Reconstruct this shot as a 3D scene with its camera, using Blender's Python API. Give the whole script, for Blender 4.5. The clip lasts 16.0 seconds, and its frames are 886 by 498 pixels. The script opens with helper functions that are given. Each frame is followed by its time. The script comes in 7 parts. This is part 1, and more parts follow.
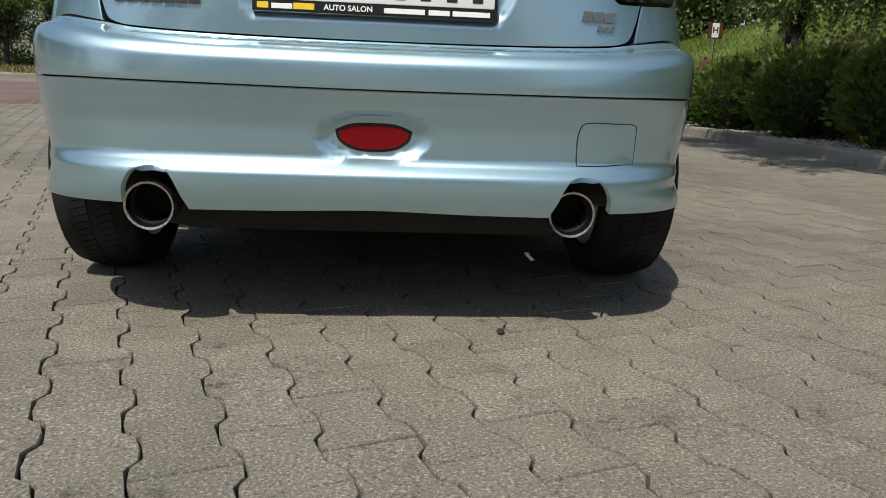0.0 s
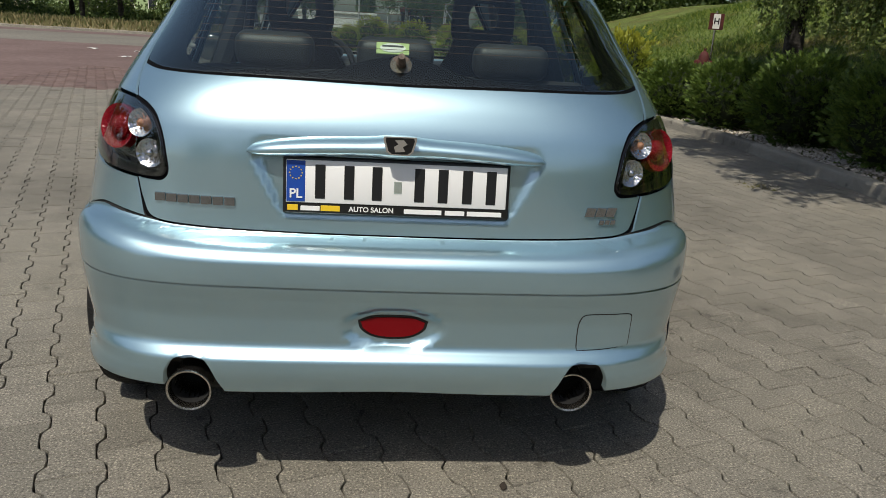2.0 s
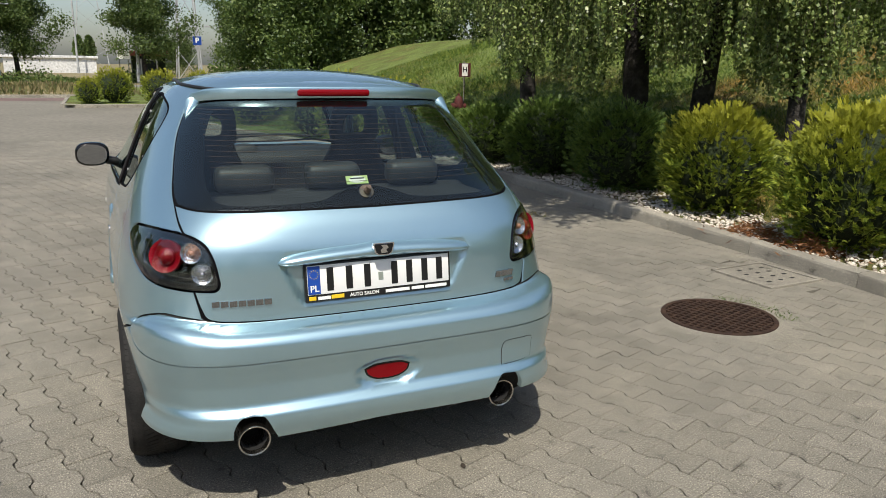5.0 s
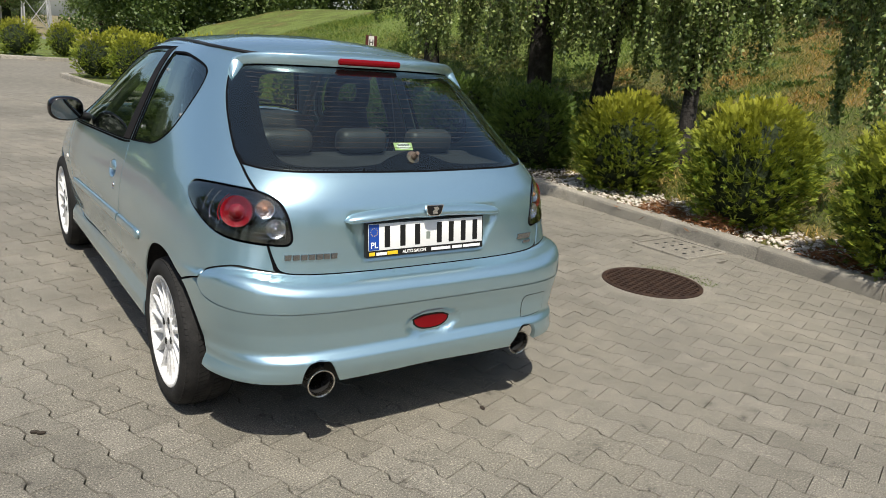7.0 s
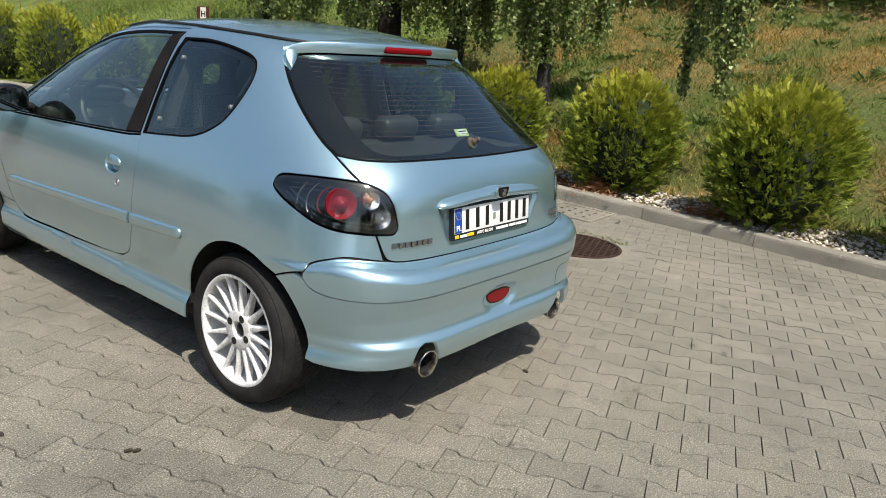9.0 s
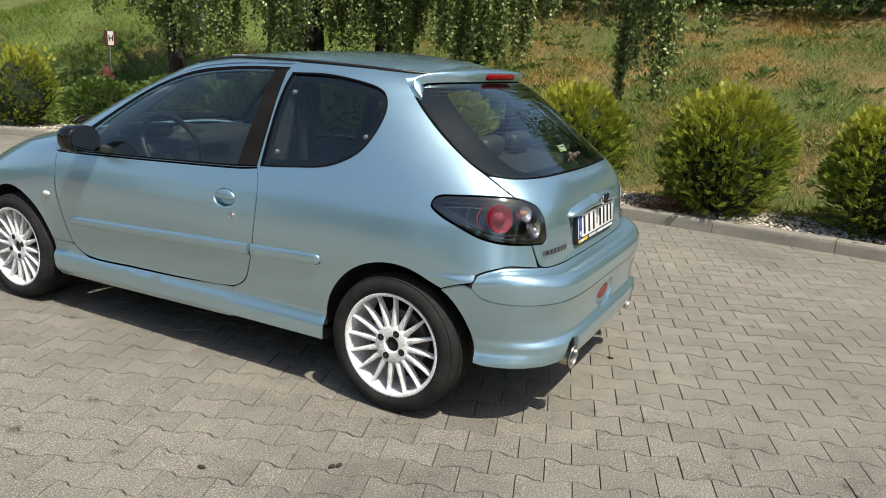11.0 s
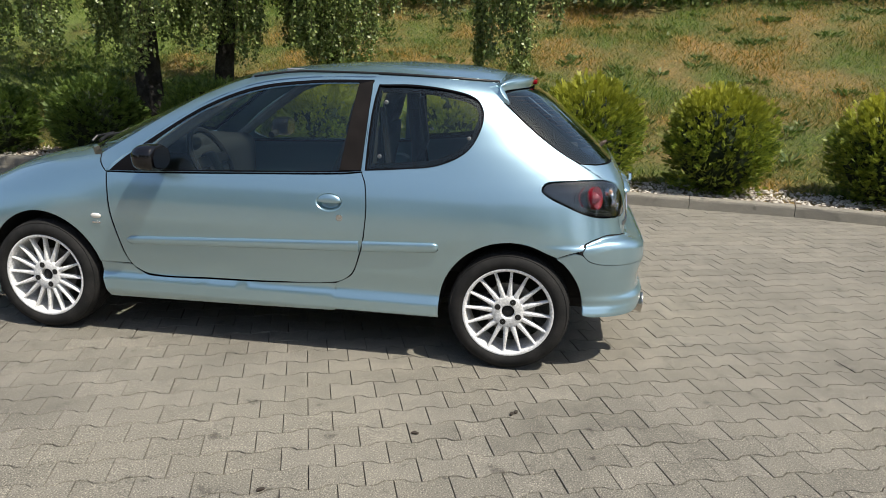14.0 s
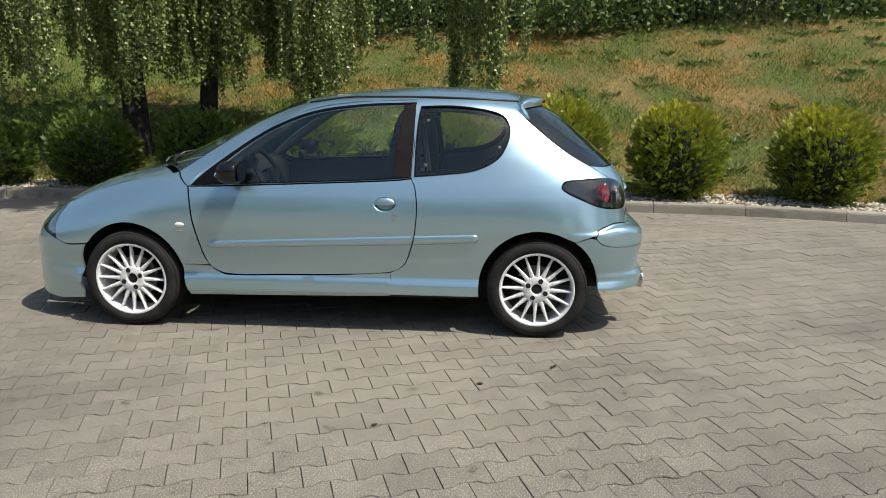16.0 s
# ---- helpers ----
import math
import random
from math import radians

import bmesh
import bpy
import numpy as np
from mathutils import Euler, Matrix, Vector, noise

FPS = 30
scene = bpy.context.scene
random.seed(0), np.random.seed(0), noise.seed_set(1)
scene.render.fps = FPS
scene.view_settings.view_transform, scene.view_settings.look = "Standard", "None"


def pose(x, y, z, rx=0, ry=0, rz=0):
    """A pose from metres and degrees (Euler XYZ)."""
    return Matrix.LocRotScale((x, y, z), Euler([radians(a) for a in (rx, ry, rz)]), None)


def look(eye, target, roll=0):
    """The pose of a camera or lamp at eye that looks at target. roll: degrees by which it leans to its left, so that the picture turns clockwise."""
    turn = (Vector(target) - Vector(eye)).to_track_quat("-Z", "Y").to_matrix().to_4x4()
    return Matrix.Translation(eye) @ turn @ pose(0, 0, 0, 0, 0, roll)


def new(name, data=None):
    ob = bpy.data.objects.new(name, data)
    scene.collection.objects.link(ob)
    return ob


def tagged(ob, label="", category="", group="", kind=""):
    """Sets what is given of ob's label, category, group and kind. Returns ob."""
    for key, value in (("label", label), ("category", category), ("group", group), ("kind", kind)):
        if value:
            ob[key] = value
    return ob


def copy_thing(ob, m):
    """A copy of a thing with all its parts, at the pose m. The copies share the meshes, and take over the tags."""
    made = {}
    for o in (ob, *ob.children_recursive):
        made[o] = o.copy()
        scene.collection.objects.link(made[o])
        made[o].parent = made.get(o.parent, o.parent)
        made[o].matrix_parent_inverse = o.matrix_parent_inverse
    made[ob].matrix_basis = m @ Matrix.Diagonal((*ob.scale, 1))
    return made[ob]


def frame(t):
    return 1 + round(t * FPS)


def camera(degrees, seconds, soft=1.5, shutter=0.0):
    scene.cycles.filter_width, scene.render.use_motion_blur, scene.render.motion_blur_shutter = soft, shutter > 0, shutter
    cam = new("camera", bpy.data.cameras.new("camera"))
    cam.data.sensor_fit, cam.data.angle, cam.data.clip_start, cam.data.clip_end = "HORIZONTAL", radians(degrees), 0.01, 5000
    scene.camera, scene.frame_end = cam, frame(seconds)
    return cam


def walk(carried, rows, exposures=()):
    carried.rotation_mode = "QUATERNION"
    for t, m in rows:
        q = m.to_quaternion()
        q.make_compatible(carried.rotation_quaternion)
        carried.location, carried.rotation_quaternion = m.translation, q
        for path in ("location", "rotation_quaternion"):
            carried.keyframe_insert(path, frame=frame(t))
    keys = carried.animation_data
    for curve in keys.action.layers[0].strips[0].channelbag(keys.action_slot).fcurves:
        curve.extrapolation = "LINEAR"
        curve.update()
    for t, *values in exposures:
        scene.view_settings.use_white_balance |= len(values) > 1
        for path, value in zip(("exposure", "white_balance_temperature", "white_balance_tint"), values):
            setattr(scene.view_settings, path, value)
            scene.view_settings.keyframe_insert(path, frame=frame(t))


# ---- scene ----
cam = camera(61.5, 16.0, 0.6)
PATH = [
    (0, (0.016, -2.24, 0.568), (0.187, -0.298, 0.124), 2.3),
    (0.5, (0.013, -2.238, 0.601), (0.172, -0.29, 0.178), 2.2),
    (1, (0.014, -2.214, 0.693), (0.158, -0.27, 0.248), 2.1),
    (1.5, (-0.004, -2.226, 0.874), (0.142, -0.301, 0.351), 3.4),
    (2, (-0.057, -2.252, 1.126), (0.135, -0.345, 0.553), 3.5),
    (2.5, (-0.123, -2.339, 1.303), (0.155, -0.453, 0.699), 2.6),
    (3, (-0.153, -2.448, 1.392), (0.196, -0.567, 0.81), 2.2),
    (3.5, (-0.224, -2.676, 1.44), (0.166, -0.782, 0.93), 1.5),
    (4, (-0.375, -2.797, 1.473), (0.169, -0.937, 0.979), 2.8),
    (4.5, (-0.608, -2.878, 1.463), (0.089, -1.065, 0.989), 1.6),
    (7, (-1.529, -2.806, 1.446), (-0.408, -1.234, 0.924), 4.8),
    (7.5, (-1.724, -2.654, 1.436), (-0.503, -1.165, 0.894), 5.3),
    (8, (-1.983, -2.494, 1.431), (-0.639, -1.126, 0.864), 5.5),
    (8.5, (-2.164, -2.343, 1.421), (-0.75, -1.056, 0.833), 4.0),
    (9, (-2.422, -2.193, 1.434), (-0.902, -1.015, 0.885), 5.3),
    (9.5, (-2.719, -2.054, 1.44), (-1.152, -0.939, 0.888), 4.8),
    (12, (-3.496, -0.93, 1.436), (-1.671, -0.288, 0.93), 3.8),
    (12.5, (-3.661, -0.638, 1.494), (-1.798, -0.168, 0.937), 4.5),
    (13, (-3.753, -0.425, 1.459), (-1.859, -0.073, 0.921), 2.5),
    (13.5, (-3.983, -0.234, 1.472), (-2.07, 0.058, 0.966), 2.0),
    (14, (-4.216, -0.195, 1.485), (-2.304, 0.097, 0.979), 1.8),
    (14.5, (-4.447, -0.188, 1.487), (-2.554, 0.213, 0.981), 1.5),
    (15, (-4.689, -0.089, 1.494), (-2.764, 0.231, 1.055), 1.7),
    (15.5, (-4.893, 0.071, 1.485), (-2.953, 0.255, 1.034), 0.6),
    (16, (-5.025, 0.222, 1.467), (-3.079, 0.373, 1.031), 0.4),
]
walk(cam, [(t, look(eye, target, roll)) for t, eye, target, roll in PATH],
     [(0, -0.19), (2.0, -0.37), (3.5, -0.19), (4.5, 0.01), (7.0, 0.17), (9.5, 0.27), (12.0, 0.25), (16, 0.2)])

# ---- light ----
SUN_X, SUN_Y = 0.26, 0.53          # how far shadows run per metre of height
sun_dir = Vector((SUN_X, SUN_Y, -1.0)).normalized()
world = bpy.data.worlds.new("sky")
scene.world = world
world.use_nodes = True
wn = world.node_tree
sky = wn.nodes.new("ShaderNodeTexSky")
sky.sky_type = "NISHITA"
sky.sun_disc = False
sky.sun_elevation = math.asin(-sun_dir.z)
sky.sun_rotation = math.atan2(-sun_dir.x, -sun_dir.y)
sky.air_density, sky.dust_density, sky.ozone_density = 1.0, 2.0, 1.0
wn.nodes["Background"].inputs[1].default_value = 0.122
wn.links.new(sky.outputs[0], wn.nodes["Background"].inputs[0])
sun = new("sun", bpy.data.lights.new("sun", "SUN"))
sun.data.energy, sun.data.angle, sun.data.color = 5.0, radians(0.55), (1.0, 0.945, 0.84)
sun.matrix_world = Matrix.Translation((0, -8, 20)) @ sun_dir.to_track_quat("-Z", "Y").to_matrix().to_4x4()
scene.view_settings.exposure = 0.0

# ---- materials ----


def mat(name, color, rough=0.5, metal=0.0, **more):
    m = bpy.data.materials.new(name)
    m.use_nodes = True
    b = m.node_tree.nodes["Principled BSDF"]
    b.inputs["Base Color"].default_value = (*color, 1)
    b.inputs["Roughness"].default_value = rough
    b.inputs["Metallic"].default_value = metal
    for key, value in more.items():
        b.inputs[key.replace("_", " ")].default_value = value
    return m


def nodes_of(m):
    t = m.node_tree
    return t, t.nodes, t.links, t.nodes["Principled BSDF"]


def noise_node(t, scale, detail=4.0, rough=0.55, coord="Object", vec=None):
    n = t.nodes.new("ShaderNodeTexNoise")
    n.inputs["Scale"].default_value, n.inputs["Detail"].default_value, n.inputs["Roughness"].default_value = scale, detail, rough
    if vec is None:
        vec = t.nodes.new("ShaderNodeTexCoord").outputs[coord]
    t.links.new(vec, n.inputs["Vector"])
    return n


def ramp(t, fac, stops):
    r = t.nodes.new("ShaderNodeValToRGB")
    e = r.color_ramp.elements
    while len(e) < len(stops):
        e.new(0.5)
    for el, (p, c) in zip(e, stops):
        el.position, el.color = p, (*c, 1)
    t.links.new(fac, r.inputs["Fac"])
    return r


def mix(t, fac, a, b, mode="MIX"):
    n = t.nodes.new("ShaderNodeMix")
    n.data_type, n.blend_type = "RGBA", mode
    for key, value in ((0, fac), (6, a), (7, b)):
        if isinstance(value, (int, float)):
            n.inputs[key].default_value = value
        elif isinstance(value, tuple):
            n.inputs[key].default_value = (*value, 1)
        else:
            t.links.new(value, n.inputs[key])
    return n.outputs[2]


def bump(m, height, strength, distance=0.01):
    t, n, l, b = nodes_of(m)
    u = n.new("ShaderNodeBump")
    u.inputs["Strength"].default_value, u.inputs["Distance"].default_value = strength, distance
    l.new(height, u.inputs["Height"])
    l.new(u.outputs[0], b.inputs["Normal"])


def mottled(name, colors, scale, rough=0.8, relief=0.3, fine=60.0, coord="Object", metal=0.0, dist=0.01):
    """A surface of two scales of variation between three colours."""
    m = mat(name, colors[1], rough, metal)
    t, n, l, b = nodes_of(m)
    big = noise_node(t, scale, 5.0, 0.6, coord)
    r = ramp(t, big.outputs["Fac"], [(0.3, colors[0]), (0.5, colors[1]), (0.7, colors[2])])
    small = noise_node(t, fine, 3.0, 0.6, coord)
    s = ramp(t, small.outputs["Fac"], [(0.3, (0.72, 0.72, 0.72)), (0.7, (1.18, 1.18, 1.18))])
    l.new(mix(t, 1.0, r.outputs[0], s.outputs[0], "MULTIPLY"), b.inputs["Base Color"])
    bump(m, small.outputs["Fac"], relief, dist)
    return m


# car paint: light blue metallic with fine flake
paint = mat("blue_metallic_paint", (0.45, 0.60, 0.67), 0.40, 0.74, Coat_Weight=1.0, Coat_Roughness=0.03)
_t, _n, _l, _b = nodes_of(paint)
_f = noise_node(_t, 900.0, 2.0)
_r = ramp(_t, _f.outputs["Fac"], [(0.35, (0.25, 0.43, 0.515)), (0.65, (0.33, 0.515, 0.60))])
_l.new(_r.outputs[0], _b.inputs["Base Color"])
_d = noise_node(_t, 5.0, 6.0, 0.7)
_q = ramp(_t, _d.outputs["Fac"], [(0.35, (0.37, 0.37, 0.37)), (0.75, (0.41, 0.41, 0.41))])
_l.new(_q.outputs[0], _b.inputs["Roughness"])
# bright silver flakes among the blue pigment
_fl = _n.new("ShaderNodeBsdfPrincipled")
for _k, _v in (("Base Color", (0.66, 0.725, 0.725, 1)), ("Metallic", 1.0), ("Roughness", 0.235), ("Coat Weight", 1.0), ("Coat Roughness", 0.03)):
    _fl.inputs[_k].default_value = _v
_mx = _n.new("ShaderNodeMixShader")
_mx.inputs[0].default_value = 0.33
_l.new(_b.outputs[0], _mx.inputs[1])
_l.new(_fl.outputs[0], _mx.inputs[2])
_l.new(_mx.outputs[0], _n["Material Output"].inputs[0])
black_plastic = mottled("black_plastic", [(0.012, 0.012, 0.013), (0.018, 0.018, 0.019), (0.026, 0.026, 0.027)], 6.0, 0.45, 0.05, 300.0)
pillar_black = mottled("pillar_black", [(0.008, 0.0066, 0.006), (0.012, 0.0098, 0.009), (0.017, 0.014, 0.013)], 7.0, 0.6, 0.05, 300.0)
printed_black = mat("printed_black", (0.004, 0.004, 0.005), 0.8, 0.0, Specular_IOR_Level=0.05)
gloss_black = mat("gloss_black", (0.006, 0.006, 0.007), 0.08)
dark_under = mottled("dark_underbody", [(0.008, 0.008, 0.008), (0.014, 0.013, 0.012), (0.022, 0.02, 0.018)], 5.0, 0.9, 0.2)
chrome = mat("chrome", (0.72, 0.72, 0.73), 0.08, 1.0)
badge_chrome = mat("worn_chrome", (0.34, 0.35, 0.37), 0.22, 1.0)
steel = mottled("exhaust_steel", [(0.42, 0.38, 0.33), (0.58, 0.55, 0.51), (0.66, 0.64, 0.61)], 18.0, 0.26, 0.05, 200.0, metal=1.0)
# soot in the exhausts, and painted shade in the drain covers' openings
soot_shade = mat("soot_shade", (0.006, 0.006, 0.006), 0.95)
rubber = mottled("tyre_rubber", [(0.012, 0.012, 0.012), (0.02, 0.0195, 0.019), (0.034, 0.032, 0.03)], 9.0, 0.78, 0.1, 220.0)
wheel_white = mottled("white_wheel_paint", [(0.62, 0.61, 0.59), (0.76, 0.76, 0.75), (0.82, 0.82, 0.82)], 14.0, 0.32, 0.02, 90.0)
brake_grey = mat("brake_disc", (0.25, 0.24, 0.23), 0.4, 0.9)
for _m, _v in ((pillar_black, 0.12), (rubber, 0.2), (black_plastic, 0.3)):
    _m.node_tree.nodes["Principled BSDF"].inputs["Specular IOR Level"].default_value = _v
fabric = mottled("seat_fabric", [(0.012, 0.013, 0.015), (0.02, 0.021, 0.024), (0.03, 0.031, 0.035)], 12.0, 0.85, 0.3, 400.0)
leather = mottled("headrest_vinyl", [(0.018, 0.019, 0.020), (0.030, 0.032, 0.033), (0.045, 0.047, 0.048)], 8.0, 0.5, 0.1, 250.0)
dash_mat = mottled("dashboard_plastic", [(0.012, 0.013, 0.0135), (0.018, 0.019, 0.0195), (0.025, 0.026, 0.0265)], 10.0, 0.6, 0.1, 300.0)
trim_grey = mottled("pillar_trim", [(0.16, 0.165, 0.165), (0.20, 0.205, 0.205), (0.24, 0.245, 0.245)], 10.0, 0.7, 0.1, 300.0)


def glass(name, tint, rough=0.0):
    m = mat(name, tint, rough)
    t, n, l, b = nodes_of(m)
    b.inputs["Transmission Weight"].default_value = 0.0
    tr = n.new("ShaderNodeBsdfTransparent")
    tr.inputs[0].default_value = (*tint, 1)
    gl = n.new("ShaderNodeBsdfGlossy")
    gl.inputs["Color"].default_value = (0.86, 0.95, 0.90, 1)
    gl.inputs["Roughness"].default_value = 0.015
    lw = n.new("ShaderNodeLayerWeight")
    lw.inputs[0].default_value = 0.5
    chain = lw.outputs["Facing"]
    for op, k in (("POWER", 3.0), ("MULTIPLY", 0.92), ("ADD", 0.065)):
        q = n.new("ShaderNodeMath")
        q.operation = op
        l.new(chain, q.inputs[0])
        q.inputs[1].default_value = k
        chain = q.outputs[0]
    mx = n.new("ShaderNodeMixShader")
    l.new(chain, mx.inputs[0])
    l.new(tr.outputs[0], mx.inputs[1])
    l.new(gl.outputs[0], mx.inputs[2])
    l.new(mx.outputs[0], n["Material Output"].inputs[0])
    return m


window_glass = glass("window_glass", (0.78, 0.85, 0.81))
lamp_lens = glass("lamp_lens", (0.93, 0.94, 0.94))
smoked_lens = glass("smoked_lens", (0.42, 0.43, 0.43))
red_plastic = mat("red_reflector", (0.19, 0.002, 0.008), 0.22, 0.0, Specular_IOR_Level=0.35)
_t, _n, _l, _b = nodes_of(red_plastic)
_v = _t.nodes.new("ShaderNodeTexVoronoi")
_v.inputs["Scale"].default_value = 170.0
_l.new(_t.nodes.new("ShaderNodeTexCoord").outputs["Object"], _v.inputs["Vector"])
bump(red_plastic, _v.outputs["Distance"], 0.6, 0.004)
red_lens = mat("red_lens", (0.17, 0.002, 0.005), 0.10, 0.0, Specular_IOR_Level=0.25)
orange_plastic = mat("orange_bulb", (0.40, 0.20, 0.12), 0.2)
lamp_chrome = mat("reflector_bowl", (0.62, 0.62, 0.63), 0.16, 1.0)
_t, _n, _l, _b = nodes_of(lamp_chrome)
_v = _t.nodes.new("ShaderNodeTexVoronoi")
_v.inputs["Scale"].default_value = 120.0
_l.new(_t.nodes.new("ShaderNodeTexCoord").outputs["Object"], _v.inputs["Vector"])
bump(lamp_chrome, _v.outputs["Distance"], 0.5, 0.004)
plate_white = mat("plate_white", (0.78, 0.78, 0.76), 0.35)
plate_blue = mat("plate_blue", (0.01, 0.06, 0.33), 0.35)
plate_yellow = mat("plate_yellow", (0.75, 0.5, 0.02), 0.4)
plate_black = mat("plate_black", (0.008, 0.008, 0.008), 0.4)
sticker_green = mat("sticker_green", (0.45, 0.58, 0.22), 0.5)
sticker_white = mat("sticker_white", (0.75, 0.75, 0.7), 0.5)

# ---- building helpers ----


def part(name, bm, material, parent, label=""):
    """Links a bmesh as one mesh object under parent."""
    me = bpy.data.meshes.new(name)
    bm.to_mesh(me)
    bm.free()
    return attach(name, me, material, parent, label)


def attach(name, me, material, parent, label=""):
    me.materials.append(material)
    ob = new(name, me)
    if parent:
        ob.parent = parent
    if label:
        ob["label"] = label
    return ob


def smooth(ob, angle=40):
    me = ob.data
    me.polygons.foreach_set("use_smooth", [True] * len(me.polygons))
    me.set_sharp_from_angle(angle=radians(angle))
    return ob


def mesh_np(name, verts, faces, normals=None):
    me = bpy.data.meshes.new(name)
    me.from_pydata([tuple(map(float, v)) for v in verts], [], [tuple(map(int, f)) for f in faces])
    me.polygons.foreach_set("use_smooth", [True] * len(me.polygons))
    if normals is not None:
        me.normals_split_custom_set_from_vertices([tuple(map(float, v)) for v in normals])
    me.update()
    return me


def box(bm, x0, x1, y0, y1, z0, z1, bevel=0.0, seg=2):
    r = bmesh.ops.create_cube(bm, size=1.0)
    for v in r["verts"]:
        v.co = Vector(((x0 + x1) / 2 + v.co.x * (x1 - x0), (y0 + y1) / 2 + v.co.y * (y1 - y0), (z0 + z1) / 2 + v.co.z * (z1 - z0)))
    if bevel:
        edges = list({e for v in r["verts"] for e in v.link_edges})
        bmesh.ops.bevel(bm, geom=edges, offset=bevel, segments=seg, affect="EDGES", profile=0.5)
    return bm


def lathe(profile, n=32, axis="z", closed=False):
    """Turns rows of (radius, height) about an axis into a bmesh."""
    bm = bmesh.new()
    rings = []
    for r, h in profile:
        ring = []
        for k in range(n):
            a = 2 * math.pi * k / n
            c, s = r * math.cos(a), r * math.sin(a)
            ring.append(bm.verts.new({"z": (c, s, h), "x": (h, c, s), "y": (c, h, s)}[axis]))
        rings.append(ring)
    for a, b in zip(rings, rings[1:] + ([rings[0]] if closed else [])):
        for k in range(n):
            bm.faces.new((a[k], a[(k + 1) % n], b[(k + 1) % n], b[k]))
    bmesh.ops.recalc_face_normals(bm, faces=bm.faces)
    return bm


def tube(points, radius, n=8, taper=None):
    """A round bar along points."""
    bm = bmesh.new()
    pts = [Vector(p) for p in points]
    rings = []
    for i, p in enumerate(pts):
        d = (pts[min(i + 1, len(pts) - 1)] - pts[max(i - 1, 0)]).normalized()
        a = d.orthogonal().normalized() if i == 0 else (a - d * a.dot(d)).normalized()
        b = d.cross(a)
        r = radius if taper is None else radius + (taper - radius) * i / (len(pts) - 1)
        rings.append([bm.verts.new(p + (a * math.cos(2 * math.pi * k / n) + b * math.sin(2 * math.pi * k / n)) * r) for k in range(n)])
    for a_, b_ in zip(rings, rings[1:]):
        for k in range(n):
            bm.faces.new((a_[k], a_[(k + 1) % n], b_[(k + 1) % n], b_[k]))
    bm.faces.new(rings[0][::-1])
    bm.faces.new(rings[-1])
    return bm


def thing(name, label, category, group="", at=(0, 0, 0)):
    ob = new(name)
    ob.location = at
    ob.empty_display_size = 0.1
    return tagged(ob, label, category, group)


def spline(points, closed=True, n=10):
    """A smooth curve through 2D points; a point given twice is a corner."""
    p = [np.array(q, float) for q in points]
    out = []
    m = len(p)
    for i in range(m if closed else m - 1):
        a, b = p[i], p[(i + 1) % m]
        if np.allclose(a, b):
            continue
        q0 = p[(i - 1) % m] if closed or i else a
        q3 = p[(i + 2) % m] if closed or i + 2 < m else b
        c = np.linalg.norm(b - a)
        ta = (b - q0) / (np.linalg.norm(b - a) + np.linalg.norm(a - q0)) * c if not np.allclose(q0, a) else b - a
        tb = (q3 - a) / (np.linalg.norm(q3 - b) + np.linalg.norm(b - a)) * c if not np.allclose(q3, b) else b - a
        k = max(2, min(40, int(c / 0.012))) if n is None else n
        for j in range(k):
            s = j / k
            out.append((2 * s**3 - 3 * s**2 + 1) * a + (s**3 - 2 * s**2 + s) * ta + (-2 * s**3 + 3 * s**2) * b + (s**3 - s**2) * tb)
    if not closed:
        out.append(p[-1])
    return np.array(out)


# ---- the car's skin: one closed form, cut into panels ----


def curve_of(rows):
    xs, ys = np.array([r[0] for r in rows], float), np.array([r[1] for r in rows], float)
    h, d = np.diff(xs), np.diff(ys) / np.diff(xs)
    g = np.zeros(len(xs))
    g[1:-1] = np.where(d[1:] * d[:-1] > 0, 2 * d[1:] * d[:-1] / (d[1:] + d[:-1] + 1e-12), 0)
    g[0], g[-1] = d[0], d[-1]

    def f(x):
        x = np.clip(np.asarray(x, float), xs[0], xs[-1])
        i = np.clip(np.searchsorted(xs, x) - 1, 0, len(h) - 1)
        s = (x - xs[i]) / h[i]
        return ((2 * s**3 - 3 * s**2 + 1) * ys[i] + (s**3 - 2 * s**2 + s) * h[i] * g[i]
                + (3 * s**2 - 2 * s**3) * ys[i + 1] + (s**3 - s**2) * h[i] * g[i + 1])
    return f


TOP = 1.4415
rear_end = curve_of([(0.18, -0.55), (0.24, -0.625), (0.28, -0.648), (0.34, -0.662), (0.362, -0.660), (0.374, -0.651), (0.386, -0.639), (0.402, -0.634), (0.45, -0.634), (0.50, -0.643),
                     (0.55, -0.654), (0.59, -0.652), (0.612, -0.640), (0.628, -0.612), (0.636, -0.560), (0.643, -0.5525), (0.70, -0.552), (0.80, -0.547), (0.87, -0.534), (0.93, -0.508),
                     (0.969, -0.482), (1.045, -0.406), (1.153, -0.282), (1.284, -0.118), (1.33, -0.032), (1.35, 0.025), (1.375, 0.075), (1.40, 0.12), (1.432, 0.334), (TOP, 0.633)])
front_end = curve_of([(0.08, 3.22), (0.14, 3.255), (0.25, 3.235), (0.36, 3.245), (0.46, 3.245), (0.55, 3.215), (0.63, 3.16), (0.70, 3.08), (0.76, 2.97), (0.85, 2.77),
                      (0.90, 2.58), (0.932, 2.43), (0.96, 2.365), (1.086, 2.11), (1.177, 1.907), (1.269, 1.707), (1.346, 1.53), (1.389, 1.315), (1.428, 0.95), (TOP, 0.634)])
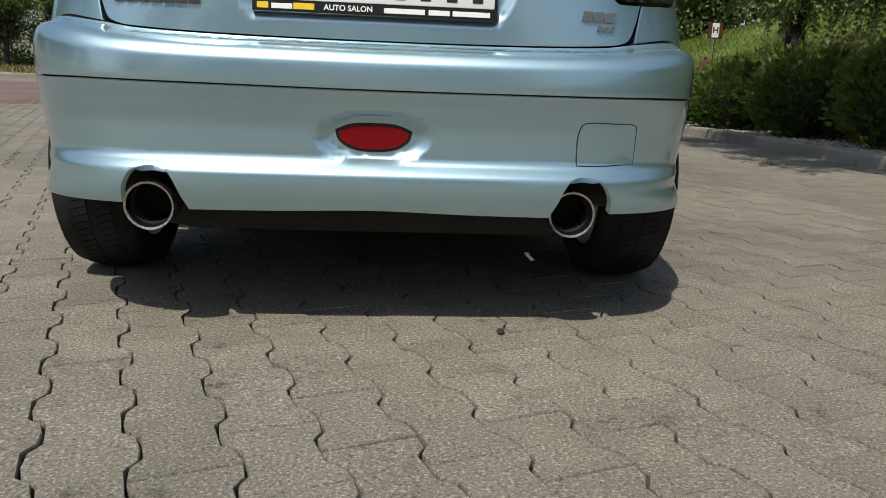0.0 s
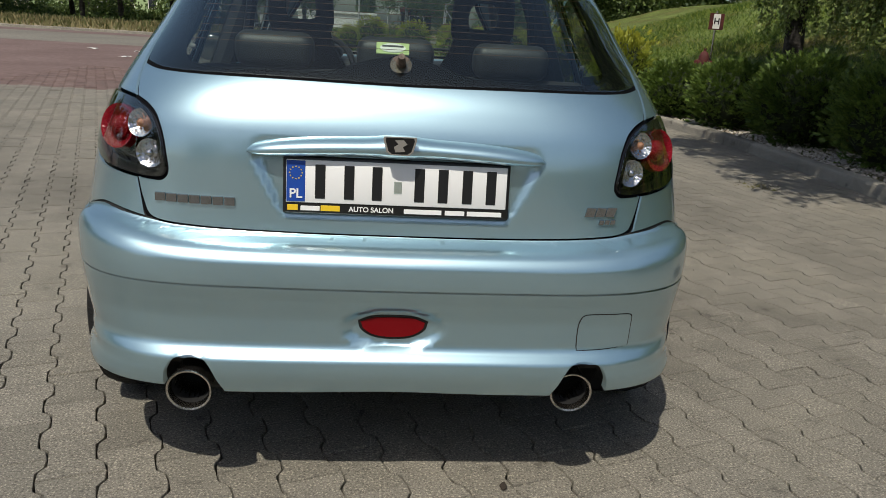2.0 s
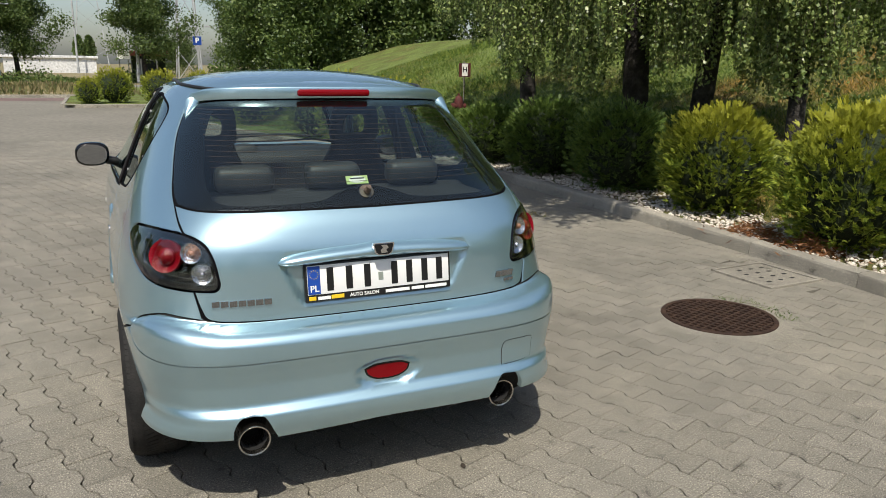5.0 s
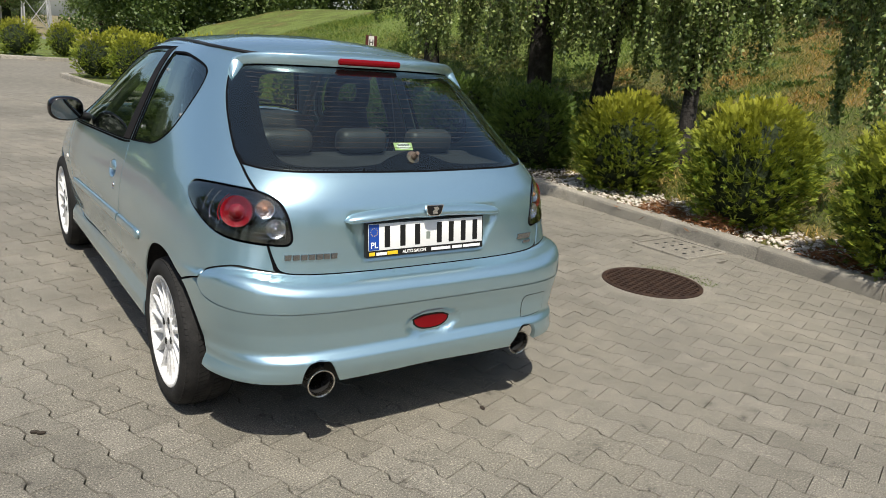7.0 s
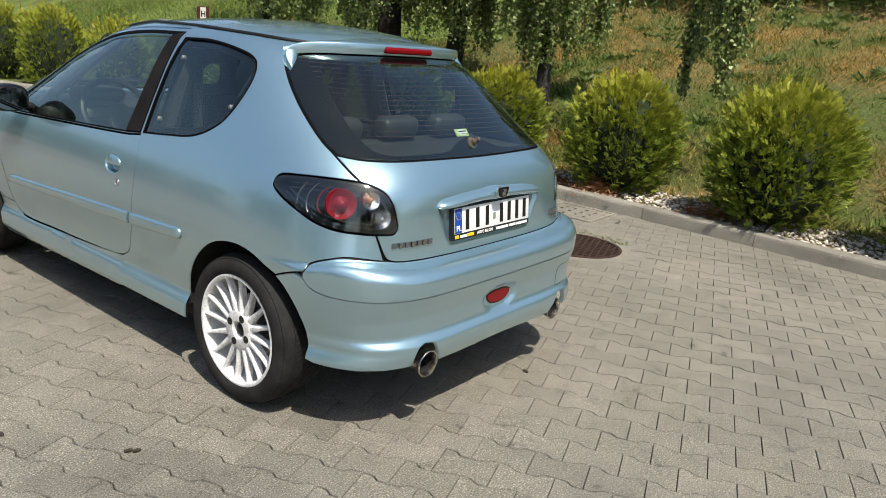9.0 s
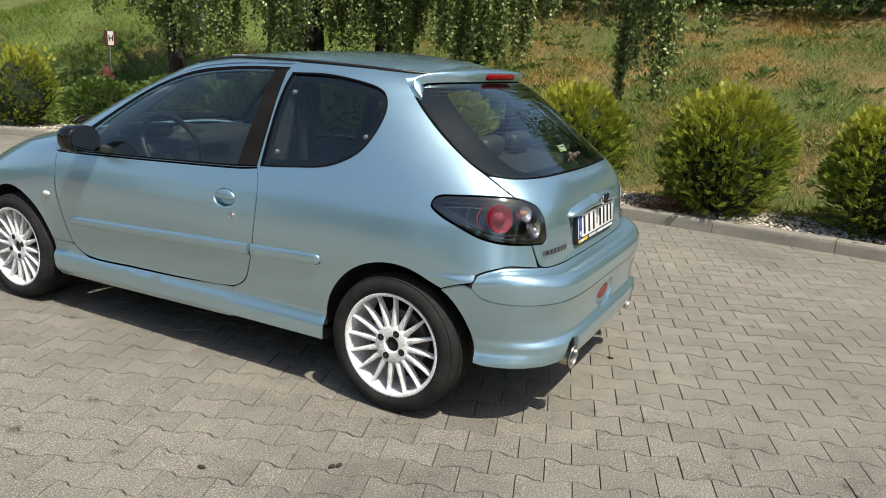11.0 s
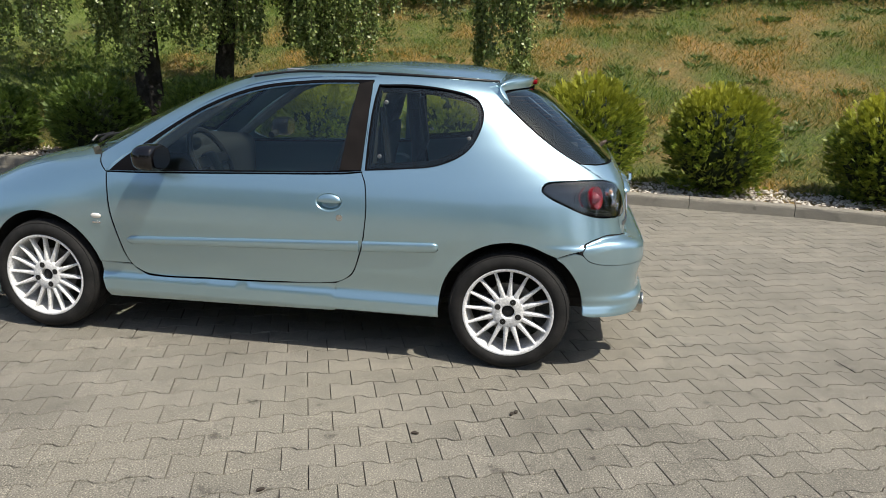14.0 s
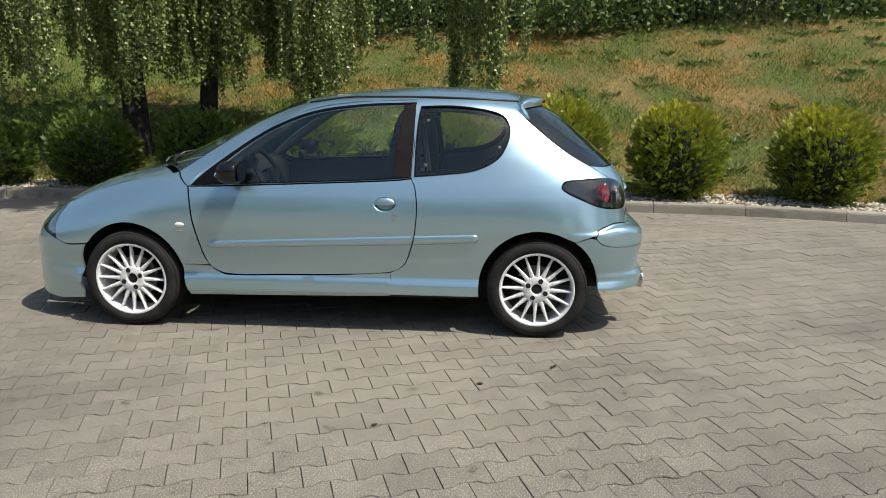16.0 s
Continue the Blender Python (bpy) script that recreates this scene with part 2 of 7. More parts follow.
half_w = curve_of([(0.08, 0.76), (0.20, 0.795), (0.25, 0.823), (0.295, 0.822), (0.322, 0.811), (0.345, 0.801), (0.37, 0.804), (0.45, 0.818), (0.55, 0.828), (0.64, 0.836), (0.71, 0.832), (0.80, 0.816),
                   (0.87, 0.795), (0.925, 0.774), (1.00, 0.744), (1.10, 0.702), (1.20, 0.658), (1.29, 0.610), (1.335, 0.578), (1.365, 0.540), (1.39, 0.475), (1.415, 0.36), (1.43, 0.235), (TOP, 0.02)])
rear_n = curve_of([(0.1, 4.6), (0.46, 4.5), (0.60, 4.1), (0.70, 3.8), (0.80, 3.55), (0.9, 3.3), (1.0, 3.0), (1.1, 2.45), (1.2, 2.06), (1.285, 1.75), (1.35, 1.85), (TOP, 2.0)])
rear_m = curve_of([(0.1, 5.5), (0.55, 6.3), (0.75, 5.0), (0.9, 5.4), (0.95, 5.0), (1.0, 4.5), (1.1, 4.0), (1.3, 4.0), (1.38, 3.0), (TOP, 2.0)])
front_n = curve_of([(0.1, 3.4), (0.5, 3.4), (0.65, 2.9), (0.9, 2.6), (1.2, 3.0), (1.35, 2.6), (TOP, 2.0)])
front_m = curve_of([(0.1, 5.0), (0.5, 4.8), (0.7, 3.8), (0.9, 3.2), (1.2, 3.6), (1.35, 3.2), (TOP, 2.0)])
rear_c = curve_of([(0.1, 0.4), (1.2, 0.4), (1.38, 0.50), (TOP, 0.633)])
front_c = curve_of([(0.1, 1.9), (0.85, 1.8), (0.95, 1.5), (1.1, 1.1), (1.3, 0.85), (TOP, 0.634)])


def outside(x, y, z):
    """Above 0 outside the car's skin."""
    z = np.clip(z, 0.08, TOP - 1e-4)
    dr, df = np.maximum(0, rear_c(z) - y) / (rear_c(z) - rear_end(z)), np.maximum(0, y - front_c(z)) / (front_end(z) - front_c(z))
    m = np.where(dr > 0, rear_m(z), front_m(z))
    return dr ** rear_n(z) + df ** front_n(z) + (np.abs(x) / half_w(z)) ** m - 1


def from_axis(oy):
    """A chart round the upright axis (0, oy): angle from straight behind (times 0.9 m), height."""
    def f(p):
        a, z = p[:, 0] / 0.9, p[:, 1]
        lo, hi = np.zeros(len(a)), np.full(len(a), 4.0)
        for _ in range(44):
            r = (lo + hi) / 2
            out = outside(-r * np.sin(a), oy - r * np.cos(a), z) > 0
            hi, lo = np.where(out, r, hi), np.where(out, lo, r)
        return np.stack([-lo * np.sin(a), oy - lo * np.cos(a), z], 1)
    return f


def from_side(p):
    """A chart of the left side: y, z."""
    lo, hi = np.zeros(len(p)), np.full(len(p), 1.2)
    for _ in range(40):
        x = (lo + hi) / 2
        out = outside(x, p[:, 0], p[:, 1]) > 0
        hi, lo = np.where(out, x, hi), np.where(out, lo, x)
    return np.stack([-lo, p[:, 0], p[:, 1]], 1)


def from_above(p):
    """A chart seen from above: x, y."""
    lo, hi = np.full(len(p), 0.55), np.full(len(p), TOP)
    for _ in range(40):
        z = (lo + hi) / 2
        out = outside(p[:, 0], p[:, 1], z) > 0
        hi, lo = np.where(out, z, hi), np.where(out, lo, z)
    return np.stack([p[:, 0], p[:, 1], lo], 1)


REAR, FRONT = from_axis(0.4), from_axis(2.0)


def rx(x, z):
    """A place on the rear, by x and z, in the rear chart."""
    dx = max(0.0, 1 - (abs(x) / float(half_w(z))) ** float(rear_m(z)))
    y = float(rear_c(z)) - (float(rear_c(z)) - float(rear_end(z))) * dx ** (1 / float(rear_n(z)))
    return (0.9 * math.atan2(-x, 0.4 - y), z)


def ry(y, z):
    """A place on the left side, by y and z, in the rear chart."""
    x = from_side(np.array([[y, z]]))[0][0]
    return (0.9 * math.atan2(-x, 0.4 - y), z)


def fy(y, z):
    x = from_side(np.array([[y, z]]))[0][0]
    return (0.9 * math.atan2(-x, 2.0 - y), z)


def inside(pts, poly):
    x, y = pts[:, 0][:, None], pts[:, 1][:, None]
    x0, y0 = poly[:, 0][None], poly[:, 1][None]
    x1, y1 = np.roll(poly[:, 0], -1)[None], np.roll(poly[:, 1], -1)[None]
    cross = ((y0 > y) != (y1 > y)) & (x < (x1 - x0) * (y - y0) / np.where(y1 == y0, 1e-12, y1 - y0) + x0)
    return cross.sum(1) % 2 == 1


def shrunk(poly, gap):
    """The outline moved inwards (its winding may be either)."""
    if gap == 0:
        return poly
    d = np.roll(poly, -1, 0) - np.roll(poly, 1, 0)
    n = np.stack([-d[:, 1], d[:, 0]], 1) / (np.linalg.norm(d, axis=1)[:, None] + 1e-9)
    area = np.sum(poly[:, 0] * np.roll(poly[:, 1], -1) - np.roll(poly[:, 0], -1) * poly[:, 1])
    return poly + n * gap * np.sign(area)


def skin(outline, holes, chart, step=0.035, gap=0.0022, depth=0.012, lift=0.0, hole_gap=0.0, fine=None):
    """Vertices, faces and normals of a panel cut from the skin, its rims turned in by depth.
    fine: a stretch (u0, u1, v0, v1, du, dv) of closer points."""
    from mathutils.geometry import delaunay_2d_cdt
    loops = [shrunk(outline, gap)] + [shrunk(h, -hole_gap) for h in holes]
    edge_pts = np.concatenate(loops)
    lo, hi = edge_pts.min(0), edge_pts.max(0)
    gx, gy = np.meshgrid(np.arange(lo[0] + step / 2, hi[0], step), np.arange(lo[1] + step / 2, hi[1], step))
    grid = np.stack([gx.ravel(), gy.ravel()], 1)
    if fine:
        u0, u1, v0, v1, du, dv = fine
        grid = grid[(grid[:, 0] < u0) | (grid[:, 0] > u1) | (grid[:, 1] < v0) | (grid[:, 1] > v1)]
        gx, gy = np.meshgrid(np.arange(u0, u1, du), np.arange(v0, v1, dv))
        grid = np.concatenate([grid, np.stack([gx.ravel(), gy.ravel()], 1)])
        step = min(du, dv)
    keep = inside(grid, loops[0])
    for h in loops[1:]:
        keep &= ~inside(grid, h)
    grid = grid[keep]
    if len(grid):
        near = np.concatenate([np.sqrt(((c[:, None] - edge_pts[None]) ** 2).sum(-1)).min(1) for c in np.array_split(grid, max(1, len(grid) // 200))])
        grid = grid[near > 0.42 * step]
    pts = np.concatenate([edge_pts, grid])
    edges, k = [], 0
    for lp in loops:
        edges += [(k + i, k + (i + 1) % len(lp)) for i in range(len(lp))]
        k += len(lp)
    res = delaunay_2d_cdt([Vector(p) for p in pts], edges, [], 0, 1e-6)
    v2, faces = np.array([tuple(v) for v in res[0]]), np.array([tuple(f) for f in res[2]])
    mid = v2[faces].mean(1)
    ok = inside(mid, loops[0])
    for h in loops[1:]:
        ok &= ~inside(mid, h)
    faces = faces[ok]
    pos = chart(v2)
    e = 0.002
    du, dv = chart(v2 + [e, 0]) - chart(v2 - [e, 0]), chart(v2 + [0, e]) - chart(v2 - [0, e])
    nor = np.cross(du, dv)
    nor /= np.linalg.norm(nor, axis=1)[:, None] + 1e-12
    mid3 = np.array([0, 1.2, 0.6])
    if ((pos - mid3) * nor).sum() < 0:
        nor = -nor
    pos = pos + nor * lift
    t = pos[faces]
    flip = (np.cross(t[:, 1] - t[:, 0], t[:, 2] - t[:, 0]) * nor[faces].mean(1)).sum(1) < 0
    faces[flip] = faces[flip][:, ::-1]
    faces = [tuple(f) for f in faces]
    if depth:
        count = {}
        for f in faces:
            for a, b in zip(f, f[1:] + f[:1]):
                count[(a, b)] = 1
        rim = [ab for ab in count if (ab[1], ab[0]) not in count]
        base, inner = len(pos), {}
        add, addn = [], []
        for a, b in rim:
            for q in (a, b):
                if q not in inner:
                    inner[q] = base + len(add)
                    add.append(pos[q] - nor[q] * depth)
                    addn.append(nor[q])
        faces += [(b, a, inner[a], inner[b]) for a, b in rim]
        pos, nor = np.concatenate([pos, add]), np.concatenate([nor, addn])
    return pos, faces, nor


def panel(name, outline, holes, chart, material, parent, label="", side=0, **more):
    """One panel; side=1 mirrors it to the car's right, side=2 makes both."""
    pos, faces, nor = skin(np.array(outline), [np.array(h) for h in holes], chart, **more)
    made = []
    for s in ((0,), (1,), (0, 1))[side]:
        if s:
            me = mesh_np(name, pos * [-1, 1, 1], [f[::-1] for f in faces], nor * [-1, 1, 1])
        else:
            me = mesh_np(name, pos, faces, nor)
        made.append(attach(name, me, material, parent, label))
    return made


def mirrored(p):
    return [(-a, b) for a, b in reversed(p)]

# ---- the car ----
car = thing("car", "light blue metallic three-door hatchback with white multi-spoke wheels", "car")


def sp(y, z):
    return (float(from_side(np.array([[y, z]]))[0][0]), y)


def pz(x, y):
    return (y, float(from_above(np.array([[x, y]]))[0][2]))


def arc(cy, cz, r, a0, a1, n=14):
    return [(cy + r * math.cos(radians(a0 + (a1 - a0) * k / n)), cz + r * math.sin(radians(a0 + (a1 - a0) * k / n))) for k in range(n + 1)]


def corner(p):
    return [p, p]


def bell(t, edge):
    """1 inside 0..1, falling smoothly to 0 past the ends over edge."""
    f = np.clip((0.5 - np.abs(t - 0.5)) / edge + 1, 0, 1)
    return f * f * (3 - 2 * f)


def tailgate_chart(p):
    """The tailgate's skin with the recess for the number plate."""
    q = REAR(p)
    x, z = q[:, 0], q[:, 2]
    half = 0.252 + 0.05 * np.clip((z - 0.70) / 0.11, 0, 1)
    m = bell((x / half + 1) / 2, 0.08) * np.clip((z - 0.672) / 0.04, 0, 1) * np.clip((0.868 - z) / 0.04, 0, 1)
    q[:, 1] += 0.012 * m * m * (3 - 2 * m)
    return q


climb = curve_of([(0, 0), (0.276, 0.002), (0.436, 0.009), (0.50, 0.018), (0.60, 0.028), (0.65, 0.026), (0.70, 0.010), (0.74, 0.0), (1.2, 0.0)])


def lifted(p):
    """The rear bumper's lines climb towards the corners."""
    a, z = np.abs(p[:, 0]), p[:, 1]
    k = np.clip((z - 0.48) / 0.15, 0, 1)
    up = climb(a) * k * k * (3 - 2 * k)
    q = REAR(np.stack([p[:, 0], p[:, 1] - up], 1))
    q[:, 2] = p[:, 1]
    return q


def bumper_chart(p):
    """The rear bumper with the soft hollow round the fog lamp."""
    q = lifted(p)
    d = np.sqrt((q[:, 0] / 0.104) ** 2 + ((q[:, 2] - 0.440) / 0.045) ** 2)
    m = np.clip(1.28 - d, 0, 0.4) / 0.4
    q[:, 1] += 0.015 * m * m * (3 - 2 * m)
    return q


def door_chart(p):
    q = from_side(p)
    d = np.sqrt(((q[:, 1] - 0.887) / 0.066) ** 2 + ((q[:, 2] - 0.779) / 0.042) ** 2)
    m = np.clip(1.0 - d, 0, 0.30) / 0.30
    q[:, 0] += 0.026 * m * m * (3 - 2 * m)
    return q


lamp_line = [ry(-0.132, 0.884), ry(-0.148, 0.912), ry(-0.22, 0.922), ry(-0.32, 0.926), rx(-0.626, 0.923), rx(-0.588, 0.910), rx(-0.562, 0.888), rx(-0.545, 0.85), rx(-0.535, 0.80), rx(-0.533, 0.772),
             rx(-0.546, 0.757), rx(-0.585, 0.755), rx(-0.65, 0.760), ry(-0.396, 0.768), ry(-0.33, 0.785), ry(-0.24, 0.824), ry(-0.17, 0.857)]
lamp_outer = spline(lamp_line, n=8)

# tailgate and its glass
half_gate = [rx(-0.3, 0.6455), rx(-0.50, 0.653), rx(-0.568, 0.665), rx(-0.588, 0.70), *corner(rx(-0.602, 0.750)), *corner(rx(-0.598, 0.750)), rx(-0.575, 0.749), rx(-0.543, 0.7505), rx(-0.5275, 0.767), rx(-0.529, 0.80), rx(-0.539, 0.853),
             rx(-0.557, 0.894), rx(-0.584, 0.916), *corner(rx(-0.616, 0.928)), *corner(rx(-0.627, 0.998)), rx(-0.56, 0.989), rx(-0.3, 0.988)]
gate_line = spline([rx(0, 0.643), *half_gate, rx(0, 0.985), *mirrored(half_gate)], n=10)
tailgate = panel("tailgate", gate_line, [], tailgate_chart, paint, car, step=0.011, gap=0.0014, label="light blue tailgate")[0]
half_glass = [rx(-0.3, 0.992), rx(-0.56, 0.993), *corner(rx(-0.622, 1.002)), rx(-0.625, 1.04), rx(-0.600, 1.14), rx(-0.565, 1.235), rx(-0.535, 1.285), rx(-0.47, 1.318), rx(-0.25, 1.330)]
glass_line = spline([rx(0, 0.989), *half_glass, rx(0, 1.332), *mirrored(half_glass)], n=10)
clear = [rx(-0.10, 1.037), rx(-0.165, 1.016), rx(-0.35, 1.010), rx(-0.50, 1.017), rx(-0.527, 1.062), rx(-0.514, 1.155), rx(-0.485, 1.24), rx(-0.45, 1.292), rx(-0.25, 1.310)]
clear_line = spline([rx(0, 1.056), *clear, rx(0, 1.312), *mirrored(clear)], n=8)
panel("rear_window", glass_line, [], REAR, window_glass, car, "tinted rear window with heater lines", gap=0.003, depth=0.004, step=0.04)
panel("window_border", glass_line, [clear_line], REAR, printed_black, car, "black printed glass border", gap=0.004, depth=0, lift=-0.0075)

# quarter panels, doors, wings, sills
quarter = spline([*corner(rx(-0.587, 0.662)), rx(-0.595, 0.70), *corner(rx(-0.607, 0.751)), rx(-0.65, 0.7545), ry(-0.396, 0.762), ry(-0.327, 0.780), ry(-0.236, 0.819), ry(-0.165, 0.852), ry(-0.126, 0.882), ry(-0.143, 0.917), ry(-0.22, 0.927), ry(-0.32, 0.931),
                  *corner(rx(-0.622, 0.929)), rx(-0.631, 1.0), rx(-0.629, 1.04), rx(-0.604, 1.14), rx(-0.569, 1.235), rx(-0.540, 1.287), *corner(rx(-0.50, 1.335)), *corner(ry(0.10, 1.354)), *corner(ry(0.13, 1.357)), ry(0.40, 1.372),
                  *corner(ry(0.722, 1.378)), ry(0.73, 1.15), ry(0.737, 0.928), ry(0.715, 0.873), ry(0.702, 0.759), ry(0.712, 0.62), ry(0.735, 0.525), ry(0.776, 0.423), *corner(ry(0.864, 0.368)),
                  *corner(ry(0.864, 0.238)), *corner(ry(0.338, 0.238)), *[ry(a, b) for a, b in arc(0, 0.30, 0.338, 0, 127)][:-1], *corner(ry(-0.216, 0.576)), ry(-0.25, 0.590), ry(-0.30, 0.606),
                  *corner(ry(-0.334, 0.614)), ry(-0.346, 0.645), ry(-0.42, 0.672), ry(-0.455, 0.676)], n=6)
quarter_window = [(0.700, 1.332), (0.513, 1.336), (0.317, 1.314), (0.215, 1.280), (0.176, 1.22), (0.188, 1.123), (0.245, 1.035), (0.373, 0.972), (0.55, 0.948), (0.722, 0.933)]
qw_line = spline([*corner(ry(*quarter_window[0])), *[ry(a, b) for a, b in quarter_window[1:-1]], *corner(ry(*quarter_window[-1]))], n=8)
panel("quarter_panel", quarter, [qw_line], REAR, paint, car, side=2, step=0.018, gap=0.0026, depth=0.006)
panel("quarter_window", qw_line, [], REAR, window_glass, car, "tinted side window", side=2, gap=-0.008, depth=0.003, lift=-0.005, step=0.05)
panel("window_seal", qw_line, [shrunk(qw_line, 0.007)], REAR, printed_black, car, side=2, gap=0.0, depth=0.006, lift=0.0015)
panel("window_print", qw_line, [shrunk(qw_line, 0.034)], REAR, printed_black, car, side=2, gap=-0.004, depth=0, lift=-0.0095)

seam = [(2.062, 0.862), (2.050, 0.78), (2.030, 0.65), (1.982, 0.461), (1.940, 0.380), (1.849, 0.338), (1.5, 0.342), (1.163, 0.351), (0.86, 0.373), (0.776, 0.423), (0.735, 0.525), (0.712, 0.62), (0.702, 0.759), (0.715, 0.873)]
door_line = spline([*corner(seam[0]), *seam[1:], *corner((0.737, 0.926)), (0.84, 0.914), (1.2, 0.896), (1.85, 0.868)], n=8)
doors = panel("door", door_line, [], door_chart, paint, car, side=2, step=0.03, gap=0.0042, depth=0.005, fine=(0.81, 0.965, 0.73, 0.83, 0.005, 0.0035))
frame_out = [(1.985, 0.948), (1.79, 1.098), (1.59, 1.220), (1.345, 1.311), (1.04, 1.353)]
glass_hole = [(0.848, 0.926), (1.2, 0.909), (1.835, 0.882), (1.915, 0.93), (1.772, 1.071), (1.577, 1.193), (1.338, 1.283), (1.038, 1.327), (0.80, 1.338)]
hole_line = spline([*corner(glass_hole[0]), *glass_hole[1:2], *corner(glass_hole[2]), *glass_hole[3:-1], *corner(glass_hole[-1])], n=8)
frame_line = spline([*corner((0.737, 0.93)), (0.84, 0.918), (1.2, 0.900), (1.85, 0.872), *corner((2.064, 0.866)), *frame_out, *corner((0.722, 1.365))], n=8)
black_line = spline([*corner((0.74, 0.932)), (0.84, 0.921), (1.2, 0.903), (1.85, 0.875), *corner((2.045, 0.868)), (1.97, 0.945), (1.778, 1.090), (1.582, 1.208), (1.340, 1.297), (1.04, 1.339), *corner((0.728, 1.352))], n=8)
pillar_line = spline([*corner((0.742, 0.935)), *corner((0.846, 0.928)), *corner((0.799, 1.329)), *corner((0.731, 1.346))], n=8)
for d, mirror in zip(doors, (0, 1)):
    panel("window_frame", frame_line, [hole_line], from_side, paint, d, side=mirror, gap=0.001, depth=0.01, lift=-0.001)
    panel("frame_cover", black_line, [hole_line], from_side, printed_black, d, "black window surround", side=mirror, gap=0.0, depth=0.006, lift=0.002)
    panel("pillar_cover", pillar_line, [], from_side, pillar_black, d, "matt brown-black middle pillar cover", side=mirror, gap=0.0, depth=0.003, lift=0.0045)
    panel("door_glass", hole_line, [], from_side, window_glass, d, "tinted side glass", side=mirror, gap=-0.008, depth=0.003, lift=-0.007, step=0.06)
rail_line = spline([*corner((0.722, 1.369)), (1.04, 1.357), (1.345, 1.315), (1.59, 1.224), (1.79, 1.102), (1.985, 0.952), *corner((2.07, 0.866)), *corner((2.16, 0.935)), (1.875, 1.125), (1.675, 1.244), (1.425, 1.337), (1.1, 1.376), *corner((0.722, 1.380))], n=8)
panel("roof_rail", rail_line, [], from_side, paint, car, side=2, gap=0.001)
top_edge = [sp(0.13, 1.359), sp(0.40, 1.374), sp(0.722, 1.381), sp(1.1, 1.378), sp(1.425, 1.339)]
roof_line = spline([*corner(top_edge[0]), *top_edge[1:-1], *corner(top_edge[-1]), (-0.30, 1.455), (0, 1.475), (0.30, 1.455), *[(-a, b) for a, b in (top_edge[-1], top_edge[-1], *top_edge[-2:0:-1], top_edge[0], top_edge[0])], (0.25, 0.115), (0, 0.108), (-0.25, 0.115)], n=8)
roof = panel("roof", roof_line, [], from_above, paint, car, step=0.05)[0]
screen_side = [sp(1.425, 1.334), sp(1.675, 1.240), sp(1.875, 1.120), sp(2.16, 0.93)]
screen_line = spline([*corner(screen_side[0]), *screen_side[1:3], *corner(screen_side[3]), (-0.35, 2.385), (0, 2.425), (0.35, 2.385), *[(-a, b) for a, b in (screen_side[3], screen_side[3], screen_side[2], screen_side[1], screen_side[0], screen_side[0])],
                      (0.30, 1.460), (0, 1.480), (-0.30, 1.460)], n=8)
panel("windscreen", screen_line, [], from_above, window_glass, car, "clear windscreen", gap=0.004, depth=0.004, step=0.05)
panel("screen_border", screen_line, [shrunk(screen_line, 0.035)], from_above, printed_black, car, gap=0.004, depth=0, lift=-0.004)
hood_edge = [(-0.655, 2.21), (-0.64, 2.45), (-0.60, 2.72), (-0.53, 2.92)]
hood_line = spline([*corner(hood_edge[0]), *hood_edge[1:3], hood_edge[3], (-0.40, 3.03), (-0.2, 3.10), (0, 3.12), (0.2, 3.10), (0.40, 3.03), *[(-a, b) for a, b in hood_edge[3:0:-1]], *corner((0.655, 2.21)), (0.35, 2.405), (0, 2.445), (-0.35, 2.405)], n=8)
panel("bonnet", hood_line, [], from_above, paint, car, step=0.05)
wing_top = [pz(a, b) for a, b in hood_edge]
wing_line = spline([*corner((2.068, 0.862)), (2.055, 0.78), (2.035, 0.65), (1.987, 0.461), *corner((1.955, 0.392)), *corner((2.118, 0.392)), *arc(2.450, 0.30, 0.338, 165, 37), *corner((2.735, 0.499)), (2.87, 0.490), *corner((2.955, 0.515)), (2.967, 0.62),
                    *corner((2.92, 0.722)), *wing_top[2:0:-1], *corner(wing_top[0]), *corner((2.163, 0.93))], n=6)
wings = panel("front_wing", wing_line, [], from_side, paint, car, side=2, step=0.03, depth=0.006)
sill_line = spline([*corner((2.119, 0.388)), *corner((1.945, 0.382)), (1.92, 0.356), (1.849, 0.331), (1.5, 0.336), (1.163, 0.345), *corner((0.864, 0.366)), *corner((0.864, 0.232)), (1.5, 0.215), *corner((2.085, 0.205)), (2.108, 0.30)], n=8)
panel("sill", sill_line, [], from_side, paint, car, side=2, gap=-0.001)

# front wipers resting at the foot of the windscreen
for x0, y0, x1, y1 in ((-0.52, 2.255, 0.02, 2.395), (-0.05, 2.375, 0.50, 2.265)):
    line = np.stack([np.linspace(x0, x1, 12), np.linspace(y0, y1, 12) + 0.012 * np.sin(np.linspace(0, math.pi, 12))], 1)
    at = from_above(line) + [0, 0.004, 0.016]
    blade = smooth(part("wiper_blade", tube([tuple(q) for q in at], 0.009, 6), black_plastic, car, "black front wiper"))
    smooth(part("wiper_arm", tube([tuple(at[5] + [0, 0, 0.008]), tuple(at[1] + [0.0, 0.035, 0.012]), tuple(at[0] + [0.02, 0.06, -0.005])], 0.007, 6), black_plastic, blade))

# dark seams behind the panel gaps


def backing(line, chart, side=0):
    panel("seam", shrunk(line, -0.010), [shrunk(line, 0.012)], chart, printed_black, car, side=side, gap=0, depth=0, lift=-0.0062, step=0.012)


backing(door_line, from_side, 2)
backing(gate_line, REAR)
backing(glass_line, REAR)

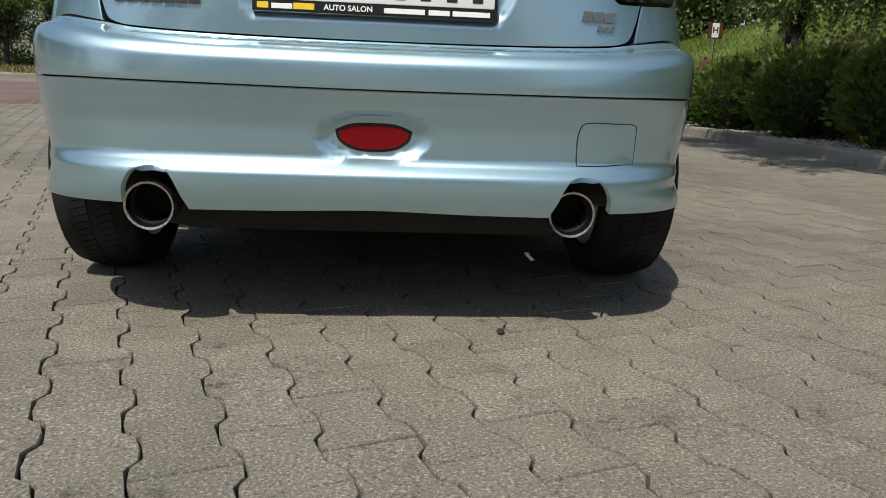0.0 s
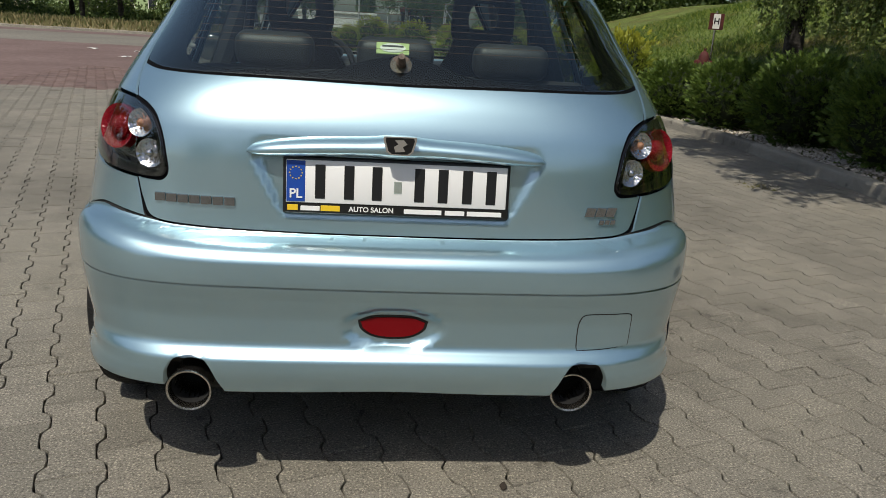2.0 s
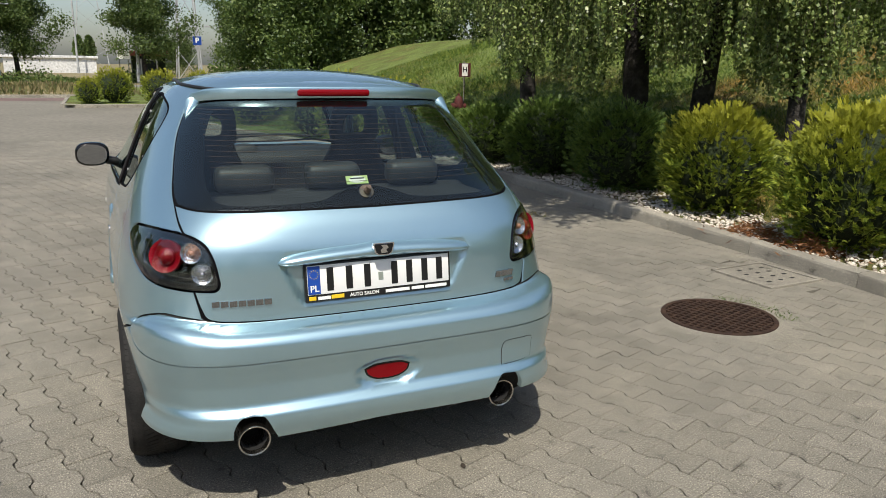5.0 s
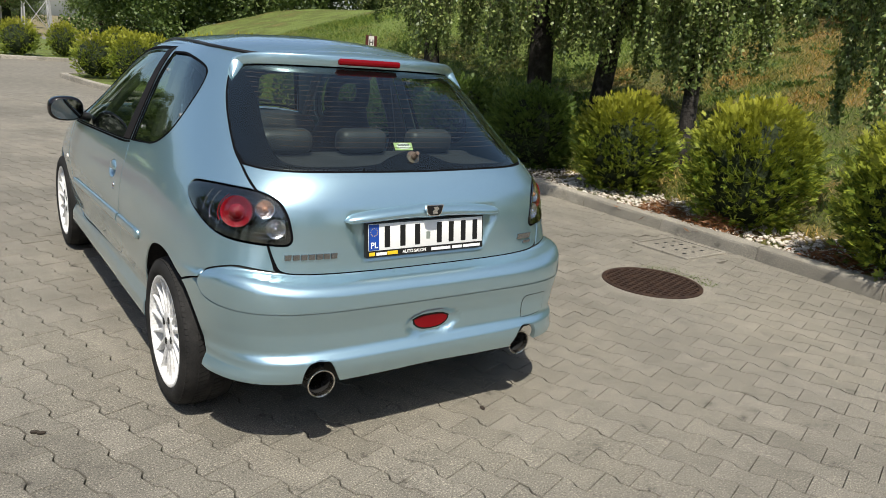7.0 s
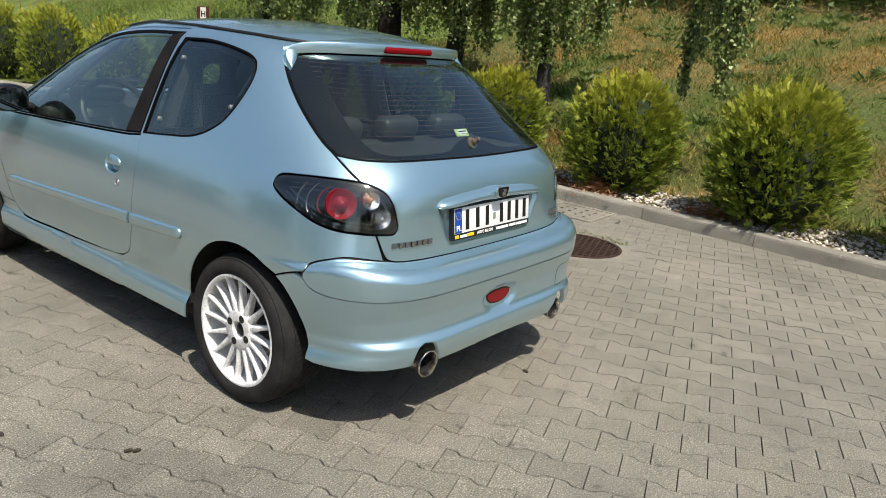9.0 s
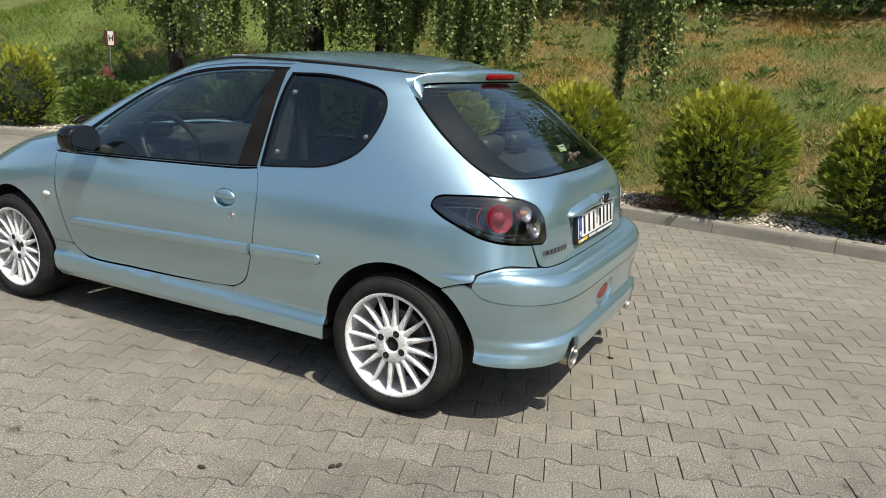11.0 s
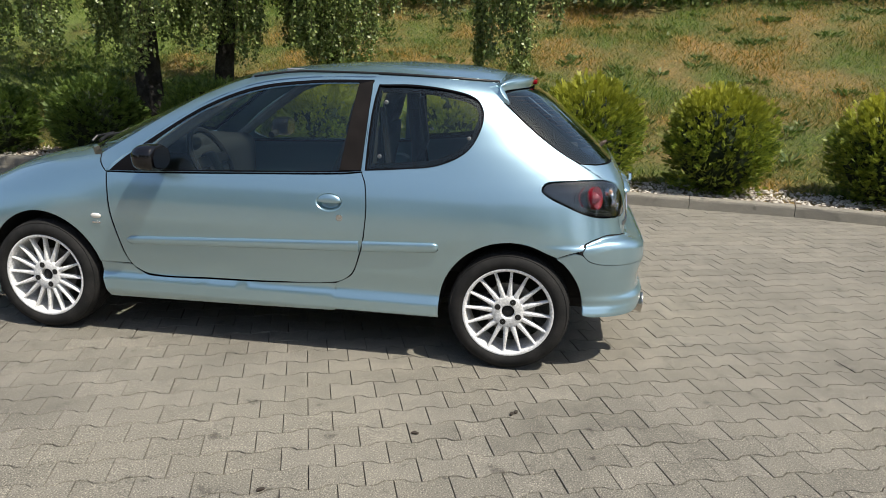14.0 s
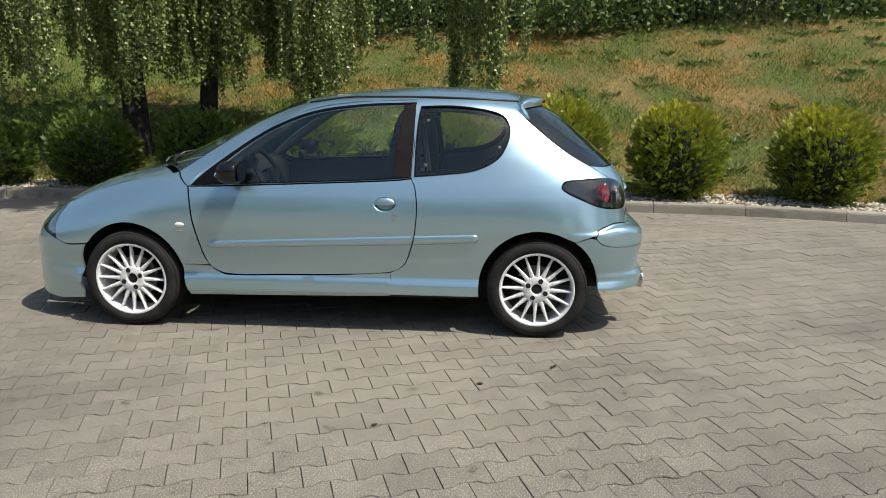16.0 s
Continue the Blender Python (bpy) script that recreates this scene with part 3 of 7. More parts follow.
# rear bumper in two pieces, fog lamp, towing cover
crease = [rx(-0.43, 0.543), rx(-0.60, 0.545), ry(-0.45, 0.548), ry(-0.372, 0.564), ry(-0.338, 0.595)]
upper = [ry(-0.339, 0.615), ry(-0.349, 0.643), ry(-0.42, 0.671), ry(-0.455, 0.673), rx(-0.586, 0.6615), rx(-0.50, 0.6505), rx(-0.3, 0.6435)]
strip_line = spline([rx(0, 0.5405), *crease, *upper, rx(0, 0.6415), *mirrored(upper), *mirrored(crease)], n=8)
bumper = panel("rear_bumper", strip_line, [], lifted, paint, car, "light blue upper bumper shell", gap=0.0008, step=0.012, fine=(-1.2, 1.2, 0.592, 0.69, 0.014, 0.004))[0]
lower = [*corner(ry(-0.300, 0.601)), ry(-0.25, 0.585), *corner(ry(-0.214, 0.571)), *[ry(a, b) for a, b in arc(-0.012, 0.30, 0.341, 129, 181)][1:-1], *corner(ry(-0.354, 0.295)), ry(-0.40, 0.287), rx(-0.66, 0.287), *corner(rx(-0.526, 0.287)), rx(-0.523, 0.325), rx(-0.504, 0.357), rx(-0.470, 0.369), rx(-0.436, 0.363),
         rx(-0.417, 0.338), rx(-0.404, 0.308), *corner(rx(-0.388, 0.277)), rx(-0.2, 0.279)]
crease_low = [(a, b - 0.003) for a, b in crease[:-1]] + [ry(-0.335, 0.592)]
low_line = spline([rx(0, 0.5375), *crease_low, *lower, rx(0, 0.284), *mirrored(lower), *mirrored(crease_low)], n=6)
fog_line = spline([*corner(rx(-0.083, 0.455)), rx(-0.05, 0.468), rx(0, 0.471), rx(0.05, 0.468), *corner(rx(0.083, 0.455)), rx(0.075, 0.432), rx(0.045, 0.414), rx(0, 0.409), rx(-0.045, 0.414), rx(-0.075, 0.432)], n=6)
panel("seam", shrunk(strip_line, -0.012), [shrunk(strip_line, 0.010)], lifted, dark_under, car, gap=0, depth=0, lift=-0.0115, step=0.012)
bumper_low = panel("bumper_skirt", low_line, [fog_line], bumper_chart, paint, car, "light blue lower bumper with exhaust cut-outs", gap=0.0015, step=0.012, depth=0.02)[0]
panel("fog_lamp", shrunk(fog_line, 0.006), [], bumper_chart, red_lens, car, "red rear fog lamp", gap=0, depth=0.008, lift=0.003, step=0.015)
panel("fog_lamp_rim", fog_line, [shrunk(fog_line, 0.006)], bumper_chart, gloss_black, car, gap=0, depth=0.01, lift=0.001)
flap = spline([*corner(rx(0.446, 0.394)), rx(0.444, 0.44), rx(0.450, 0.478), rx(0.462, 0.486), rx(0.53, 0.486), rx(0.572, 0.484), rx(0.578, 0.47), *corner(rx(0.578, 0.400)), rx(0.51, 0.395)], n=5)
panel("towing_cover", flap, [], lifted, paint, bumper_low, gap=0, depth=0.002, lift=0.0018, step=0.02)
panel("towing_cover_gap", shrunk(flap, -0.0022), [flap], lifted, dark_under, bumper_low, gap=0, depth=0, lift=0.0006)

roof_corner = spline([*corner(rx(-0.47, 1.328)), *corner(rx(-0.548, 1.287)), *corner(ry(0.20, 1.34)), *corner(ry(0.20, 1.375)), *corner(rx(-0.40, 1.37))], n=8)
panel("roof_corner", roof_corner, [], REAR, paint, car, side=2, gap=0, depth=0, lift=-0.006, step=0.02)

# front bumper and headlamps
TURN_END = 0.9 * math.pi


def front_mirror(p):
    return [(2 * TURN_END - a, b) for a, b in reversed(p)]


fb = [*corner(fy(2.740, 0.493)), fy(2.87, 0.484), fy(2.955, 0.509), (fy(3.03, 0.53)[0], 0.533), *corner((TURN_END - 0.35, 0.57)), *corner((TURN_END - 0.33, 0.66))]
fb_low = [*corner((TURN_END - 0.02, 0.115)), fy(3.0, 0.12), fy(2.87, 0.135), *corner(fy(2.80, 0.14)), fy(2.790, 0.22), fy(2.782, 0.296), fy(2.770, 0.40)]
fb_line = spline([*fb, (TURN_END, 0.665), *front_mirror(fb), *front_mirror(fb_low)[:], *fb_low], n=6)
panel("front_bumper", fb_line, [], FRONT, paint, car, step=0.05, gap=0.002)
hl_line = spline([*corner(fy(2.93, 0.715)), *corner(fy(2.974, 0.625)), *corner(fy(2.962, 0.52)), (fy(3.03, 0.53)[0], 0.545), *corner((TURN_END - 0.36, 0.58)), *corner((TURN_END - 0.345, 0.66)), fy(3.03, 0.69)], n=5)
for s in (0, 1):
    hl = panel("headlamp", hl_line, [], FRONT, lamp_lens, car, "clear headlamp with dark housing", side=s, depth=0.004)[0]
    panel("lamp_housing", hl_line, [], FRONT, lamp_chrome, hl, side=s, depth=0.0, lift=-0.03)

# tail lamps: smoked cover over a black tray with round reflectors


def disc_on(px, r, depth, name, material, parent, s, label="", bowl=0.5):
    """A round bowl or lens set into the tail lamp, facing along the skin's normal."""
    c = REAR(np.array([px]))[0]
    e = 0.01
    du = REAR(np.array([(px[0] + e, px[1])]))[0] - REAR(np.array([(px[0] - e, px[1])]))[0]
    dv = REAR(np.array([(px[0], px[1] + e)]))[0] - REAR(np.array([(px[0], px[1] - e)]))[0]
    nrm = Vector(np.cross(du, dv)).normalized()
    if nrm.y > 0:
        nrm = -nrm
    nrm = (nrm + Vector((0, -0.75, 0))).normalized()
    prof = [(0.001, -bowl * r), (0.35 * r, -bowl * r * 0.9), (0.7 * r, -bowl * r * 0.55), (0.93 * r, -bowl * r * 0.12), (r, 0.0), (1.08 * r, 0.001), (1.1 * r, -0.02)]
    bm = lathe(prof, 28)
    m = nrm.to_track_quat("Z", "Y").to_matrix().to_4x4()
    bmesh.ops.transform(bm, matrix=Matrix.Translation(Vector(c) - nrm * depth) @ m, verts=bm.verts)
    if s:
        bmesh.ops.scale(bm, vec=(-1, 1, 1), verts=bm.verts)
        bmesh.ops.reverse_faces(bm, faces=bm.faces)
    return smooth(part(name, bm, material, parent, label))


for s in (0, 1):
    lamp = panel("tail_lamp", lamp_outer, [], REAR, lamp_lens, car, "clear tail lamp with black tray and red reflectors", side=s, gap=0.0015, depth=0.004, lift=0.003, step=0.02)[0]
    panel("lamp_tray", lamp_outer, [], REAR, gloss_black, lamp, side=s, gap=0.003, depth=0.0, lift=-0.055)
    panel("lamp_rim", lamp_outer, [shrunk(lamp_outer, 0.010)], REAR, gloss_black, lamp, side=s, gap=0.0005, depth=0.055, lift=0.001)
    for k in (0.013, 0.027):
        panel("lamp_ring", shrunk(lamp_outer, k), [shrunk(lamp_outer, k + 0.0028)], REAR, badge_chrome, lamp, side=s, gap=0, depth=0.004, lift=-0.012 - k, step=0.02)
    disc_on(rx(-0.684, 0.853), 0.050, 0.014, "red_reflector", red_plastic, lamp, s, bowl=0.45)
    disc_on(rx(-0.684, 0.853), 0.027, 0.020, "inner_bulb", red_plastic, lamp, s, bowl=-0.75)
    for r_arc, m_arc, deep in ((0.072, red_plastic, 0.026), (0.105, badge_chrome, 0.024), (0.135, badge_chrome, 0.022)):
        c0 = REAR(np.array([rx(-0.684, 0.853)]))[0]
        pts = []
        for w in np.linspace(-0.75, 0.75, 14):
            zz = float(np.clip(c0[2] + 0.9 * r_arc * math.sin(w), 0.80, 0.912))
            yy = c0[1] + 0.012 + 1.15 * r_arc * math.cos(w)
            xx = float(from_side(np.array([[yy, zz]]))[0][0])
            pts.append(((1 if s else -1) * (-xx - deep), yy, zz))
        smooth(part("reflector_arc", tube(pts, 0.0022, 6), m_arc, lamp))
    disc_on(rx(-0.606, 0.872), 0.031, 0.012, "indicator_reflector", lamp_chrome, lamp, s)
    disc_on(rx(-0.606, 0.872), 0.009, 0.012, "indicator_bulb", orange_plastic, lamp, s, bowl=-0.8)
    disc_on(rx(-0.578, 0.806), 0.031, 0.012, "reversing_reflector", lamp_chrome, lamp, s)
    disc_on(rx(-0.578, 0.806), 0.011, 0.012, "reversing_bulb", chrome, lamp, s, bowl=-0.8)

# spoiler with the third brake lamp
rows = []
for k in range(-48, 49):
    q = k / 48
    a, side = abs(q), math.copysign(1.0, q)
    x = 0.541 * math.sin(a * math.pi / 2) ** 0.94
    zl = 1.335 - 0.016 * a**2 - 0.054 * a**6
    on = REAR(np.array([rx(-x, zl)]))[0]
    thin = max(0.0, 1 - a**7)
    under = Vector((side * -on[0], on[1] - 0.006 * thin - 0.001, zl))
    tip = under + Vector((0, -0.012 * thin, 0.044 * thin))
    f = max(0.0, (a - 0.72) / 0.28)
    if f == 0:
        tx = 0.452 * a / 0.72
        top = Vector((side * tx, 0.110 + 0.028 * (a / 0.72) ** 3, 0))
        top.z = float(from_above(np.array([[tx, top.y]]))[0][2]) + 0.0015
    else:
        ease = f**1.3
        on = REAR(np.array([rx(-(0.452 + 0.089 * ease), 1.3445 - 0.0795 * ease**1.2)]))[0]
        top = Vector((side * -on[0], on[1] - 0.001, on[2] + 0.001))
    back = under + Vector((0, 0.03, 0.004))
    mid = (top + tip) / 2 + Vector((side * 0.010 * f * thin, -0.004 * f * thin, 0.004 * thin + 0.008 * f * thin))
    rows.append([top + Vector((0, 0.01, -0.03)), top, mid, tip + Vector((0, 0.006 * thin, 0.0)), tip + Vector((0, 0, -0.006 * thin)), under, back])
bm = bmesh.new()
vr = [[bm.verts.new(p) for p in r] for r in rows]
for a, b in zip(vr, vr[1:]):
    for i in range(6):
        bm.faces.new((a[i], b[i], b[i + 1], a[i + 1]))
bm.faces.new(vr[0][::-1])
bm.faces.new(vr[-1])
bmesh.ops.recalc_face_normals(bm, faces=bm.faces)
bmesh.ops.remove_doubles(bm, verts=bm.verts, dist=0.0003)
spoiler = smooth(part("spoiler", bm, paint, car, "light blue roof spoiler"), 75)
bm = box(bmesh.new(), -0.142, 0.142, -0.050, 0.0, 1.343, 1.369, 0.009, 3)
smooth(part("brake_lamp", bm, red_lens, spoiler, "red high-level brake lamp"))

# black strips along the roof edges
for s in (-1, 1):
    pts = []
    for y in np.linspace(0.13, 1.40, 26):
        z = float(curve_of([(0.13, 1.358), (0.40, 1.373), (0.722, 1.380), (1.1, 1.377), (1.425, 1.338)])(y))
        x = float(from_side(np.array([[y, z]]))[0][0])
        pts.append((s * -x, y, z + 0.003))
    bm = tube(pts, 0.0065, 8)
    smooth(part("roof_strip", bm, black_plastic, car))

# tailgate furniture: grip bar with badge, plate, badges, wiper spindle


def gate_y(x, z):
    return float(tailgate_chart(np.array([rx(x, z)]))[0][1])


bm = bmesh.new()
rings = []
for k in range(49):
    q = -1 + 2 * k / 48
    x = 0.345 * q
    body = (1 - abs(q) ** 6) ** 0.5 if abs(q) < 1 else 0
    rise = math.exp(-((x / 0.05) ** 2))
    zc, hz, dy = 0.852 - 0.018 * q * q, 0.004 + 0.019 * body + 0.006 * rise, 0.004 + 0.030 * body
    y0 = float(REAR(np.array([rx(x, zc)]))[0][1])
    rings.append([bm.verts.new((x, y0 + 0.012 - (dy + 0.012) * max(0.0, math.cos(t)), zc + hz * math.sin(t) - 0.004 * math.cos(t))) for t in [math.pi * (-0.5 + j / 10) for j in range(11)]])
for a, b in zip(rings, rings[1:]):
    for i in range(10):
        bm.faces.new((a[i], b[i], b[i + 1], a[i + 1]))
bm.faces.new(rings[0])
bm.faces.new(rings[-1][::-1])
bmesh.ops.recalc_face_normals(bm, faces=bm.faces)
grip = smooth(part("grip_bar", bm, paint, tailgate, "light blue tailgate grip bar"), 60)


def outlined(points, depth, y, bevel=0.002):
    """A flat plate in the x-z plane with a bevelled front."""
    bm = bmesh.new()
    vs = [bm.verts.new((a, y, b)) for a, b in points]
    f = bm.faces.new(vs)
    r = bmesh.ops.extrude_face_region(bm, geom=[f])
    bmesh.ops.translate(bm, vec=(0, -depth, 0), verts=[v for v in r["geom"] if isinstance(v, bmesh.types.BMVert)])
    bmesh.ops.recalc_face_normals(bm, faces=bm.faces)
    return bm


shield = [(-0.036, 0.884), (0.036, 0.884), (0.038, 0.878), (0.030, 0.850), (0.020, 0.842), (-0.020, 0.842), (-0.030, 0.850), (-0.038, 0.878)]
yb = gate_y(0, 0.852) - 0.050
badge = part("badge", outlined(shield, 0.012, yb + 0.006), chrome, tailgate, "chrome-edged badge")
part("badge_field", outlined([(0.86 * a, 0.864 + 0.86 * (b - 0.864)) for a, b in shield], 0.003, yb - 0.006), gloss_black, badge)
part("badge_figure", outlined([(-0.010, 0.850), (0.012, 0.852), (0.006, 0.862), (0.016, 0.868), (0.008, 0.878), (-0.012, 0.877), (-0.004, 0.868), (-0.014, 0.862)], 0.003, yb - 0.009), chrome, badge)

plate_y = -0.548
plate = thing("number_plate", "white number plate in a black dealer frame", "number plate")
plate.location = (0, plate_y, 0.758)
plate.rotation_euler = (radians(-7), 0, 0)
bm = box(bmesh.new(), -0.263, 0.263, -0.009, 0.016, -0.066, 0.066, 0.006, 3)
smooth(part("plate_frame", bm, plate_black, plate))
bm = box(bmesh.new(), -0.255, 0.255, -0.0115, -0.004, -0.040, 0.058, 0.002, 2)
smooth(part("plate_sheet", bm, plate_white, plate))
bm = box(bmesh.new(), -0.254, -0.212, -0.0128, -0.010, -0.038, 0.056, 0.001, 1)
part("country_strip", bm, plate_blue, plate)
for k in range(12):
    a = 2 * math.pi * k / 12
    bm = box(bmesh.new(), -0.233 + 0.014 * math.cos(a) - 0.0013, -0.233 + 0.014 * math.cos(a) + 0.0013, -0.0136, -0.012, 0.028 + 0.014 * math.sin(a) - 0.0013, 0.028 + 0.014 * math.sin(a) + 0.0013)
    part("star", bm, plate_yellow, plate)


def letters(text, size, loc, material, parent, name, bold=0.0):
    cu = bpy.data.curves.new(name, "FONT")
    cu.body, cu.size, cu.align_x, cu.align_y, cu.extrude, cu.offset = text, size, "CENTER", "CENTER", 0.0006, bold
    tmp = bpy.data.objects.new(name, cu)
    scene.collection.objects.link(tmp)
    me = bpy.data.meshes.new_from_object(tmp.evaluated_get(bpy.context.evaluated_depsgraph_get()))
    bpy.data.objects.remove(tmp)
    ob = attach(name, me, material, parent)
    ob.location, ob.rotation_euler = loc, (radians(90), 0, 0)
    return ob


letters("PL", 0.030, (-0.233, -0.0135, -0.020), plate_white, plate, "country_letters", 0.0005)
# the registration is kept as plain bars
for x in (-0.178, -0.112, -0.048, 0.050, 0.105, 0.162, 0.218):
    bm = box(bmesh.new(), x - 0.0115, x + 0.0115, -0.0132, -0.011, -0.030, 0.048, 0.001, 1)
    part("registration_bar", bm, plate_black, plate)
bm = box(bmesh.new(), -0.009, 0.009, -0.0130, -0.011, -0.012, 0.016, 0.001, 1)
part("plate_seal", bm, mat("plate_seal", (0.45, 0.5, 0.45), 0.3, 0.6), plate)
for x0, x1, m_ in ((-0.252, -0.228, plate_yellow), (-0.222, -0.178, plate_white), (-0.176, -0.132, plate_yellow), (0.016, 0.104, plate_white), (0.112, 0.158, plate_white), (0.164, 0.246, plate_white)):
    bm = box(bmesh.new(), x0, x1, -0.0098, -0.008, -0.0585, -0.0475 if m_ is plate_white else -0.0455, 0.0005, 1)
    part("dealer_line", bm, m_, plate)

letters("AUTO SALON", 0.0165, (-0.060, -0.0102, -0.0525), plate_white, plate, "dealer_words", 0.0003)


def badge_bars(x0, x1, z0, z1, n, slant=0.0):
    """Chrome lettering kept as plain bars."""
    w = (x1 - x0) / n
    for k in range(n):
        xa = x0 + k * w
        xm = xa + w / 2
        y = gate_y(xm, (z0 + z1) / 2)
        pts = [(xa + 0.0015, z0), (xa + w - 0.0025, z0), (xa + w - 0.0025 + slant, z1), (xa + 0.0015 + slant, z1)]
        part("letter_bar", outlined(pts, 0.008, y + 0.002), badge_chrome, tailgate)


badge_bars(-0.558, -0.370, 0.703, 0.722, 7)
badge_bars(0.452, 0.532, 0.705, 0.727, 3, 0.005)
badge_bars(0.490, 0.535, 0.686, 0.697, 3, 0.002)
spindle_rust = mottled("spindle_rust", [(0.05, 0.03, 0.02), (0.10, 0.07, 0.05), (0.16, 0.12, 0.09)], 60.0, 0.6, 0.3, 200.0)
bm = lathe([(0.001, -0.03), (0.008, -0.03), (0.010, -0.012), (0.012, -0.010), (0.012, 0.004), (0.026, 0.006), (0.026, 0.012)], 20, "y")
ob = smooth(part("wiper_spindle", bm, spindle_rust, car, "bare rear wiper spindle"))
ob.location = (0, float(REAR(np.array([rx(0, 1.035)]))[0][1]) - 0.004, 1.035)
ob.rotation_euler = (radians(-35), 0, 0)

# exhaust tips


def exhaust(x):
    bm = lathe([(0.046, 0.02), (0.046, -0.095), (0.050, -0.105), (0.0525, -0.11), (0.0515, -0.115), (0.047, -0.113), (0.044, -0.10), (0.042, 0.0)], 36, "y")
    ob = smooth(part("exhaust_tip", bm, steel, car, "polished round exhaust tip"), 50)
    ob.location = (x, -0.545 if x < 0 else -0.53, 0.292)
    ob.rotation_euler = (radians(3), 0, 0)
    bm = lathe([(0.0435, -0.095), (0.043, 0.0), (0.001, 0.005)], 24, "y")
    part("soot_lining", bm, soot_shade, ob)


exhaust(-0.466)
exhaust(0.44)

# side mouldings, handles, locks, indicators, mirrors


def moulding(y0, y1, z0, z1, h0, h1, blunt, s, parent):
    """Body-coloured rubbing strip over a thin dark strip added for its shaded edge line, rounded at its free end and
    cut square at the door gap (blunt).
    """
    n = 48
    strip = None
    # the wider black strip draws the shaded gap round the moulding
    for name, material, proud, extra in (("side_moulding", paint, 0.019, 0.0), ("gasket", black_plastic, 0.0045, 0.0022)):
        bm = bmesh.new()
        rings = []
        for k in range(n + 1):
            q = k / n
            y, z, h = y0 + (y1 - y0) * q, z0 + (z1 - z0) * q, h0 + (h1 - h0) * q + extra
            e = ((1 - q if blunt == 0 else q) * abs(y1 - y0) + extra) / 0.035
            e = math.sqrt(1 - (1 - min(1.0, e)) ** 2)
            x = float(from_side(np.array([[y, z]]))[0][0])
            ring = []
            for t in [math.pi * (-0.5 + j / 10) for j in range(11)]:
                ring.append(bm.verts.new((s * (-x - 0.003 + proud * (0.35 + 0.65 * e) * max(0, math.cos(t)) ** 0.4), y, z + h * (0.3 + 0.7 * e) * math.sin(t))))
            rings.append(ring)
        for a, b in zip(rings, rings[1:]):
            for i in range(10):
                bm.faces.new((a[i], b[i], b[i + 1], a[i + 1]))
        bm.faces.new(rings[0])
        bm.faces.new(rings[-1][::-1])
        bmesh.ops.recalc_face_normals(bm, faces=bm.faces)
        ob = smooth(part(name, bm, material, strip or parent), 50)
        strip = strip or (ob if parent is car else None)


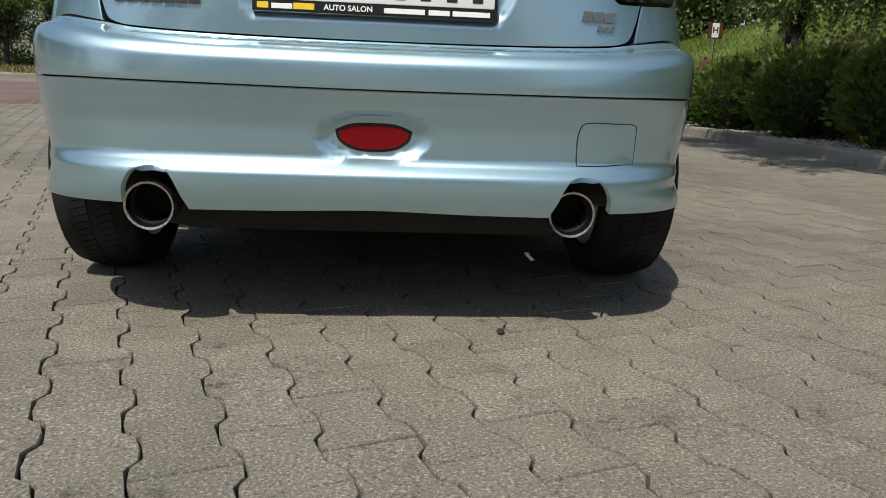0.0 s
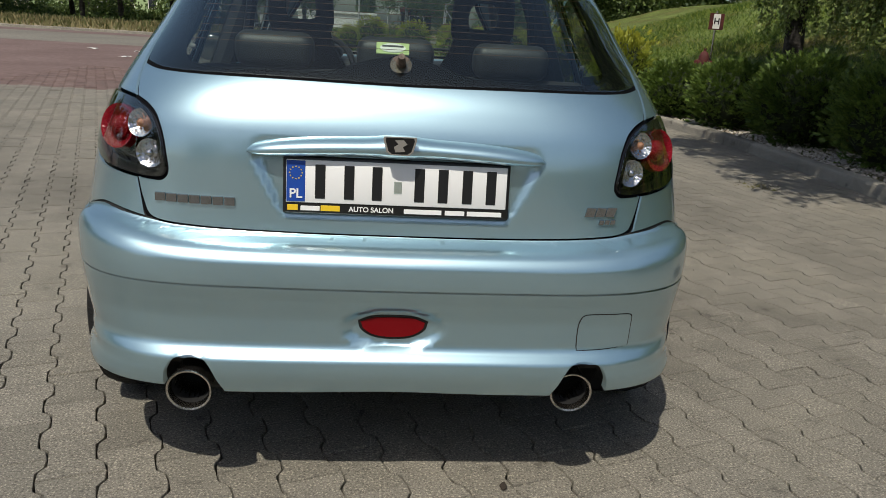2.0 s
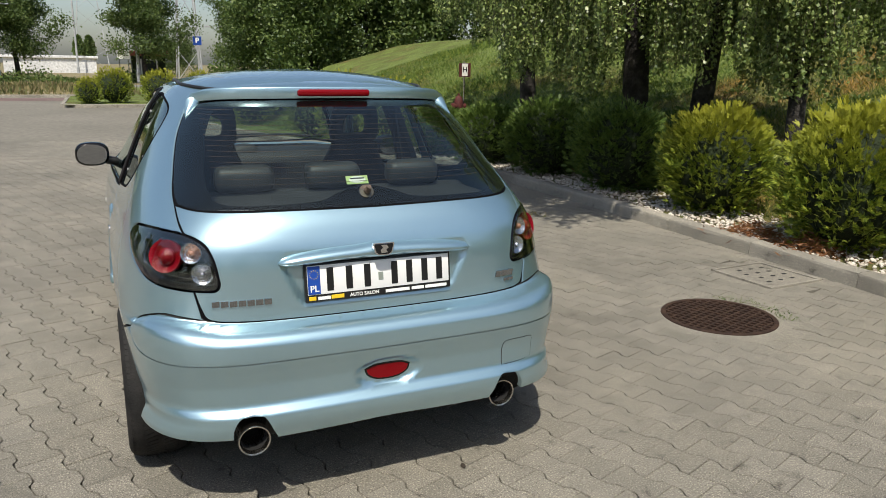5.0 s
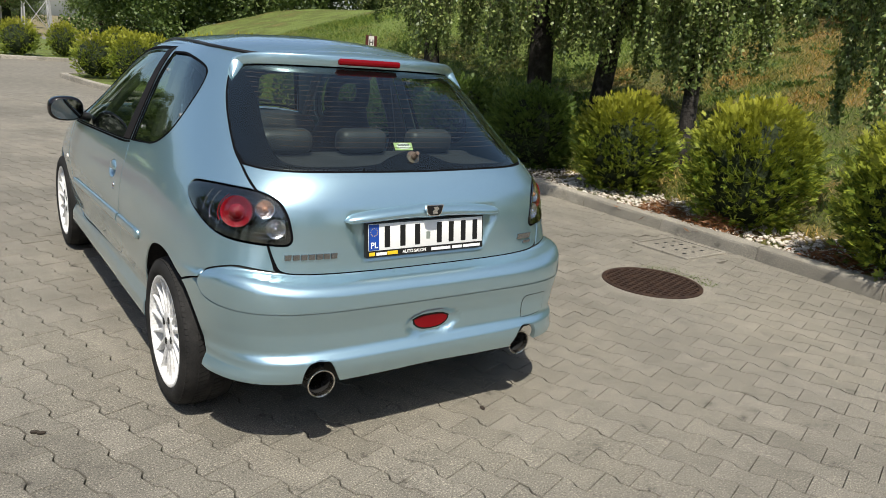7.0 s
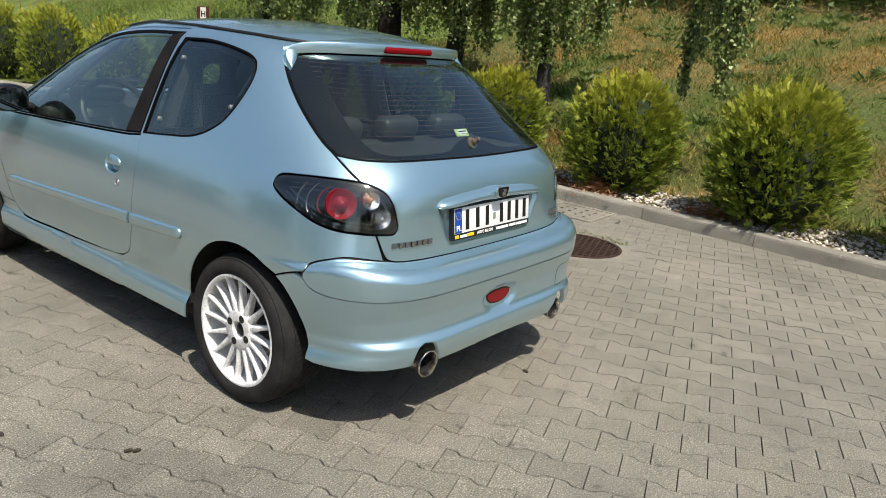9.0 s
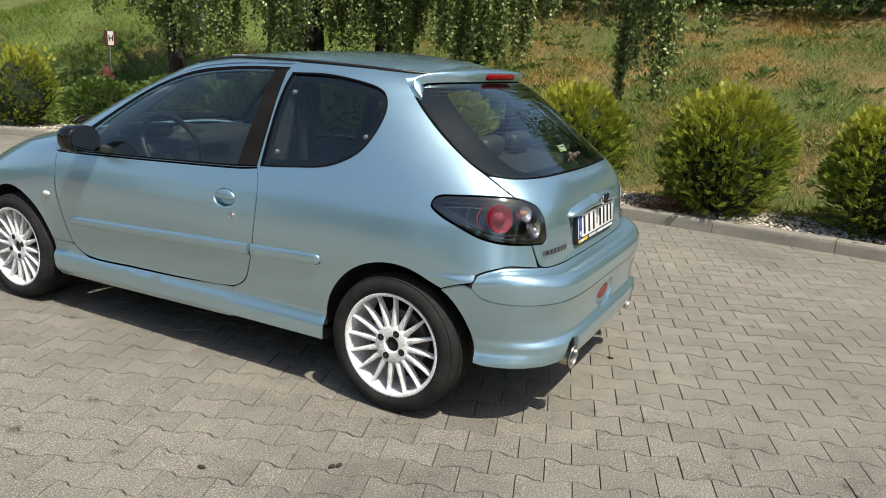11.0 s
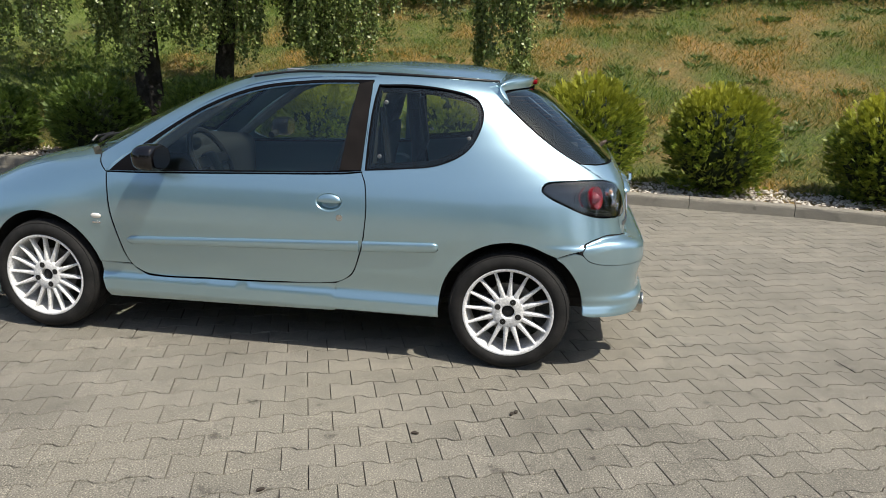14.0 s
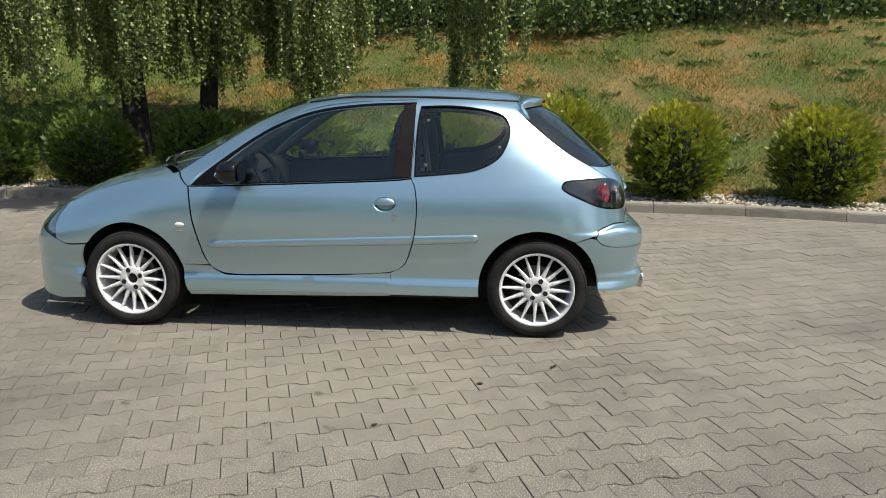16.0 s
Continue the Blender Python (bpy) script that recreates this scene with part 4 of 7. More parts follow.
for s, d in zip((-1, 1), doors):
    moulding(1.955, 0.735, 0.521, 0.574, 0.020, 0.0265, 1, s, d)
    moulding(0.716, 0.345, 0.5745, 0.594, 0.0265, 0.023, 0, s, car)
    bm = bmesh.new()
    bmesh.ops.create_uvsphere(bm, u_segments=24, v_segments=14, radius=1.0)
    for v in bm.verts:
        v.co = Vector((s * 0.812 + 0.017 * v.co.x, 0.887 + 0.061 * v.co.y, 0.781 + (0.037 if v.co.z > 0 else 0.007) * v.co.z))
    smooth(part("door_handle", bm, paint, d, "light blue flap handle"))
    bm = lathe([(0.001, 0.004), (0.009, 0.004), (0.0105, 0.0015), (0.012, 0.0015), (0.0135, 0.0045), (0.0165, 0.004), (0.018, -0.006)], 24, "x")
    ob = smooth(part("door_lock", bm, chrome, d, "round metal door lock"))
    ob.location, ob.rotation_euler = (s * 0.8305, 0.832, 0.708), (0, 0, 0 if s > 0 else math.pi)
    slot = part("key_slot", box(bmesh.new(), 0.003, 0.0046, -0.0016, 0.0016, -0.0055, 0.0055), black_plastic, ob)
    w_ = wings[0 if s < 0 else 1]
    bm = bmesh.new()
    bmesh.ops.create_uvsphere(bm, u_segments=20, v_segments=12, radius=1.0)
    for v in bm.verts:
        v.co = Vector((s * 0.833 + 0.009 * v.co.x, 2.112 + 0.030 * v.co.y, 0.638 + 0.014 * v.co.z))
    smooth(part("side_indicator", bm, mat("indicator_lens", (0.75, 0.72, 0.66), 0.15, 0.0, Coat_Weight=1.0), w_, "clear side indicator"))
    for k in range(3):
        bm = box(bmesh.new(), s * 0.8345 - 0.002, s * 0.8345 + 0.002, 2.088 + 0.016 * k, 2.101 + 0.016 * k, 0.598, 0.610, 0.001, 1)
        part("letter_bar", bm, chrome, w_)
    mirror = bmesh.new()
    bmesh.ops.create_uvsphere(mirror, u_segments=32, v_segments=20, radius=1.0)
    for v in mirror.verts:
        c = v.co.copy()
        shape = lambda q, e: math.copysign(abs(q) ** e, q)
        v.co = Vector((s * (0.885 + 0.088 * shape(c.x, 0.75)), 1.755 + (0.052 if c.y < 0 else 0.085) * shape(c.y, 0.35 if c.y < 0 else 0.8), 0.958 + 0.066 * shape(c.z, 0.75)))
    bmesh.ops.recalc_face_normals(mirror, faces=mirror.faces)
    mirror_ob = smooth(part("door_mirror", mirror, gloss_black, d, "gloss black door mirror"), 60)
    bm = lathe([(0.001, 0), (1.0, 0)], 32, "y")
    for v in bm.verts:
        v.co = Vector((s * 0.885 + 0.076 * math.copysign(abs(v.co.x) ** 0.8, v.co.x), 1.7005, 0.958 + 0.054 * math.copysign(abs(v.co.z) ** 0.8, v.co.z)))
    part("mirror_glass", bm, mat("mirror", (0.30, 0.31, 0.33), 0.02, 1.0), mirror_ob)
    bm = tube([(s * 0.755, 1.80, 0.905), (s * 0.80, 1.79, 0.915), (s * 0.85, 1.775, 0.93)], 0.024, 10)
    smooth(part("mirror_arm", bm, black_plastic, mirror_ob))

# wheels


def wheel(x, y, s, phase, bolts):
    """One wheel: tyre with tread blocks, white rim with tapering spokes, hub and brake behind."""
    hub = thing("wheel", "", "")
    hub.parent = car
    hub.location = (x, y, 0.293)
    for key in ("label", "category"):
        if key in hub:
            del hub[key]
    hub.name = "wheel"
    R, W = 0.293, 0.103
    half = [(0.2925, 0.05), (0.2895, W - 0.028), (0.281, W - 0.012), (0.266, W), (0.2445, W + 0.004), (0.224, W - 0.002), (0.213, W - 0.014)]
    prof = [(r, -h) for r, h in half[::-1]] + [(R, 0)] + half
    bm = lathe(prof, 72, "x")
    tyre = smooth(part("tyre", bm, rubber, hub, "black low-profile tyre"), 60)
    bm = bmesh.new()
    for k in range(84):
        for sx, off in ((-1, 0.0), (1, 0.5)):
            a = 2 * math.pi * (k + off) / 84
            for x0, x1, skew in ((0.056, 0.094, 0.010), (0.010, 0.050, -0.012)):
                vs = []
                for xx, da in ((x0, 0), (x1, 0)):
                    for r, dd in ((0.2885, -1), (0.2955 if x1 < 0.09 else 0.2925, -1), (0.2955 if x1 < 0.09 else 0.2925, 1), (0.2885, 1)):
                        rr = r - (0.010 if xx > 0.09 else 0.0)
                        ang = a + dd * 0.031 + (skew if xx == x1 else 0) * 4 * sx
                        vs.append(bm.verts.new((sx * xx, rr * math.cos(ang), rr * math.sin(ang))))
                for f in ((0, 1, 2, 3), (7, 6, 5, 4), (0, 4, 5, 1), (1, 5, 6, 2), (2, 6, 7, 3)):
                    bm.faces.new([vs[i] for i in f])
    bmesh.ops.recalc_face_normals(bm, faces=bm.faces)
    part("tread", bm, rubber, tyre)
    o = s * 1.0
    rim_prof = [(0.205, -0.085 * o), (0.200, -0.02 * o), (0.197, 0.03 * o), (0.2005, 0.066 * o), (0.2025, 0.084 * o), (0.2045, 0.0935 * o), (0.2085, 0.0985 * o), (0.2145, 0.1005 * o), (0.2195, 0.099 * o), (0.2225, 0.0935 * o), (0.218, 0.080 * o)]
    bm = lathe(rim_prof, 72, "x")
    rim = smooth(part("rim", bm, wheel_white, hub, "white multi-spoke alloy rim"), 40)
    for k in range(16):
        a = 2 * math.pi * k / 16 + radians(phase)
        bm = bmesh.new()
        rings = []
        for r, wid, out, th in ((0.062, 0.0125, 0.083, 0.034), (0.080, 0.0135, 0.084, 0.034), (0.105, 0.0115, 0.085, 0.032), (0.14, 0.0092, 0.086, 0.030), (0.172, 0.0074, 0.088, 0.028), (0.194, 0.0064, 0.091, 0.026), (0.2045, 0.0078, 0.0935, 0.026)):
            ring = []
            for dx, dw in ((-th, -0.8), (-0.007, -1.0), (0, -0.35), (0, 0.35), (-0.007, 1.0), (-th, 0.8)):
                ring.append(bm.verts.new((o * (out + dx), r * math.cos(a) - dw * wid * math.sin(a), r * math.sin(a) + dw * wid * math.cos(a))))
            rings.append(ring)
        for p, q in zip(rings, rings[1:]):
            for i in range(6):
                bm.faces.new((p[i], p[(i + 1) % 6], q[(i + 1) % 6], q[i]))
        bmesh.ops.recalc_face_normals(bm, faces=bm.faces)
        smooth(part("spoke", bm, wheel_white, rim), 35)
    bm = lathe([(0.078, 0.05 * o), (0.082, 0.072 * o), (0.078, 0.082 * o), (0.070, 0.0865 * o), (0.036, 0.085 * o), (0.031, 0.080 * o), (0.029, 0.045 * o)], 40, "x")
    smooth(part("hub", bm, wheel_white, rim), 40)
    bm = lathe([(0.031, 0.06 * o), (0.024, 0.072 * o), (0.012, 0.078 * o), (0.001, 0.079 * o)], 24, "x")
    smooth(part("hub_bore", bm, dark_under, rim, "open dark hub bore"))
    for k in range(4):
        a = math.pi * k / 2 + radians(bolts)
        bm = lathe([(0.0148, 0.082 * o), (0.0148, 0.0867 * o), (0.0125, 0.0869 * o), (0.001, 0.0869 * o)], 16, "x")
        ob = part("bolt_hole", bm, dark_under, rim)
        ob.location = (0.0004 * o, 0.055 * math.cos(a), 0.055 * math.sin(a))
    bm = lathe([(0.001, 0.01 * o), (0.125, 0.01 * o), (0.127, 0.0), (0.125, -0.01 * o), (0.001, -0.01 * o)], 40, "x")
    smooth(part("brake_disc", bm, brake_grey, hub))
    bm = box(bmesh.new(), -0.03, 0.03, 0.06, 0.14, -0.06, 0.06, 0.012, 2)
    smooth(part("brake_caliper", bm, dark_under, hub))
    return hub


for y, phase, bolts in ((0.0, 2.5, 24.0), (2.442, 1.5, 69.0)):
    for s in (-1, 1):
        wheel(s * 0.727, y, s, phase, bolts)

# wheel housings, floor pan, inner shell
for y in (0.0, 2.442):
    for s in (-1, 1):
        bm = bmesh.new()
        ra, rb = [], []
        for k in range(25):
            a = radians(-2 + 184 * k / 24)
            yy, zz = y + 0.358 * math.cos(a), 0.30 + 0.358 * math.sin(a)
            ra.append(bm.verts.new((s * (-float(from_side(np.array([[yy, zz]]))[0][0]) - 0.014), yy, zz)))
            rb.append(bm.verts.new((s * 0.45, yy, zz)))
        for k in range(24):
            bm.faces.new((ra[k], ra[k + 1], rb[k + 1], rb[k]))
        bm.faces.new(rb)
        bmesh.ops.recalc_face_normals(bm, faces=bm.faces)
        part("wheel_housing", bm, dark_under, car, "dark wheel arch liner")
bm = box(bmesh.new(), -0.74, 0.74, 0.37, 2.08, 0.20, 0.27, 0.02, 2)
part("floor_pan", bm, dark_under, car)
bm = box(bmesh.new(), -0.44, 0.44, -0.50, 3.10, 0.215, 0.30, 0.03, 2)
box(bm, -0.62, 0.62, -0.53, -0.36, 0.285, 0.58, 0.03, 2)
box(bm, -0.42, 0.42, 2.86, 3.06, 0.18, 0.55, 0.03, 2)
box(bm, -0.62, 0.62, 2.20, 2.40, 0.30, 0.85, 0.03, 2)
part("underbody", bm, dark_under, car)
bm = tube([(-0.46, -0.50, 0.30), (-0.40, -0.45, 0.28), (0.40, -0.45, 0.28), (0.44, -0.50, 0.30)], 0.08, 12)
smooth(part("silencer", bm, dark_under, car, "dark exhaust silencer"))

# window clips and tailgate struts
clip_mat = mat("window_clip", (0.16, 0.16, 0.16), 0.5)
for s in (-1, 1):
    for y, z in ((0.66, 1.00), (0.655, 1.25), (0.235, 1.10)):
        x = float(from_side(np.array([[y, z]]))[0][0])
        bm = lathe([(0.001, 0.004), (0.007, 0.004), (0.010, 0.0), (0.010, -0.012)], 14, "x")
        ob = smooth(part("window_clip", bm, clip_mat, car))
        ob.location, ob.rotation_euler = (s * (-x - 0.008), y, z), (0, 0, 0 if s > 0 else math.pi)
    a, b = REAR(np.array([rx(-0.49, 1.255)]))[0], REAR(np.array([rx(-0.555, 1.02)]))[0]
    a, b = Vector((-s * a[0], a[1] + 0.05, a[2] - 0.01)), Vector((-s * b[0], b[1] + 0.05, b[2] - 0.01))
    mid = a.lerp(b, 0.5)
    strut = smooth(part("strut_barrel", tube([mid, b], 0.011, 10), black_plastic, car, "gas strut of the tailgate"))
    smooth(part("strut_rod", tube([a, mid], 0.005, 8), chrome, strut))

# cabin: seats, bench, headrests, dash, wheel, parcel shelf, belts


def soft_box(x0, x1, y0, y1, z0, z1, r, name, material, parent, tilt=0.0, label=""):
    bm = box(bmesh.new(), x0, x1, y0, y1, z0, z1, r, 4)
    ob = smooth(part(name, bm, material, parent, label), 60)
    if tilt:
        c = Vector(((x0 + x1) / 2, (y0 + y1) / 2, z0))
        ob.data.transform(Matrix.Translation(c) @ Matrix.Rotation(radians(tilt), 4, "X") @ Matrix.Translation(-c))
    return ob


def lofted(rows, n=20):
    """A soft upholstered form through rows of (x, y, z, half width, half depth)."""
    bm = bmesh.new()
    rings = []
    for x, y, z, w, d in rows:
        rings.append([bm.verts.new((x + w * math.copysign(abs(math.cos(t)) ** 0.55, math.cos(t)), y + d * math.copysign(abs(math.sin(t)) ** 0.7, math.sin(t)), z)) for t in [2 * math.pi * k / n for k in range(n)]])
    for a_, b_ in zip(rings, rings[1:]):
        for i in range(n):
            bm.faces.new((a_[i], a_[(i + 1) % n], b_[(i + 1) % n], b_[i]))
    bm.faces.new(rings[0][::-1])
    bm.faces.new(rings[-1])
    bmesh.ops.recalc_face_normals(bm, faces=bm.faces)
    return bm


for s in (-1, 1):
    x = s * 0.36
    soft_box(x - 0.25, x + 0.25, 1.0, 1.50, 0.38, 0.56, 0.06, "front_seat", fabric, car, label="dark fabric front seat")
    bm = lofted([(x, 1.00, 0.50, 0.20, 0.06), (x, 0.99, 0.55, 0.235, 0.085), (x, 0.96, 0.70, 0.245, 0.085), (x, 0.92, 0.84, 0.225, 0.075), (x, 0.89, 0.93, 0.185, 0.07), (x, 0.875, 0.99, 0.150, 0.065), (x, 0.862, 1.04, 0.125, 0.06), (x, 0.855, 1.08, 0.115, 0.05)])
    smooth(part("seat_back", bm, fabric, car), 60)
    # headrest: an upright ring that grows out of the seat back
    bm = bmesh.new()
    rings = []
    for k in range(32):
        a = 2 * math.pi * k / 32
        nx, nz = math.cos(a), math.sin(a)
        cx, cz = 0.092 * math.copysign(abs(nx) ** 0.7, nx), 0.095 * math.copysign(abs(nz) ** 0.7, nz)
        fat = 0.034 + 0.012 * abs(nz)
        rings.append([bm.verts.new((x + cx * (1.0 - 0.12 * nz) + fat * math.cos(b) * nx, 0.842 - 0.035 * nz + 0.045 * math.sin(b), 1.170 + cz + fat * math.cos(b) * nz)) for b in [2 * math.pi * j / 12 for j in range(12)]])
    for a_, b_ in zip(rings, rings[1:] + rings[:1]):
        for i in range(12):
            bm.faces.new((a_[i], a_[(i + 1) % 12], b_[(i + 1) % 12], b_[i]))
    bmesh.ops.recalc_face_normals(bm, faces=bm.faces)
    smooth(part("headrest", bm, fabric, car, "dark open headrest"))
soft_box(-0.60, 0.60, 0.12, 0.55, 0.40, 0.58, 0.06, "rear_bench", fabric, car)
soft_box(-0.60, 0.60, 0.02, 0.16, 0.52, 0.99, 0.05, "bench_back", fabric, car, 12)
for x in (-0.35, -0.005, 0.335):
    soft_box(x - 0.112, x + 0.112, -0.04, 0.05, 0.985, 1.085, 0.035, "rear_headrest", leather, car, 10, "grey vinyl rear headrest")
soft_box(-0.56, 0.56, -0.30, 0.0, 0.955, 0.975, 0.008, "parcel_shelf", fabric, car)
soft_box(-0.68, 0.68, 1.86, 2.25, 0.62, 0.93, 0.08, "dashboard", dash_mat, car, label="grey dashboard")
soft_box(-0.50, -0.24, 1.80, 1.98, 0.92, 1.0, 0.04, "instrument_hood", dash_mat, car)
bm = lathe([(0.001, 0.055), (0.06, 0.052), (0.095, 0.035), (0.112, 0.0), (0.115, -0.06)], 28, "y")
for v in bm.verts:
    v.co = Vector((v.co.x, -v.co.y * 0.6, v.co.z * 0.62))
pod = smooth(part("display_pod", bm, dash_mat, car, "rounded display pod on the dashboard"))
pod.location = (-0.014, 1.93, 0.90)
bm = lathe([(0.185 + 0.016 * math.cos(2 * math.pi * j / 8), 0.016 * math.sin(2 * math.pi * j / 8)) for j in range(8)], 32, "y", True)
wheel_ob = smooth(part("steering_wheel", bm, black_plastic, car))
wheel_ob.location, wheel_ob.rotation_euler = (-0.36, 1.70, 0.88), (radians(-28), 0, 0)
bm = box(bmesh.new(), -0.17, 0.17, -0.015, 0.02, -0.03, 0.03, 0.012, 2)
box(bm, -0.06, 0.06, -0.02, 0.03, -0.16, 0.05, 0.02, 2)
smooth(part("wheel_boss", bm, black_plastic, wheel_ob))
for s in (-1, 1):
    bm = tube([(s * 0.66, 0.72, 0.60), (s * 0.66, 0.74, 0.90), (s * 0.52, 0.755, 1.28)], 0.045, 8)
    smooth(part("pillar_trim", bm, dash_mat, car, "grey middle pillar trim"))
    bm = tube([(s * 0.52, 0.70, 1.22), (s * 0.55, 0.66, 0.95), (s * 0.55, 0.80, 0.55)], 0.02, 6)
    part("seat_belt", bm, black_plastic, car)
    bm = tube([(s * 0.47, 1.42, 1.29), (s * 0.55, 1.70, 1.10), (s * 0.63, 1.98, 0.90)], 0.028, 8)
    smooth(part("pillar_cover", bm, trim_grey, car))
bm = box(bmesh.new(), -0.11, 0.11, 1.60, 1.63, 1.245, 1.30, 0.012, 2)
smooth(part("rear_mirror", bm, black_plastic, car))
soft_box(-0.38, 0.38, 0.36, 1.25, 1.378, 1.390, 0.005, "headlining", trim_grey, car)
# paper sticker behind the rear window
c = REAR(np.array([rx(-0.02, 1.066)]))[0]
bm = box(bmesh.new(), -0.040, 0.040, -0.002, 0.002, -0.017, 0.017, 0.001, 1)
st = part("window_sticker", bm, sticker_green, car, "small green and white window sticker")
st.location, st.rotation_euler = (c[0], c[1] + 0.012, c[2]), (radians(-38), 0, 0)
bm = lathe([(0.001, -0.0035), (0.031, -0.0035), (0.031, 0)], 24, "y")
for v in bm.verts:
    v.co.z *= 0.42
part("sticker_field", bm, sticker_white, st)
bm = box(bmesh.new(), -0.026, 0.026, -0.0042, -0.003, 0.002, 0.007)
part("sticker_line", bm, plate_black, st)
# heater lines in the rear glass
bm = bmesh.new()
for z in np.arange(1.064, 1.30, 0.0165):
    pts = []
    half = 0.50
    for x in np.linspace(-half, half, 18):
        q = REAR(np.array([rx(x, z)]))[0]
        pts.append((q[0], q[1] + 0.0035, q[2]))
    for a, b in zip(pts, pts[1:]):
        vs = [bm.verts.new((*a[:2], a[2] - 0.0007)), bm.verts.new((*b[:2], b[2] - 0.0007)), bm.verts.new((*b[:2], b[2] + 0.0007)), bm.verts.new((*a[:2], a[2] + 0.0007))]
        bm.faces.new(vs)
part("heater_lines", bm, mat("heater_line", (0.12, 0.07, 0.04), 0.6), car, "fine heater lines")

# ---- ground, kerb, bank ----
kerb_foot = curve_of([(-9.0, 1.9), (-6.0, 2.75), (-4.0, 3.26), (-2.57, 3.60), (-1.55, 3.72), (-0.55, 3.81), (0.46, 3.87), (1.5, 3.91), (2.6, 3.94), (4.0, 3.98), (5.7, 3.98), (7.0, 3.90), (8.2, 3.62), (9.4, 3.15), (12.0, 2.2), (15.0, 1.5), (17.5, 1.25)])


def bank(x, y):
    """Height of the bed and grass bank right of the kerb."""
    d = x - kerb_foot(y)
    up = np.clip(d - 1.15, 0, 8.4)
    return 0.09 + 0.325 * up * np.clip(up / 1.5, 0, 1) ** 0.5 * np.clip(1 - (y - 14) / 60, 0.35, 1) + 0.05 * np.sin(0.9 * x + 0.5 * y) * np.clip(up / 3, 0, 1)


rng = np.random.default_rng(7)
far_paving = mottled("far_paving", [(0.150, 0.138, 0.110), (0.178, 0.163, 0.131), (0.20, 0.184, 0.149)], 0.35, 0.85, 0.2, 9.0)
red_paving = mottled("red_paving", [(0.125, 0.080, 0.068), (0.155, 0.102, 0.088), (0.18, 0.124, 0.108)], 0.6, 0.85, 0.2, 9.0)
joint_sand = mottled("joint_sand", [(0.02, 0.018, 0.014), (0.04, 0.036, 0.03), (0.07, 0.062, 0.05)], 3.0, 0.95, 0.4, 80.0)


def concrete(name, a, b, c, island):
    """Paver concrete: a tone of its own for each piece, pale grit, dark spots and broad stains."""
    m = mat(name, b, 0.88)
    t, n, l, bs = nodes_of(m)
    geo = n.new("ShaderNodeNewGeometry")
    pos = geo.outputs["Position"]
    if island:
        rnd = geo.outputs["Random Per Island"]
    else:
        rnd = n.new("ShaderNodeObjectInfo").outputs["Random"]
    tone = ramp(t, rnd, [(0.0, a), (0.5, b), (1.0, c)])
    broad = noise_node(t, 0.55, 5.0, 0.65, vec=pos)
    stain = ramp(t, broad.outputs["Fac"], [(0.32, (0.66, 0.66, 0.66)), (0.50, (0.98, 0.98, 0.98)), (0.70, (1.12, 1.11, 1.08))])
    grit = noise_node(t, 160.0, 3.0, 0.7, vec=pos)
    gr = ramp(t, grit.outputs["Fac"], [(0.35, (0.42, 0.41, 0.40)), (0.46, (0.90, 0.90, 0.90)), (0.57, (1.05, 1.05, 1.05)), (0.645, (2.1, 2.08, 1.98))])
    spots = noise_node(t, 9.0, 4.0, 0.6, vec=pos)
    sp_ = ramp(t, spots.outputs["Fac"], [(0.28, (0.45, 0.44, 0.43)), (0.37, (0.93, 0.93, 0.93)), (0.7, (1.08, 1.08, 1.08))])
    col = mix(t, 1.0, tone.outputs[0], stain.outputs[0], "MULTIPLY")
    col = mix(t, 1.0, col, gr.outputs[0], "MULTIPLY")
    col = mix(t, 1.0, col, sp_.outputs[0], "MULTIPLY")
    l.new(col, bs.inputs["Base Color"])
    fine = noise_node(t, 330.0, 4.0, 0.7, vec=pos)
    bump(m, fine.outputs["Fac"], 0.8, 0.004)
    return m


paver_mat = concrete("grey_paver", (0.182, 0.168, 0.137), (0.198, 0.183, 0.150), (0.217, 0.200, 0.165), True)
paver_single = concrete("grey_paver_single", (0.182, 0.168, 0.137), (0.198, 0.183, 0.150), (0.217, 0.200, 0.165), False)
red_paver = concrete("red_paver", (0.125, 0.080, 0.068), (0.155, 0.102, 0.088), (0.18, 0.124, 0.108), True)
kerb_mat = concrete("kerb_concrete", (0.235, 0.216, 0.178), (0.275, 0.254, 0.211), (0.315, 0.292, 0.245), False)


def sheet(name, corners, z, material, label, category, cuts=1):
    bm = bmesh.new()
    bm.faces.new([bm.verts.new((a, b, z)) for a, b in corners])
    return tagged(part(name, bm, material, None), label, category, kind="structure")


sheet("ground", [(-900, -900), (900, -900), (900, 1500), (-900, 1500)], -0.03, joint_sand, "sandy ground under the paved yard", "ground")
X0, Y0, Y1 = -5.6, -4.8, 13.0
sheet("pavement_far", [(-60, Y1), (9, Y1), (9, 33), (-60, 33)], -0.004, far_paving, "worn grey block paving of the yard", "pavement")
sheet("pavement_side", [(-60, -60), (X0, -60), (X0, Y1), (-60, Y1)], -0.004, far_paving, "worn grey block paving of the yard", "pavement")
sheet("pavement_back", [(X0, -60), (3.0, -60), (3.0, Y0), (X0, Y0)], -0.004, far_paving, "worn grey block paving of the yard", "pavement")
sheet("red_paving_far", [(-60, 8.72), (X0, 8.72), (X0, Y1), (-3.85, Y1), (-6.9, 22.0), (-60, 22.0)], 0.001, red_paving, "red block paving of the parking bays", "pavement")
sheet("red_paving_strip", [(-60, 30.0), (8, 30.0), (8, 32.6), (-60, 32.6)], 0.001, red_paving, "red paved strip by the cycle stands", "pavement")

